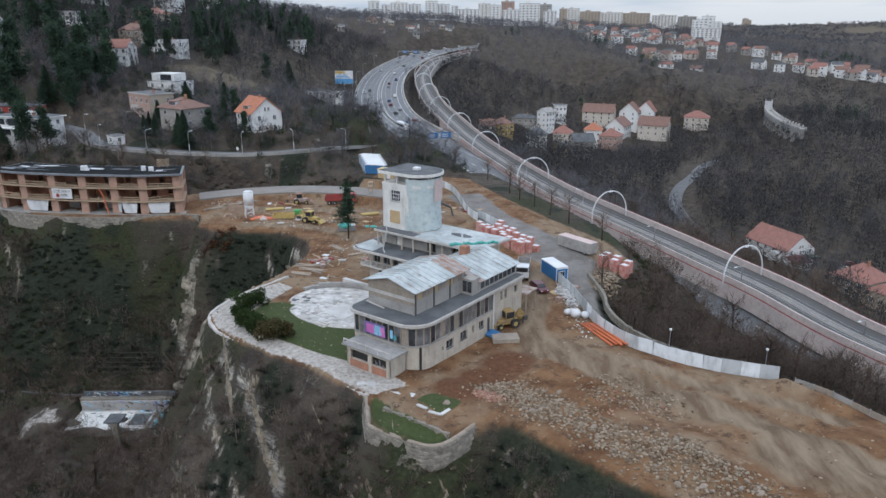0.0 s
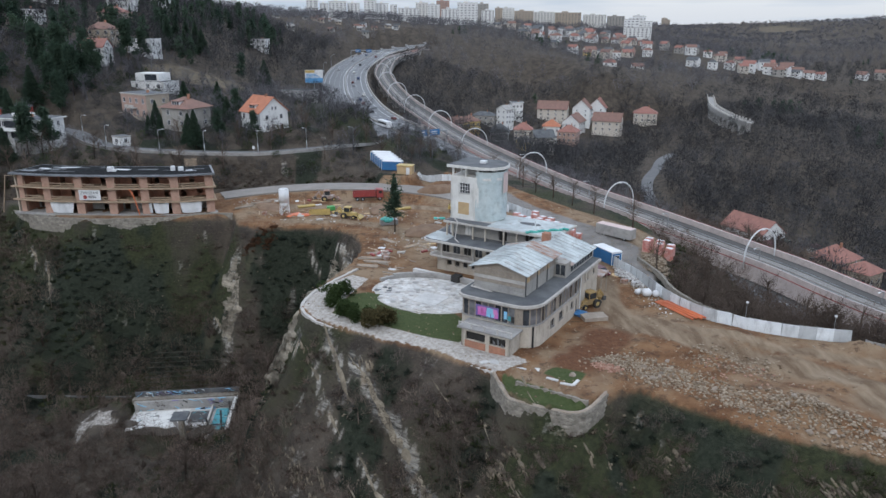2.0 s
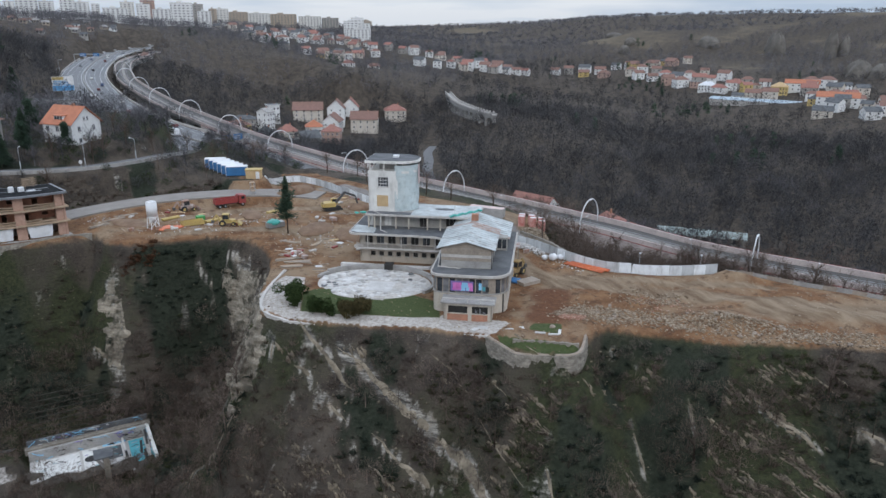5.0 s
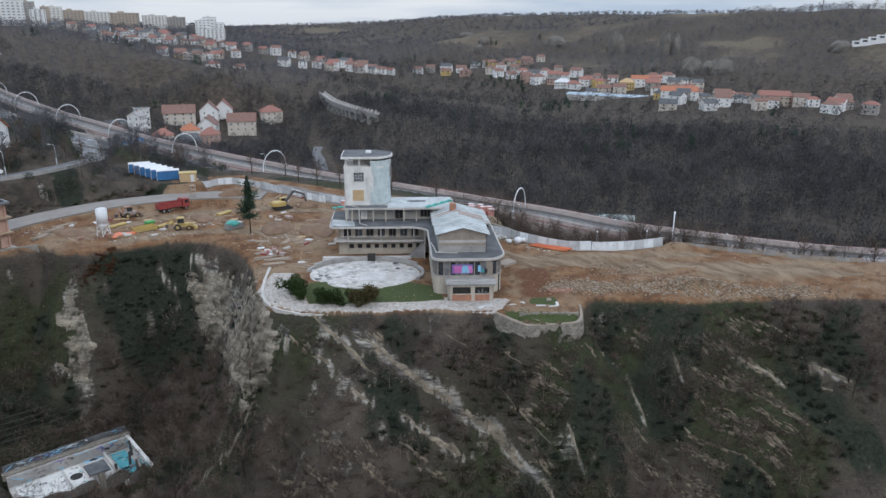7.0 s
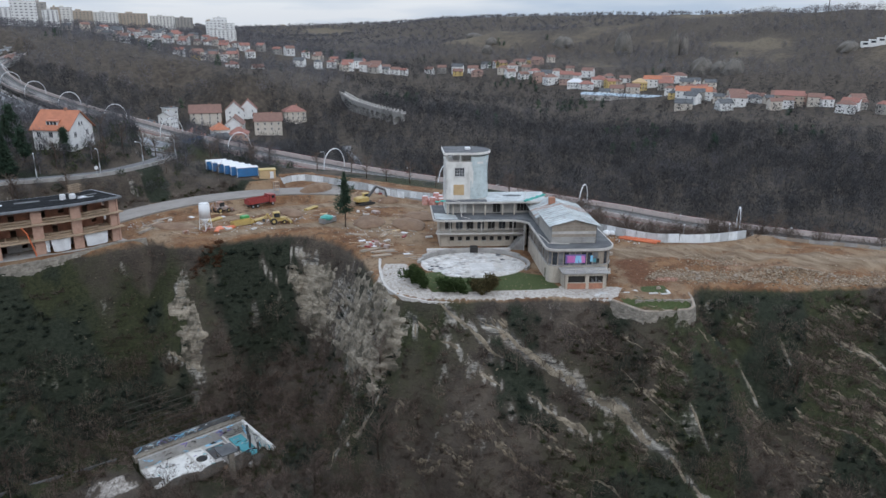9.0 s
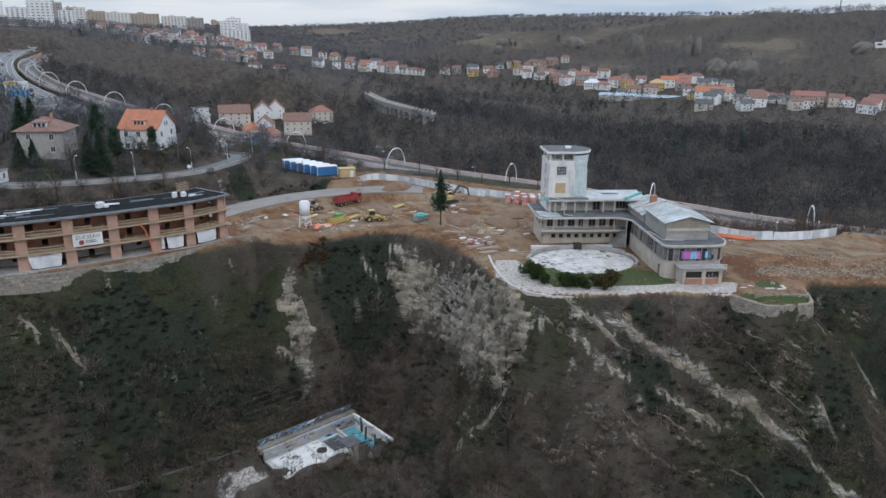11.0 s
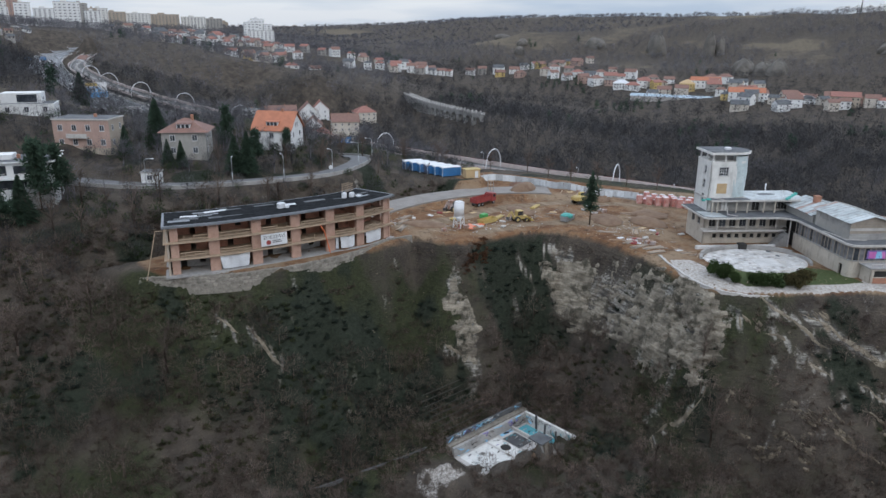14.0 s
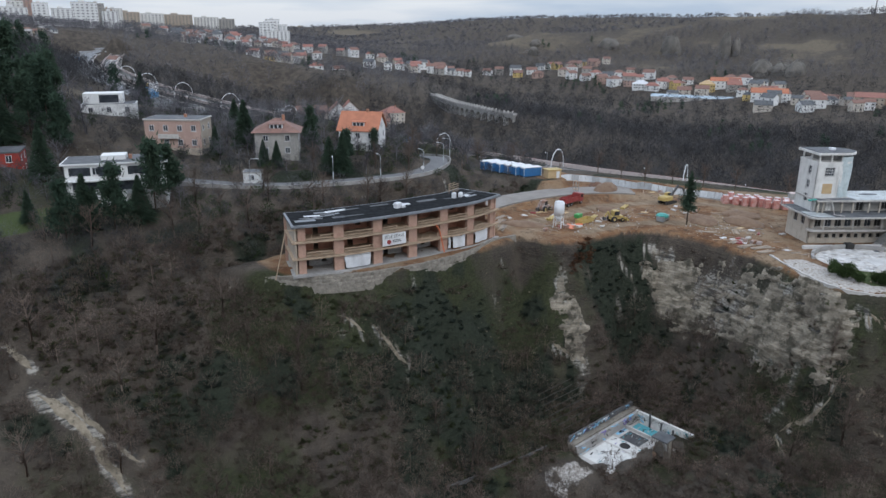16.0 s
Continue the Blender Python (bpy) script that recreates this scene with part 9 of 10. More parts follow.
big_ = [(604, 588, 20, 13, 6, "film", "plaster_clean", "hip", "white town building with a bright metal roof"), (613, 606, 24, 12, 6, "concrete_pale", "plaster_pink", "flat", "long pale town building with a flat roof"), (632, 515, 17, 14, 8, "plywood", "plaster_yellow", "hip", "pale yellow hall with a rounded roof"), (655, 505, 34, 12, 8, "tile_orange", "plaster_clean", "gable", "long white town building with an orange roof"),
        (590, 420, 36, 14, 7, "tile_orange", "plaster_clean", "gable", "large town house with a broad orange roof"), (612, 330, 26, 13, 8, "tile_red", "plaster_tan", "gable", "town house with a long red roof")]
for x, y, w, d, h, rm, wm, rf, lab in big_:
    house(pose(x, y, ground_z(x, y) + 0.5, 0, 0, math.degrees(math.atan2(y - 20, x + 90)) - 90), w, d, h, rf, d * 0.32, wm, rm, lab, 2, 6, 6, False, 0.5, "house", "town houses", chimney=False)
shed = thing("long_shed", pose(580, 503, ground_z(580, 503), 0, 0, -67), "long low shed with a pale blue sheet roof", "shed")
part("wall", Geo().box(-44, -8, -4, 44, 8, 4), M["concrete_pale"], shed)
part("roof", Geo().add([(-45, -8.5, 4), (45, -8.5, 4), (45, 0, 6.4), (-45, 0, 6.4), (45, 8.5, 4), (-45, 8.5, 4)], [(0, 1, 2, 3), (3, 2, 4, 5), (0, 3, 5), (1, 4, 2), (0, 5, 4, 1)]), paint("pale_blue_sheet", (0.34, 0.43, 0.50)), shed)
terraces = thing("stepped_flats", pose(935, 390, ground_z(935, 390) + 2, 0, 0, -62), "white flats stepping up the far hillside", "apartment block")
for k in range(6):
    st_ = part("unit", Geo().box(k * 9, -6, k * 2.6 - 12, k * 9 + 8.6, 6, k * 2.6 + 5), M["plaster_clean"], terraces)
    part("window", Geo().box(k * 9 + 1.5, -6.06, k * 2.6 + 1.2, k * 9 + 7, -6, k * 2.6 + 3.6), M["glass"], st_)
KEEP_OUT += [(580 + 11 * k, 503 - 26 * k, 16) for k in (-1, 0, 1)] + [(945, 372, 26), (957, 350, 20)]


def block(x, y, z, w, d, h, a, mat, label, floors):
    """A slab block of flats with bands of windows between bays."""
    o = thing("apartment_block", pose(x, y, z, 0, 0, a), label, "apartment block", "skyline blocks")
    part("wall", Geo().box(-w / 2, -d / 2, -16, w / 2, d / 2, h), M[mat], o)
    part("roof", Geo().box(-w / 2 - 0.2, -d / 2 - 0.2, h, w / 2 + 0.2, d / 2 + 0.2, h + 0.6), M["concrete"], o)
    if w > 12:
        part("lift_house", Geo().box(-w * 0.2, -3, h + 0.6, w * 0.02, 3, h + 3.0), M[mat], o)
    for fl in range(floors):
        zz = 1.0 + fl * (h - 1) / floors
        part("window_band", Geo().box(-w / 2 + 0.8, -d / 2 - 0.06, zz, w / 2 - 0.8, -d / 2, zz + 1.3), M["glass_dirty"], o)
    for k in range(int(w / 6)):
        part("bay", Geo().box(-w / 2 + 2.5 + k * 6, -d / 2 - 1.1, -2, -w / 2 + 5.6 + k * 6, -d / 2 - 0.07, h - 0.8), M[mat], o)
    KEEP_OUT.extend([(x, y, w * 0.55), (x * 0.96, y * 0.96, w * 0.6)])


for x, y, z, w, h in ((-107, 1175, 54, 17, 22), (-89, 1181, 54, 13, 17), (-68, 1177, 51, 27, 23), (-44, 1189, 51, 19, 21), (-18, 1179, 51, 19, 25), (1, 1194, 51, 19, 21), (19, 1199, 50, 11, 20), (40, 1149, 45, 32, 19), (83, 1197, 45, 19, 26), (107, 1185, 45, 26, 19), (135, 1182, 45, 32, 28), (167, 1178, 45, 20, 17)):
    block(x, y, z, w, 12, h, -2 - x * 0.05, "plaster_clean", "white block of flats on the skyline", 7)
for x, y, z, w, h, mat in ((70, 1278, 50, 20, 25, "plaster"), (128, 1494, 61, 25, 23, "plaster_pink"), (168, 1238, 47, 19, 26, "plaster_grey"), (212, 1333, 45, 13, 23, "plaster_tan"), (236, 1379, 41, 26, 28, "plaster"), (282, 1452, 39, 39, 26, "plaster_tan"), (322, 1449, 39, 44, 24, "plaster"), (368, 1443, 39, 53, 23, "plaster_tan"), (422, 1439, 38, 44, 20, "plaster"), (477, 1474, 39, 34, 17, "plaster_grey")):
    block(x, y, z, w, 13, h, -4 - x * 0.04, mat, "pale panel-built block of flats on the skyline", 7)
for x, y, z, w, h in ((387, 1135, 29, 22, 20), (402, 1143, 29, 20, 25), (388, 1105, 23, 38, 14), (411, 1127, 28, 12, 18)):
    block(x, y, z, w, 11, h, -18, "plaster_clean", "stepped white apartment building above the wood", 5)
for x, y, h in ((1235, 3080, 36), (1252, 3090, 30), (1640, 3180, 18)):
    block(x, y, 24, 18, 18, h, 0, "plaster_tan", "distant tower block on the horizon", 8)
mast = thing("radio_mast", pose(1175, 535, ground_z(1175, 535)), "thin radio mast on the far ridge", "mast")
part("mast", Geo().cyl(0, 0, -2, 34, 0.9, 0.5, 6), M["dark_steel"], mast)
# old stone viaduct in the valley
old = thing("stone_viaduct", pose(0, 0, 0), "old grey stone viaduct with round arches and pale balustrade posts", "viaduct")
vl = glide([(259, 580, -14.0), (248, 555, -14.2), (231, 516, -14.4), (220, 478, -14.6), (216.5, 452, -15.4), (217, 432, -16)], 1.0)
vs_ = np.concatenate([[0], np.cumsum(np.linalg.norm(np.diff(vl[:, :2], axis=0), axis=1))])
span = 9.0
for k in range(int(vs_[-1] / span)):
    a_, b_ = [np.array([np.interp(q, vs_, vl[:, c]) for c in range(3)]) for q in (k * span, (k + 1) * span)]
    m_ = pose(*a_, 0, 0, math.degrees(math.atan2(b_[1] - a_[1], b_[0] - a_[0])))
    part("deck", Geo().box(-0.1, -2.3, -1.1, span + 0.1, 2.3, 0.0).move(m_), M["concrete"], old)
    for sd in (-2.5, 2.1):
        part("balustrade", Geo().box(0, sd, 0, span, sd + 0.4, 0.8).move(m_), M["concrete"], old)
        for q in (0, span / 2):
            part("post", Geo().cbox(q - 0.55, sd - 0.1, 0, q + 0.55, sd + 0.6, 1.9, 0.1).move(m_), M["concrete_pale"], old)
    part("pier", Geo().box(-0.9, -1.8, -34, 0.9, 1.8, -1.1).move(m_), M["concrete"], old)
    r = span / 2 - 0.9
    top = [(0.9 + r - r * math.cos(math.pi * i / 10), -6.2 + r * math.sin(math.pi * i / 10)) for i in range(11)]
    if k < 4:
        g = Geo().box(0.9, -1.7, -30, span - 0.9, 1.7, -1.1)
    else:
        ring = [(0.9, -1.1)] + top + [(span - 0.9, -1.1)]
        n = len(ring)
        g = Geo().add([(x, -1.7, z) for x, z in ring] + [(x, 1.7, z) for x, z in ring], [tuple(range(n)), tuple(range(2 * n - 1, n - 1, -1))] + [(i, n + i, n + (i + 1) % n, (i + 1) % n) for i in range(n)])
    part("arch", g.move(m_), M["concrete"], old)
    KEEP_OUT.append((*a_[:2], 3.2))
    if 5 < k < 12:
        KEEP_OUT.append((a_[0] - 5, a_[1] - 8, 5.0))
# ---- the ruined pool at the quarry's foot ----
PW = pose(-57.4, 137.9, -34.6, 0, 0, 1)
pool = thing("ruined_pool", PW, "drained ruined swimming pool with white walls covered in graffiti", "pool")
part("floor", Geo().box(-20.5, -8.0, -0.6, -3.9, 0, 0.2), M["concrete_pale"], pool, "pale pool floor with scrawls")
random.seed(91)
def scrawl(owner, place, w, h, n, mats):
    """Sprayed shapes on a wall: bent flat strokes."""
    for k in range(n):
        g = Geo()
        x, z = random.uniform(0, w), random.uniform(0.2, h)
        for j in range(random.randint(2, 4)):
            x2, z2 = min(max(x + random.uniform(-1.2, 1.2), 0), w), min(max(z + random.uniform(-0.9, 0.9), 0.1), h)
            g.beam((x, -0.02 - 0.002 * k, z), (x2, -0.02 - 0.002 * k, z2), random.uniform(0.12, 0.4), 0.02) if abs(x - x2) > 0.1 else None
            x, z = x2, z2
        if g.v:
            part("spray_mark", g.move(place), M[random.choice(mats)], owner)
# grey, not white plaster: graffiti grime and the wall's shade in one colour
back = part("back_wall", Geo().box(-20.5, 0, 0, 0.5, 0.6, 2.2), M["concrete"], pool, "wall with graffiti, greyed to carry its shade")
scrawl(back, pose(-20.3, 0, 0), 20.5, 2.3, 26, ["graf_violet", "shade_spray_black", "graf_blue", "concrete", "shade_spray_black"])
side = part("side_wall", Geo().box(0.5, -13.0, -0.3, 1.1, 0.6, 2.3), M["plaster"], pool)
scrawl(side, pose(0.5, 0, 0, 0, 0, -90), 13.2, 2.1, 22, ["graf_teal", "graf_blue", "shade_spray_black", "graf_violet", "concrete"])
part("ledge", Geo().box(-21, 0.6, 1.4, 1.5, 1.9, 2.55), M["stone_wall"], pool)
ledge_front = part("promenade_wall", Geo().box(-20.6, 1.9, 1.8, 1.2, 2.3, 3.6), M["felt"], pool, "dark upper wall sprayed blue and violet")
scrawl(ledge_front, pose(-20.4, 1.9, 2.4), 21, 1.1, 30, ["graf_blue", "graf_violet", "graf_blue", "shade_spray_black", "plaster"])
for x0, x1, y0, y1, z, mat in ((-19.5, -12, -7.6, -0.6, 0.22, "plaster"), (-11.5, -8.8, -7.4, -0.4, 0.21, "plaster"), (-8.4, -4.6, -6.2, -1.6, 0.23, "dark_steel"), (-3.2, -0.4, -9.5, -1.0, 0.22, "graf_teal"), (-3.2, -0.4, -7.8, -7.2, 0.22, "plaster"), (-7.8, -3.6, -0.9, -0.2, 0.24, "graf_blue")):
    b = part("painted_floor", Geo().prism([(x0, y0), (x1, y0), (x1, y1), (x0, y1)], 0.2, z), M[mat], pool)
    for k in range(14):
        x, y = random.uniform(x0 + 0.3, x1 - 0.3), random.uniform(y0 + 0.3, y1 - 0.3)
        part("spray_mark", Geo().beam((x, y, z + 0.004), (min(x + random.uniform(0.3, 1.2), x1), min(y + random.uniform(-0.5, 0.5), y1), z + 0.004), random.uniform(0.1, 0.3), 0.01), M[random.choice(["shade_spray_black", "graf_violet", "concrete", "graf_teal", "shade_spray_black"])], b)
# flat black disc on the floor paints the shade of a hole
part("hole", Geo().cyl(-10.2, -4.2, 0.2, 0.26, 1.1, 1.1, 12), M["shade_spray_black"], pool)
part("deep_floor", Geo().box(-3.9, -11.5, -0.9, 0.5, 0, -0.1), M["concrete_pale"], pool, "deeper basin floor stained turquoise")
part("cross_wall", Geo().box(-4.3, -7.9, 0, -3.9, -0.3, 0.9), M["concrete_pale"], pool)
for k in range(4):
    part("debris", Geo().ball(-15 + k * 3.4, -8.2 + (k % 2) * 0.6, -0.2, 1.5, 9, 4, 0.2, 0.3), M["earth_heap"], pool)
tower_ = thing("diving_tower", pose(-65.0, 125.6, -34.6), "grey concrete diving tower with a flat platform", "tower")
part("column", Geo().box(-0.5, -0.5, -2, 0.5, 0.5, 4.6), M["stone_wall"], tower_)
part("platform", Geo().box(-2.0, -0.8, 4.6, 1.2, 2.6, 4.9), M["felt"], tower_)
part("brace", Geo().beam((-1.6, 0, 4.6), (-0.3, 0, 2.2), 0.4, 0.5), M["concrete"], tower_)
seats = thing("spectator_steps", PW @ pose(-19, 4.2, 3.0), "overgrown concrete spectator steps in rows above the pool", "steps")
for k in range(9):
    part("step", Geo().box(random.uniform(-1, 1), k * 1.0, k * 0.72 - 0.9, random.uniform(10.5, 15.5), k * 1.0 + 0.10, k * 0.72 - 0.74), paint("mossy_concrete", (0.05, 0.046, 0.038)), seats)
for k, (x, y, rx, ry, h) in enumerate(((-73.0, 129.4, 4.2, 1.6, 0.8), (-67.5, 129.0, 3.6, 1.5, 0.9), (-62.0, 128.2, 3.4, 1.8, 1.0), (-58.6, 126.6, 2.4, 1.6, 0.9), (-77.8, 132.5, 1.6, 3.0, 0.8))):
    o = tagged(part("earth_mound", Geo().ball(0, 0, 0, 1.0, 22, 9, 1.0, 0.12), M["leaf_soil"], None, "", True), "soil and leaves washed over the pool's broken edge", "mound")
    o.matrix_basis = Matrix.LocRotScale((x, y, -34.7), Euler((0, 0, 0.3 * k)), (rx, ry, h * 0.7))
for x, y, h in ((-58.6, 131.2, 3.2), (-58.0, 128.6, 2.6), (-61.2, 130.4, 2.2), (-57.2, 134.6, 3.4)):
    o = tagged(part("broken_post", Geo().cbox(-0.18, -0.18, 0, 0.18, 0.18, h, 0.03), M["dark_steel"]), "dark broken concrete post standing in the pool ruin", "post", "pool posts")
    o.matrix_basis = pose(x, y, -34.8, random.uniform(-5, 5), random.uniform(-6, 6), 20)
walk_ = glide([(-118, 149, -34.0), (-103, 145.8, -34.2), (-94, 144.8, -34.3), (-86, 143.7, -34.3), (-79, 143.2, -34.3)], 1.0)
ribbon("path_wall", walk_, 0.15, 0.15, 0.5, M["asphalt_lane"], "broken pale wall beside the path at the quarry's foot", "wall", 2.0)
KEEP_OUT += [(-60, 133.5, 5), (-66, 134, 5), (-72, 134.5, 4.5), (-76.5, 135, 3.5), (-58, 128, 3.0), (-84, 133, 5), (-88, 136, 3)]
# ---- woods, scrub, single trees ----
KEEP = np.array(KEEP_OUT)


def blades(start, end, width, r):
    """Thin tapered blades from start to end, each turned by chance about its length."""
    d = end - start
    n = np.cross(d, r.normal(size=d.shape))
    n /= np.linalg.norm(n, axis=1)[:, None] + 1e-9
    w = width[:, None] / 2
    return np.stack([start - n * w, start + n * w, end], 1)


def bare_tree(seed, h, limbs, twigs, width, spread_=0.32):
    """One leafless tree of unit place: trunk, limbs, twigs; triangles as an array (n, 3, 3)."""
    r = np.random.default_rng(seed)
    lean = r.normal(0, 0.03, 2)
    zs = np.linspace(0, 0.8 * h, 5)
    axis = np.column_stack([lean[0] * zs + 0.02 * h * np.sin(zs / h * 5 + seed), lean[1] * zs, zs])
    tris = []
    rad = 0.022 * h * np.linspace(1, 0.25, 5) + 0.03
    for i in range(4):
        for k in range(3):
            a, b = math.tau * k / 3, math.tau * (k + 1) / 3
            p = [axis[i] + rad[i] * np.array([math.cos(a), math.sin(a), 0]), axis[i] + rad[i] * np.array([math.cos(b), math.sin(b), 0]), axis[i + 1] + rad[i + 1] * np.array([math.cos(b), math.sin(b), 0]), axis[i + 1] + rad[i + 1] * np.array([math.cos(a), math.sin(a), 0])]
            tris += [np.array([p[0], p[1], p[2]]), np.array([p[0], p[2], p[3]])]
    z0 = r.uniform(0.22, 0.78, limbs) * h
    base = np.column_stack([np.interp(z0, zs, axis[:, 0]), np.interp(z0, zs, axis[:, 1]), z0])
    ang = r.uniform(0, math.tau, limbs)
    reach = spread_ * h * r.uniform(0.6, 1.1, limbs) * (1.15 - 0.6 * z0 / h)
    tip = base + np.column_stack([np.cos(ang) * reach, np.sin(ang) * reach, reach * r.uniform(0.5, 1.4, limbs)])
    tris = [np.array(tris)] + [blades(base, tip, np.full(limbs, width * 2.2), r), blades(base, tip, np.full(limbs, width * 2.2), r)]
    pick, t = r.integers(0, limbs, twigs), r.uniform(0.25, 1.0, twigs)
    s = base[pick] + (tip[pick] - base[pick]) * t[:, None]
    out = (tip[pick] - base[pick])
    out /= np.linalg.norm(out, axis=1)[:, None] + 1e-9
    d = out * 0.6 + r.normal(0, 0.55, (twigs, 3)) + np.array([0, 0, 0.45])
    d /= np.linalg.norm(d, axis=1)[:, None]
    e = s + d * (h * r.uniform(0.09, 0.22, twigs))[:, None]
    tris.append(blades(s, e, np.full(twigs, width), r))
    return np.concatenate(tris)


def round_tree(seed, h, n, width, long, spread_=0.34):
    """A simpler leafless tree: a rounded, open crown of fine sprays that point up and out, on a thin trunk."""
    r = np.random.default_rng(seed)
    d = r.normal(size=(n, 3))
    d *= (r.uniform(0.1, 1, n) ** 0.33 / np.linalg.norm(d, axis=1))[:, None]
    c = d * np.array([spread_ * h, spread_ * h, 0.4 * h]) + np.array([0, 0, 0.6 * h])
    g = d * 0.9 + np.array([0, 0, 0.55]) + r.normal(0, 0.4, (n, 3))
    g /= np.linalg.norm(g, axis=1)[:, None]
    crown = blades(c - g * long * 0.5, c + g * long * 0.5, np.full(n, width), r)
    s = np.array([[0, 0, 0.0], [0.05, 0, 0.0]])
    return np.concatenate([crown, blades(s, s + np.array([[0, 0, 0.75 * h], [0.1, 0.1, 0.7 * h]]), np.full(2, 0.02 * h + 0.04), r)])


def shrub(seed, n, width, flat=0.8):
    """A low clump of twigs or leaf sprays, about one metre across."""
    r = np.random.default_rng(seed)
    s = np.column_stack([r.normal(0, 0.18, n), r.normal(0, 0.18, n), np.abs(r.normal(0, 0.1, n))])
    d = r.normal(0, 0.5, (n, 3)) + np.array([0, 0, 0.45])
    d[:, 2] = np.abs(d[:, 2]) * flat
    d /= np.linalg.norm(d, axis=1)[:, None]
    return blades(s, s + d * r.uniform(0.35, 0.75, n)[:, None], np.full(n, width), r)


def conifer(seed, h, n, width, r0=0.2):
    """A fir: drooping sprays in whorls round a tapered trunk."""
    r = np.random.default_rng(seed)
    t = r.uniform(0.08, 1, n) ** 0.8
    a = r.uniform(0, math.tau, n)
    reach = h * r0 * (1.05 - t) * r.uniform(0.65, 1.15, n) + 0.15
    s = np.column_stack([np.zeros(n), np.zeros(n), t * h])
    e = s + np.column_stack([np.cos(a) * reach, np.sin(a) * reach, -reach * r.uniform(0.1, 0.5, n) + 0.1])
    tr = blades(s, e, width * (0.5 + reach / (h * r0)), r)
    m_ = s + (e - s) * 0.45
    sd = np.column_stack([-np.sin(a), np.cos(a), np.full(n, -0.25)]) * (reach * 0.5 * r.choice([-1, 1], n))[:, None]
    return np.concatenate([tr, blades(m_, e * 0.6 + m_ * 0.4 + sd, np.full(n, width * 0.9), r)])


def pine(seed, h, n, width):
    """A tall open conifer: bare lower trunk, ragged clumps above."""
    r = np.random.default_rng(seed)
    c = 20
    ca, ct = r.uniform(0, math.tau, c), r.uniform(0.25, 1.0, c)
    cr = 0.2 * h * (1.15 - ct) * r.uniform(0.5, 1.2, c)
    cen = np.column_stack([np.cos(ca) * cr, np.sin(ca) * cr, ct * h])
    k = r.integers(0, c, n)
    s = cen[k] + r.normal(0, 0.05 * h, (n, 3))
    d = r.normal(0, 1, (n, 3))
    d /= np.linalg.norm(d, axis=1)[:, None]
    return blades(s, s + d * 0.09 * h, np.full(n, width), r)


def trunk_of(h, r=0.02):
    g = Geo().cyl(0, 0, -0.5, h * 0.95, r * h, 0.02, 6)
    return g


def outward(tri, up=0.42, soft=0.35):
    """The same triangles, each turned to face out of its crown, and the crown's rounded normals at their corners."""
    c = np.array([0, 0, tri[:, :, 2].max() * up])
    mid = tri.mean(1) - c
    flat = np.cross(tri[:, 1] - tri[:, 0], tri[:, 2] - tri[:, 0])
    tri = np.where(((flat * mid).sum(1) < 0)[:, None, None], tri[:, ::-1], tri)
    flat = np.where(((flat * mid).sum(1) < 0)[:, None], -flat, flat)
    flat /= np.linalg.norm(flat, axis=1)[:, None] + 1e-9
    n = tri - c
    n /= np.linalg.norm(n, axis=2)[:, :, None] + 1e-9
    n = n * (1 - soft) + flat[:, None] * soft
    return tri, n / (np.linalg.norm(n, axis=2)[:, :, None] + 1e-9)


def plant(name, places, kinds, material, label, category, turn_seed=1, size=(0.8, 1.25), sink=0.2, tone=(0.0, 1.0)):
    """Many plants in one mesh: each place takes one of the kinds, turned and sized by chance."""
    if not len(places):
        return None
    r = np.random.default_rng(turn_seed)
    z = land(places[:, 0], places[:, 1]) - sink
    V, T, NN = [], [], []
    pick = r.integers(0, len(kinds), len(places))
    a, s, tn = r.uniform(0, math.tau, len(places)), r.uniform(*size, len(places)), r.uniform(*tone, len(places))
    for k, tri in enumerate(kinds):
        idx = np.where(pick == k)[0]
        if not len(idx):
            continue
        tri, nrm = outward(tri)
        base, nrm = tri.reshape(-1, 3), nrm.reshape(-1, 3)
        c, sn, q = np.cos(a[idx])[:, None], np.sin(a[idx])[:, None], s[idx][:, None]
        x = (base[:, 0] * c - base[:, 1] * sn) * q + places[idx, 0][:, None]
        y = (base[:, 0] * sn + base[:, 1] * c) * q + places[idx, 1][:, None]
        zz = base[:, 2] * q + z[idx][:, None]
        V.append(np.stack([x, y, zz], 2).reshape(-1, 3))
        T.append(np.repeat(tn[idx], len(base)))
        NN.append(np.stack([nrm[:, 0] * c - nrm[:, 1] * sn, nrm[:, 0] * sn + nrm[:, 1] * c, np.broadcast_to(nrm[:, 2], x.shape)], 2).reshape(-1, 3))
    V, T = np.concatenate(V), np.concatenate(T)
    me = fast_mesh(name, V, np.arange(len(V)).reshape(-1, 3), material, {"tone": T}, False, np.concatenate(NN))
    return tagged(new(name, me), label, category, kind="stuff")


def jitter_grid(x0, x1, y0, y1, step, seed):
    r = np.random.default_rng(seed)
    X, Y = np.meshgrid(np.arange(x0, x1, step), np.arange(y0, y1, step))
    p = np.column_stack([X.ravel(), Y.ravel()])
    return p + r.uniform(-0.48 * step, 0.48 * step, p.shape)


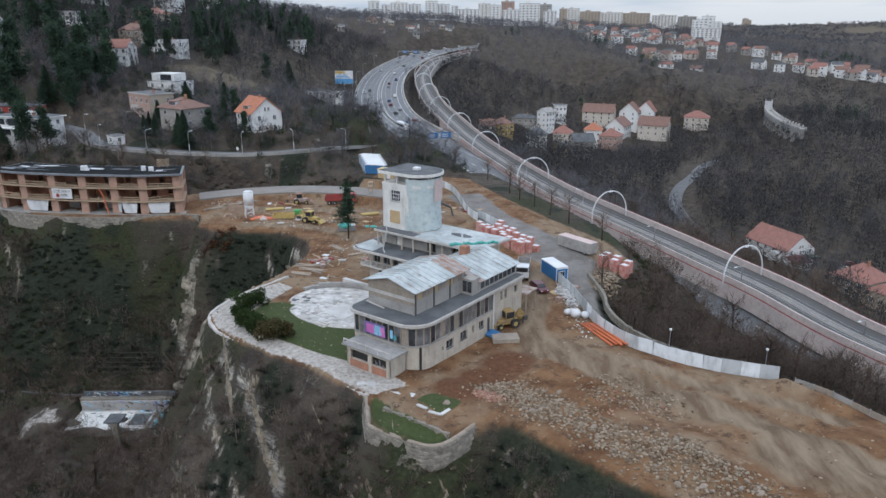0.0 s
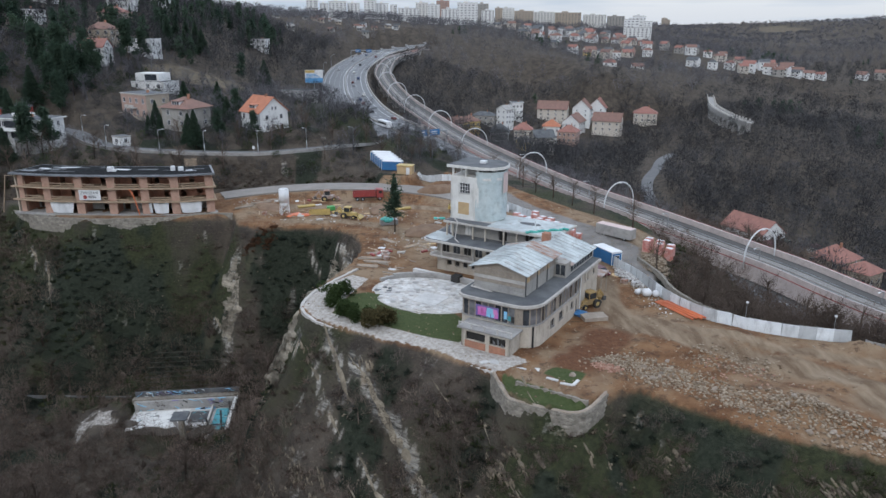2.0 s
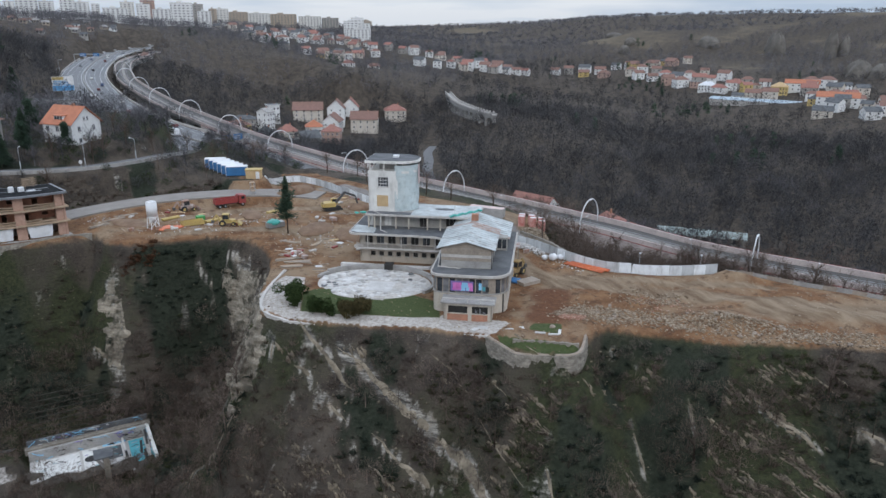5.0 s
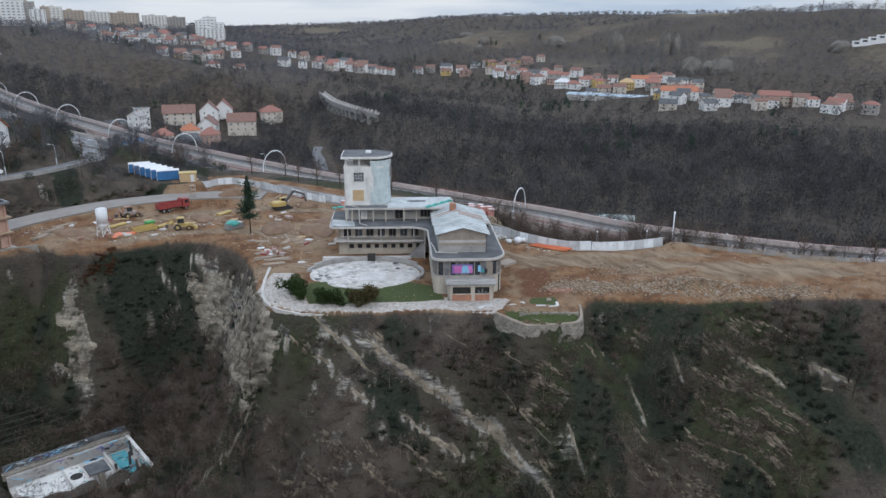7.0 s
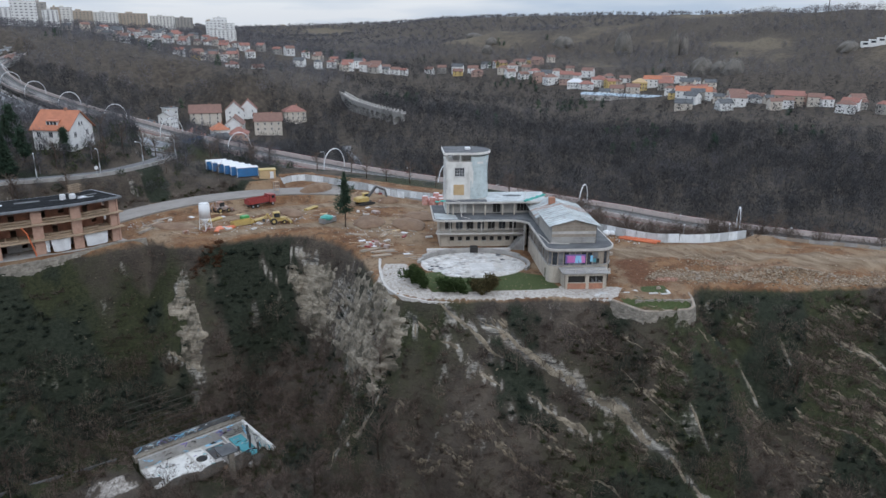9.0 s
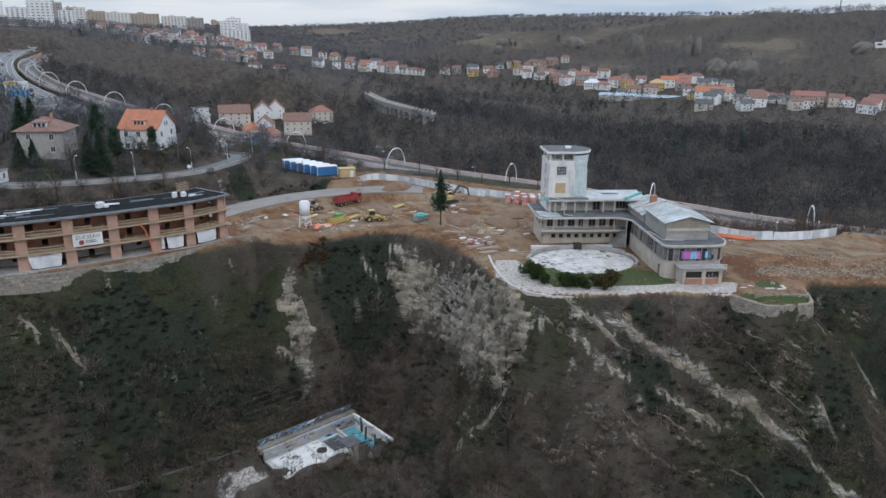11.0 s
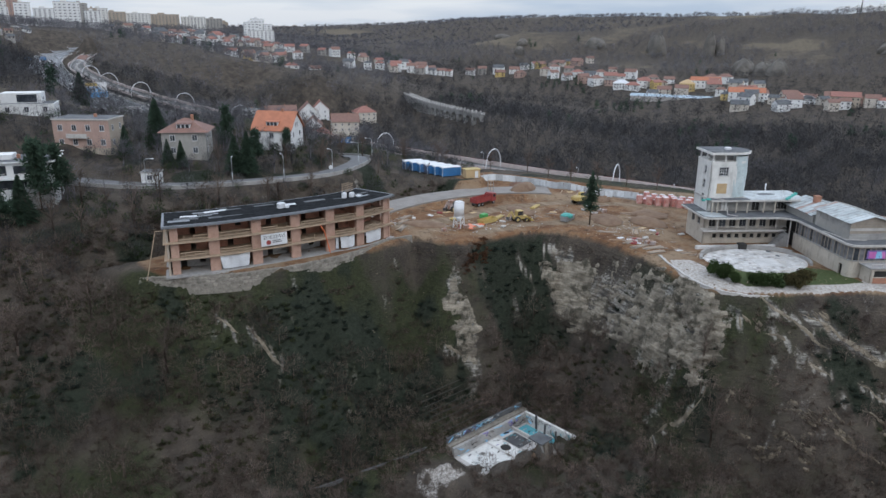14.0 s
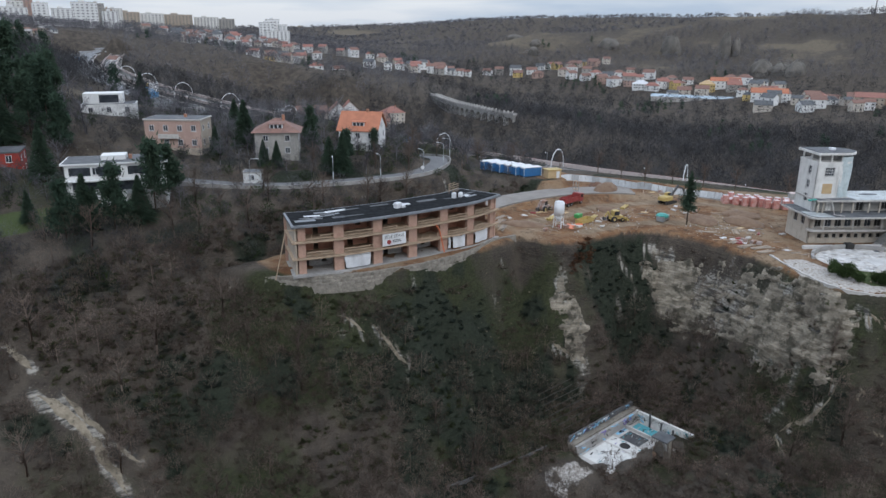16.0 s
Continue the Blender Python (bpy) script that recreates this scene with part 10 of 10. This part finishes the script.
def free(p, road=2.0, site=1.5, house=0.0):
    """The places left for plants: off the plateau, the roads, the houses and clearings placed to fit the camera's view.
    """
    ok = np.ones(len(p), bool)
    d, _ = line_distance(p[:, 0], p[:, 1], PLATEAU, True)
    ok &= ~(inside(p[:, 0], p[:, 1], PLATEAU)) & (d > site)
    for key, (line, half, bank) in ROADS.items():
        dr, w = line_distance(p[:, 0], p[:, 1], line[::3])
        hf = highway_half(np.interp(w * 3, np.arange(len(line)), line[:, 1])) if key == "highway" else half
        ok &= dr > hf + road
    for x, y, r in KEEP:
        ok &= (p[:, 0] - x) ** 2 + (p[:, 1] - y) ** 2 > (r + house) ** 2
    ok &= ~inside(p[:, 0], p[:, 1], LAWN)
    for cx, cy, rx, ry in FIELDS:
        ok &= np.hypot((p[:, 0] - cx) / rx, (p[:, 1] - cy) / ry) > 1
    return p[ok]


def seen(p, lo=-42, hi=78):
    h = np.degrees(np.arctan2(p[:, 0] + 90, p[:, 1] + 20))
    return p[(h > lo) & (h < hi)]


def reach_of(p):
    """Distance from the middle of the flight."""
    return np.hypot(p[:, 0] + 90, p[:, 1] - 15)


near_kinds = [bare_tree(100 + k, 9, 28, 230, 0.055) for k in range(3)] + [round_tree(110 + k, 8, 240, 0.06, 1.0, 0.36) for k in range(4)]
mid_kinds = [round_tree(200 + k, 11, 135, 0.2, 1.4, 0.36) for k in range(6)]
far_kinds = [round_tree(300 + k, 13, 54, 0.5, 2.0, 0.4) for k in range(6)]
thicket_kinds = [round_tree(350 + k, 6, 170, 0.085, 0.9, 0.42) for k in range(6)]
bush_kinds = [shrub(400 + k, 30, 0.05) for k in range(6)]
leaf_kinds = [shrub(420 + k, 34, 0.13, 0.6) for k in range(5)]

# Woods by distance: full trees near, simpler ones farther off, their bark tinted for haze.
p = seen(free(jitter_grid(-260, 330, 45, 420, 6.2, 1), 3.0, 6.0))
d = reach_of(p)
west = (p[:, 0] < -95) & (p[:, 1] > 150)
keep = (d > 90) & (d < 330) & (fnoise(p[:, 0] / 30, p[:, 1] / 30, 71) > np.where(west, 0.36, 0.30))
steep_part = (p[:, 0] > -112) & (p[:, 0] < 55) & (p[:, 1] < 172)
keep &= ~steep_part | ((fnoise(p[:, 0] / 9, p[:, 1] / 9, 72) > 0.62) & ~inside(p[:, 0], p[:, 1], FACE))
near_p = p[keep]
hill_side = near_p[:, 1] > 215
plant("near_wood", near_p[~hill_side], near_kinds, M["bark_near"], "leafless brown trees on the slopes", "trees", 2, (0.6, 1.15))
plant("hill_wood", near_p[hill_side], near_kinds, M["bark_hazed"], "leafless grey trees on the villa hill", "trees", 28, (0.6, 1.15), 0.2, (0.3, 1.0))
p = seen(free(jitter_grid(-320, 640, 40, 720, 7.9, 3), 3.0, 6.0, 1.0))
d = reach_of(p)
mid_p = p[(d >= 300) & (d < 640) & (fnoise(p[:, 0] / 40, p[:, 1] / 40, 73) > 0.24)]
plant("mid_wood", mid_p, mid_kinds, M["bark"], "leafless grey-brown wood in the valley", "trees", 4, (0.75, 1.3))
p = seen(free(jitter_grid(-700, 1500, 250, 1500, 12.8, 5), 3.0, 6.0, 1.0))
d = reach_of(p)
wild = fnoise(p[:, 0] / 110, p[:, 1] / 70, 88)
far_p = p[(d >= 620) & (d < 1500) & (fnoise(p[:, 0] / 90, p[:, 1] / 90, 75) > 0.3) & ~((p[:, 0] > 700) & (wild > 0.57))]
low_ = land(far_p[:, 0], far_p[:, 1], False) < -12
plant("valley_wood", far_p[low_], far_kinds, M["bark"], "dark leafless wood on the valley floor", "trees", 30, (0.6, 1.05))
far_p = far_p[~low_]
p = seen(free(jitter_grid(-900, 2300, 300, 2700, 21, 6), 3.0, 6.0, 1.0))
d = reach_of(p)
plant("ridge_wood", p[(d >= 1480) & (d < 2700) & (fnoise(p[:, 0] / 110, p[:, 1] / 110, 76) > 0.36)], [round_tree(320 + k, 9, 22, 1.3, 3.2, 0.6) for k in range(5)], M["bark_hazed"], "far leafless wood along the ridges", "trees", 29, (0.7, 1.1), 1.0)
plant("far_wood", far_p, far_kinds, M["bark_hazed"], "distant leafless wood on the hills", "trees", 6, (0.6, 1.05))

# thicket at the quarry's foot and on the western slope
p = free(jitter_grid(-200, 84, 40, 205, 3.0, 21), 1.5, 4.0)
zz_ = land(p[:, 0], p[:, 1], False)
k_ = fnoise(p[:, 0] / 12, p[:, 1] / 12, 91)
thick = p[((zz_ < -6) & (p[:, 0] > -34) & (p[:, 1] < 96) & (p[:, 0] < 62) & (k_ > 0.46)) | ((p[:, 0] > 24) & (zz_ > -18) & (p[:, 1] > 60)) | ((zz_ < -19) & (k_ > 0.36)) | ((p[:, 0] < -100) & (k_ > 0.40) & (zz_ < 6))]
plant("thicket", thick, thicket_kinds, M["bark_near"], "grey-brown leafless thicket on the lower slopes", "scrub", 22, (0.55, 1.15), 0.4)
# dark brushwood right below the rim, trees on the bank over the highway
p = free(jitter_grid(-40, 40, 50, 112, 1.7, 33), 1.5, 1.2)
d_ = line_distance(p[:, 0], p[:, 1], PLATEAU, True)[0]
plant("rim_brush", p[(d_ < 7.5) & (p[:, 0] + p[:, 1] > 62) & (fnoise(p[:, 0] / 5, p[:, 1] / 5, 97) > 0.36) & (p[:, 0] < 30) & (p[:, 1] < 100) & (line_distance(p[:, 0], p[:, 1], BASTION_FOOT)[0] > 3.2)], thicket_kinds, M["bark_brush"], "dark purple-brown brushwood right below the rim", "scrub", 34, (0.2, 0.48), 0.3)
p = free(jitter_grid(28, 130, 20, 118, 4.0, 35), 2.2, 2.6)
plant("bank_trees", p[fnoise(p[:, 0] / 14, p[:, 1] / 14, 98) > 0.34], near_kinds, M["bark_near"], "leafless brown trees on the bank over the highway", "trees", 36, (0.6, 1.0), 0.3, (0.0, 0.7))
p = free(jitter_grid(-66, -26, 96, 152, 2.1, 37), 1.5, 3.0)
q_ = land(p[:, 0], p[:, 1], False) < -15
plant("quarry_brush", p[q_ & (fnoise(p[:, 0] / 6, p[:, 1] / 6, 99) > 0.38) & (dark_zone(p[:, 0], p[:, 1]) < 0.5) & ~inside(p[:, 0], p[:, 1], FACE)], thicket_kinds, M["bark_warm"], "reddish-brown leafless brush on the quarry floor", "scrub", 38, (0.3, 0.62), 0.3)
# gardens and the bank below the villas
p = free(jitter_grid(-175, 12, 195, 345, 3.3, 25), 1.5, 3.0, -1.0)
k_ = fnoise(p[:, 0] / 10, p[:, 1] / 10, 95)
plant("garden_bushes", p[(k_ > 0.50) & (fnoise(p[:, 0] / 3, p[:, 1] / 3, 96) > 0.50)], [round_tree(370 + k, 3.6, 120, 0.2, 0.5, 0.5) for k in range(3)], M["bush"], "dark evergreen bushes in the villa gardens", "bushes", 27, (0.5, 1.1), 0.8)
plant("garden_scrub", p[k_ > 0.36], [round_tree(360 + k, 5, 130, 0.13, 0.8, 0.46) for k in range(5)], M["bark"], "leafless bushes in the gardens below the villas", "scrub", 26, (0.4, 0.95), 0.3, (0.3, 1.0))
# Scrub, ivy and grass tufts on the quarry slopes.
p = free(jitter_grid(-165, 60, 36, 205, 1.35, 7), 2.0, 0.8)
n1, n2 = fnoise(p[:, 0] / 7, p[:, 1] / 7, 77), fnoise(p[:, 0] / 16, p[:, 1] / 16, 79)
rock_here = np.zeros(len(p))
for line, w in STREAKS + STREAKS_FAR:
    rock_here = np.maximum(rock_here, line_distance(p[:, 0], p[:, 1], line)[0] < w * 1.1)
bare_face = inside(p[:, 0], p[:, 1], FACE)
gloom = dark_zone(p[:, 0], p[:, 1])
ok = (rock_here < 0.5) & ~(bare_face & (n1 < 0.55))
plant("dark_ivy", p[ok & (gloom > 0.45) & (n2 > 0.38)], leaf_kinds, M["dark_ivy"], "dark ivy in the quarry hollows, shade put into its colour", "undergrowth", 31, (0.7, 1.9), 0.1)
plant("scrub", p[ok & (n1 > 0.33) & (gloom < 0.5)], bush_kinds, M["bark_near"], "dry brown scrub on the quarry slopes", "scrub", 8, (0.9, 2.6), 0.1)
plant("undergrowth", p[ok & (n2 > 0.54) & (n1 < 0.62)], leaf_kinds, M["ivy"], "mossy green undergrowth on the slopes", "undergrowth", 9, (0.6, 1.7), 0.1)
rust = np.column_stack([np.random.default_rng(3).uniform(-56, -48, 60), np.random.default_rng(4).normal(159.4, 0.6, 60)])
plant("rusty_scrub", rust, leaf_kinds, M["rust_leaf"], "patch of rusty brown bushes below the rim", "scrub", 10, (0.8, 1.5), 0.1)
sp_ = free(np.column_stack([rng.uniform(-112, 58, 26000), rng.uniform(40, 172, 26000)]), 2.0, 1.0)
sp_ = sp_[(fnoise(sp_[:, 0] / 5, sp_[:, 1] / 5, 131) > 0.56) & (fnoise(sp_[:, 0] / 17, sp_[:, 1] / 17, 132) > 0.44)][:1500]
spread("slope_stones", sp_, rng.uniform(0.05, 0.26, len(sp_)), M["scatter_slope"], "small dull stones on the slopes", "stones", 0.1)
BED = math.atan2(-0.92, 0.39)
bp_ = free(np.column_stack([rng.uniform(-46, 34, 60000), rng.uniform(42, 104, 60000)]), 2.0, 2.5)
on_, ac_ = bp_[:, 0] * 0.39 - bp_[:, 1] * 0.92, bp_[:, 0] * 0.92 + bp_[:, 1] * 0.39
bp_ = bp_[(fnoise(on_ / 7, ac_ / 0.9, 151, 3) > 0.58) & (fnoise(bp_[:, 0] / 11, bp_[:, 1] / 11, 152) > 0.46) & (dark_zone(bp_[:, 0], bp_[:, 1]) < 0.6)][:3200]
spread("bed_ledges", bp_, rng.uniform(0.05, 0.24, len(bp_)), M["scatter_slope"], "thin broken ledges of ochre limestone along the beds", "stones", 0.15, bed=BED)
# evergreens in the woods
p = seen(free(jitter_grid(-260, -80, 205, 620, 9, 11), 3, 6, 1.5))
firs = p[fnoise(p[:, 0] / 34, p[:, 1] / 34, 81) > np.where(p[:, 0] < -125, 0.49, 0.60) + np.where((p[:, 0] > -136) & (p[:, 1] < 300), 1, 0) + np.where((p[:, 0] > -162) & (p[:, 1] < 262), 1, 0)]
plant("hill_firs", firs, [conifer(500 + k, 13, 220, 0.55, 0.24) for k in range(3)] + [pine(510 + k, 14, 420, 0.6) for k in range(3)], M["fir"], "dark firs and pines among the hillside villas", "trees", 12, (0.55, 1.2))
p = seen(free(jitter_grid(60, 1000, 240, 1000, 15, 13), 3, 6, 1.5))
firs = p[(fnoise(p[:, 0] / 60, p[:, 1] / 60, 83) > 0.70)]
plant("valley_firs", firs, [pine(520 + k, 12, 120, 0.9) for k in range(4)], M["fir"], "dark evergreen patches in the valley wood", "trees", 14, (0.6, 1.2))
ivy_p = seen(free(jitter_grid(110, 430, 60, 340, 9, 15), 3, 6, 1.5))
plant("dark_wood", ivy_p[fnoise(ivy_p[:, 0] / 40, ivy_p[:, 1] / 40, 85) > 0.42], [round_tree(530 + k, 11, 150, 0.22, 1.3, 0.36) for k in range(3)], M["bark"], "dark brown trees below the viaduct", "trees", 16, (0.7, 1.2))


# Single trees and garden shrubs.
def lone_tree(kind_tris, x, y, h, mat, name, label, category, group, tr=0.016, seed=0, trunk_mat="bark_near"):
    z = ground_z(x, y)
    o = thing(name, pose(x, y, z, 0, 0, seed * 57 % 360), label, category, group)
    trunk = part("trunk", trunk_of(h, tr), M[trunk_mat], o, "", True)
    at = trunk.data.attributes.new("tone", "FLOAT", "POINT")
    at.data.foreach_set("value", [0.4] * len(trunk.data.vertices))
    key = (name, id(kind_tris))
    if key not in CROWNS:
        CROWNS[key] = fast_mesh("crown", kind_tris.reshape(-1, 3), np.arange(len(kind_tris) * 3).reshape(-1, 3), M[mat], {"tone": np.random.default_rng(seed).uniform(0.2, 0.8, len(kind_tris)).repeat(3)})
    c = part("crown", CROWNS[key], None, o)
    return o


CROWNS = {}
big_fir = np.concatenate([conifer(600, 13.5, 900, 0.3, 0.23), pine(601, 12.5, 700, 0.25)])
high_ = big_fir.mean(1)[:, 2]
big_fir = big_fir[(high_ > 3.6) & ((high_ > 5.2) | (np.arange(len(big_fir)) % 3 == 0)) & (fnoise(high_ * 1.1, np.arctan2(*big_fir.mean(1)[:, :2].T) * 1.2, 121) > 0.36)]
lone_tree(big_fir, -20.8, 152.0, 13.5, "fir", "spruce", "tall dark spruce standing alone on the building site", "tree", "", 0.014)
solo = [bare_tree(700 + k, 8, 26, 260, 0.05) for k in range(5)]
pts = [(28.5, 121, 0), (30, 108, 1), (34, 101, 2), (38.5, 97, 3), (44, 94, 4), (49, 90, 0), (55, 84, 1), (33, 118, 2), (37, 110, 3), (43, 103, 4), (50, 98, 0), (57, 92, 1), (63, 84, 2), (40, 124, 3), (45, 117, 4), (52, 108, 0),
       (24, 184, 1), (21, 192, 2), (27, 175, 3), (30, 166, 4), (19, 200, 0), (14, 222, 1), (35, 152, 2), (-27, 240, 3), (-31, 246, 4), (-38, 236, 0), (-46, 229, 1), (-53, 222, 2), (-48, 240, 3), (-22, 224, 4), (-56, 218, 0),
       (-10, 222, 1), (-6, 228, 2), (-16, 232, 3), (4, 236, 4), (-66, 220, 0), (-84, 222, 1), (-92, 205, 2), (-80, 204, 3), (-68, 204, 4), (61, 76, 3), (68, 70, 4), (74, 62, 0), (47, 112, 1), (60, 100, 2), (66, 92, 3), (20, 210, 4)]
for k, (x, y, i) in enumerate(pts):
    lone_tree(solo[i], x, y, 7.6, "bark_near", "bare_tree", "leafless tree with a fine brown crown", "tree", "bare trees", 0.016, k)
# dark conifers in the villa gardens
garden_fir = [conifer(610, 12, 1100, 0.42, 0.40), conifer(611, 12, 1100, 0.40, 0.34), pine(612, 15, 1900, 0.46), pine(613, 15, 1900, 0.46)]
for k, (x, y, i, s) in enumerate(((-76.5, 366, 0, 1.2), (-78.1, 217.6, 1, 0.95), (-80.5, 220, 0, 0.8), (-126.7, 343.5, 3, 0.9), (-133, 262, 2, 0.95), (-138, 268, 3, 1.0), (-119, 396, 1, 1.3), (-123, 391, 0, 1.2), (-116, 403, 1, 1.3), (-126, 386, 1, 1.3), (-112, 398, 0, 1.1),
                                  (-192, 353, 2, 1.3), (-168, 292, 3, 1.3), (-185, 357, 2, 1.2), (-131, 289, 2, 1.0), (-132.5, 274, 3, 1.1), (-81.2, 272, 0, 0.9), (-97.8, 249.5, 1, 0.7), (-93.6, 230.5, 1, 0.6), (-72.5, 223.7, 2, 0.6), (-72.6, 241.5, 0, 0.75), (-70, 246, 2, 0.7),
                                  (-141.8, 243, 1, 1.1), (-141, 216, 0, 1.0), (-136.5, 213, 2, 0.9), (-131, 213.5, 0, 0.85), (-126.5, 217.5, 3, 0.95), (-121.5, 220.5, 2, 0.85), (-146, 212, 2, 0.8), (-88.2, 251.4, 0, 1.1), (-94.5, 228.5, 1, 0.55), (-91, 228.3, 1, 0.6), (-131, 280, 1, 1.2),
                                  (-135, 281, 2, 1.05), (-140, 281, 3, 1.05), (-128.5, 285, 2, 1.1), (-144.4, 267.6, 0, 1.2), (-129, 329.5, 3, 1.2), (-152, 255, 2, 1.2), (-150, 290, 3, 1.3), (-160, 275, 2, 1.3), (-146, 300, 3, 1.2), (-150, 222, 1, 0.6), (-137.5, 222.6, 0, 0.55), (-62, 226, 3, 0.45))):
    h = (12, 12, 15, 15)[i] * s
    o = lone_tree(garden_fir[i], x, y, (12, 12, 15, 15)[i], "fir", "fir_tree" if i < 2 else "pine_tree", "dark dense fir in a villa garden" if i < 2 else "tall dark pine with a ragged crown above the villas", "tree", "garden conifers", 0.013, k)
    o.scale = (s, s, s)
def leaf_ball(seed, n):
    """A rounded, uneven clump of small leaves about one metre across, standing on the ground."""
    r = np.random.default_rng(seed)
    cen = np.column_stack([r.normal(0, 0.16, 9), r.normal(0, 0.16, 9), r.uniform(0.25, 0.7, 9)])
    d = r.normal(size=(n, 3))
    d *= (0.24 * r.uniform(0.6, 1.05, n) / np.linalg.norm(d, axis=1))[:, None]
    s = cen[r.integers(0, 9, n)] + d
    g = r.normal(size=(n, 3))
    g *= (r.uniform(0.06, 0.12, n) / np.linalg.norm(g, axis=1))[:, None]
    return blades(s, s + g, np.full(n, 0.06), r)


hedge = [leaf_ball(800 + k, 1500) for k in range(3)]
for k, (x, y, s) in enumerate(((-32.6, 110.4, 4.2), (-31.4, 112.8, 3.4), (-31.2, 103.6, 3.6), (-29.2, 101.7, 3.4), (-25.2, 98.8, 4.4), (-26.6, 100.2, 3.2), (-24.0, 100.4, 2.8), (-30.4, 105.4, 2.8), (-33.4, 107.6, 2.6))):
    z = ground_z(x, y)
    o = thing("shrub", pose(x, y, z - 0.2, 0, 0, 70 * k), "dense evergreen shrub on the terrace lawn" if k not in (4, 5, 6) else "rounded olive-brown shrub beside the garden steps", "shrub", "terrace shrubs")
    key = ("hedge", k % 3, k in (4, 5, 6))
    if key not in CROWNS:
        tri = hedge[k % 3]
        CROWNS[key] = fast_mesh("crown", tri.reshape(-1, 3), np.arange(len(tri) * 3).reshape(-1, 3), M["olive_leaf" if key[2] else "bush"], {"tone": np.random.default_rng(k).uniform(0, 1, len(tri)).repeat(3)})
    c = part("crown", CROWNS[key], None, o)
    c.scale = (s * 1.05, s * 1.05, s * 1.0)
    part("stem", Geo().cyl(0, 0, -0.3, s * 0.5, 0.07, 0.04, 6), M["timber_grey"], o)

# pale rock outcrops on the far valley side
M["crag"] = stuff("weathered_far_crag", (0.155, 0.140, 0.122), (0.095, 0.086, 0.075), big=0.10, fine=0.6, dirty=0.6, dirt=(0.07, 0.065, 0.055), bump=0.6)


def outcrop(x, y, w, d, h, seed, lean=0.0):
    """A bedded crag: an upright dome broken into blocks and clefts."""
    u, v = np.meshgrid(np.linspace(0, math.tau, 61), np.linspace(0, 1, 30))
    u, v = u.ravel(), v.ravel()
    r = np.sqrt(np.clip(1 - v ** 3, 0, 1)) * (0.75 + 0.5 * fnoise(np.cos(u) * 2 + seed, np.sin(u) * 2 + v * 2, seed, 4))
    r = r + 0.10 * (chance(np.floor(v * 3 + np.cos(u)), np.floor(u * 2.2), seed) - 0.5)
    base = ground_z(x, y)
    p = np.stack([x + r * np.cos(u) * w + lean * v * h, y + r * np.sin(u) * d, base - 4 + (h + 4) * v * (0.85 + 0.3 * fnoise(np.cos(u) * 1.5 - seed, np.sin(u) * 1.5, seed + 3, 2))], 1)
    q = (np.arange(29)[:, None] * 61 + np.arange(60)[None, :]).ravel()
    tone = 0.2 + 0.5 * fnoise(u * 2, v * 3, seed + 1)
    tagged(new("rock_outcrop", fast_mesh("rock_outcrop", p, np.stack([q, q + 1, q + 62, q + 61], 1), M["crag"], {"tone": tone})), "pale limestone outcrop on the far valley slope", "rock", "far rock outcrops")


for k, (x, y, w, d, h, lean) in enumerate(((929, 752, 12, 16, 34, 0.0), (940, 768, 8, 12, 22, 0.0), (894, 640, 8, 10, 38, 0.1), (905, 628, 7, 8, 26, 0.1), (775, 522, 12, 14, 20, 0.3), (783, 500, 12, 14, 16, 0.3), (781, 480, 12, 13, 18, 0.3), (905, 862, 14, 20, 16, 0.0), (850, 985, 10, 10, 10, 0.0), (800, 945, 8, 10, 12, 0.0), (905, 1090, 14, 20, 8, 0.0), (925, 400, 14, 14, 10, 0.0))):
    outcrop(x, y, w, d, h, 900 + k, lean)
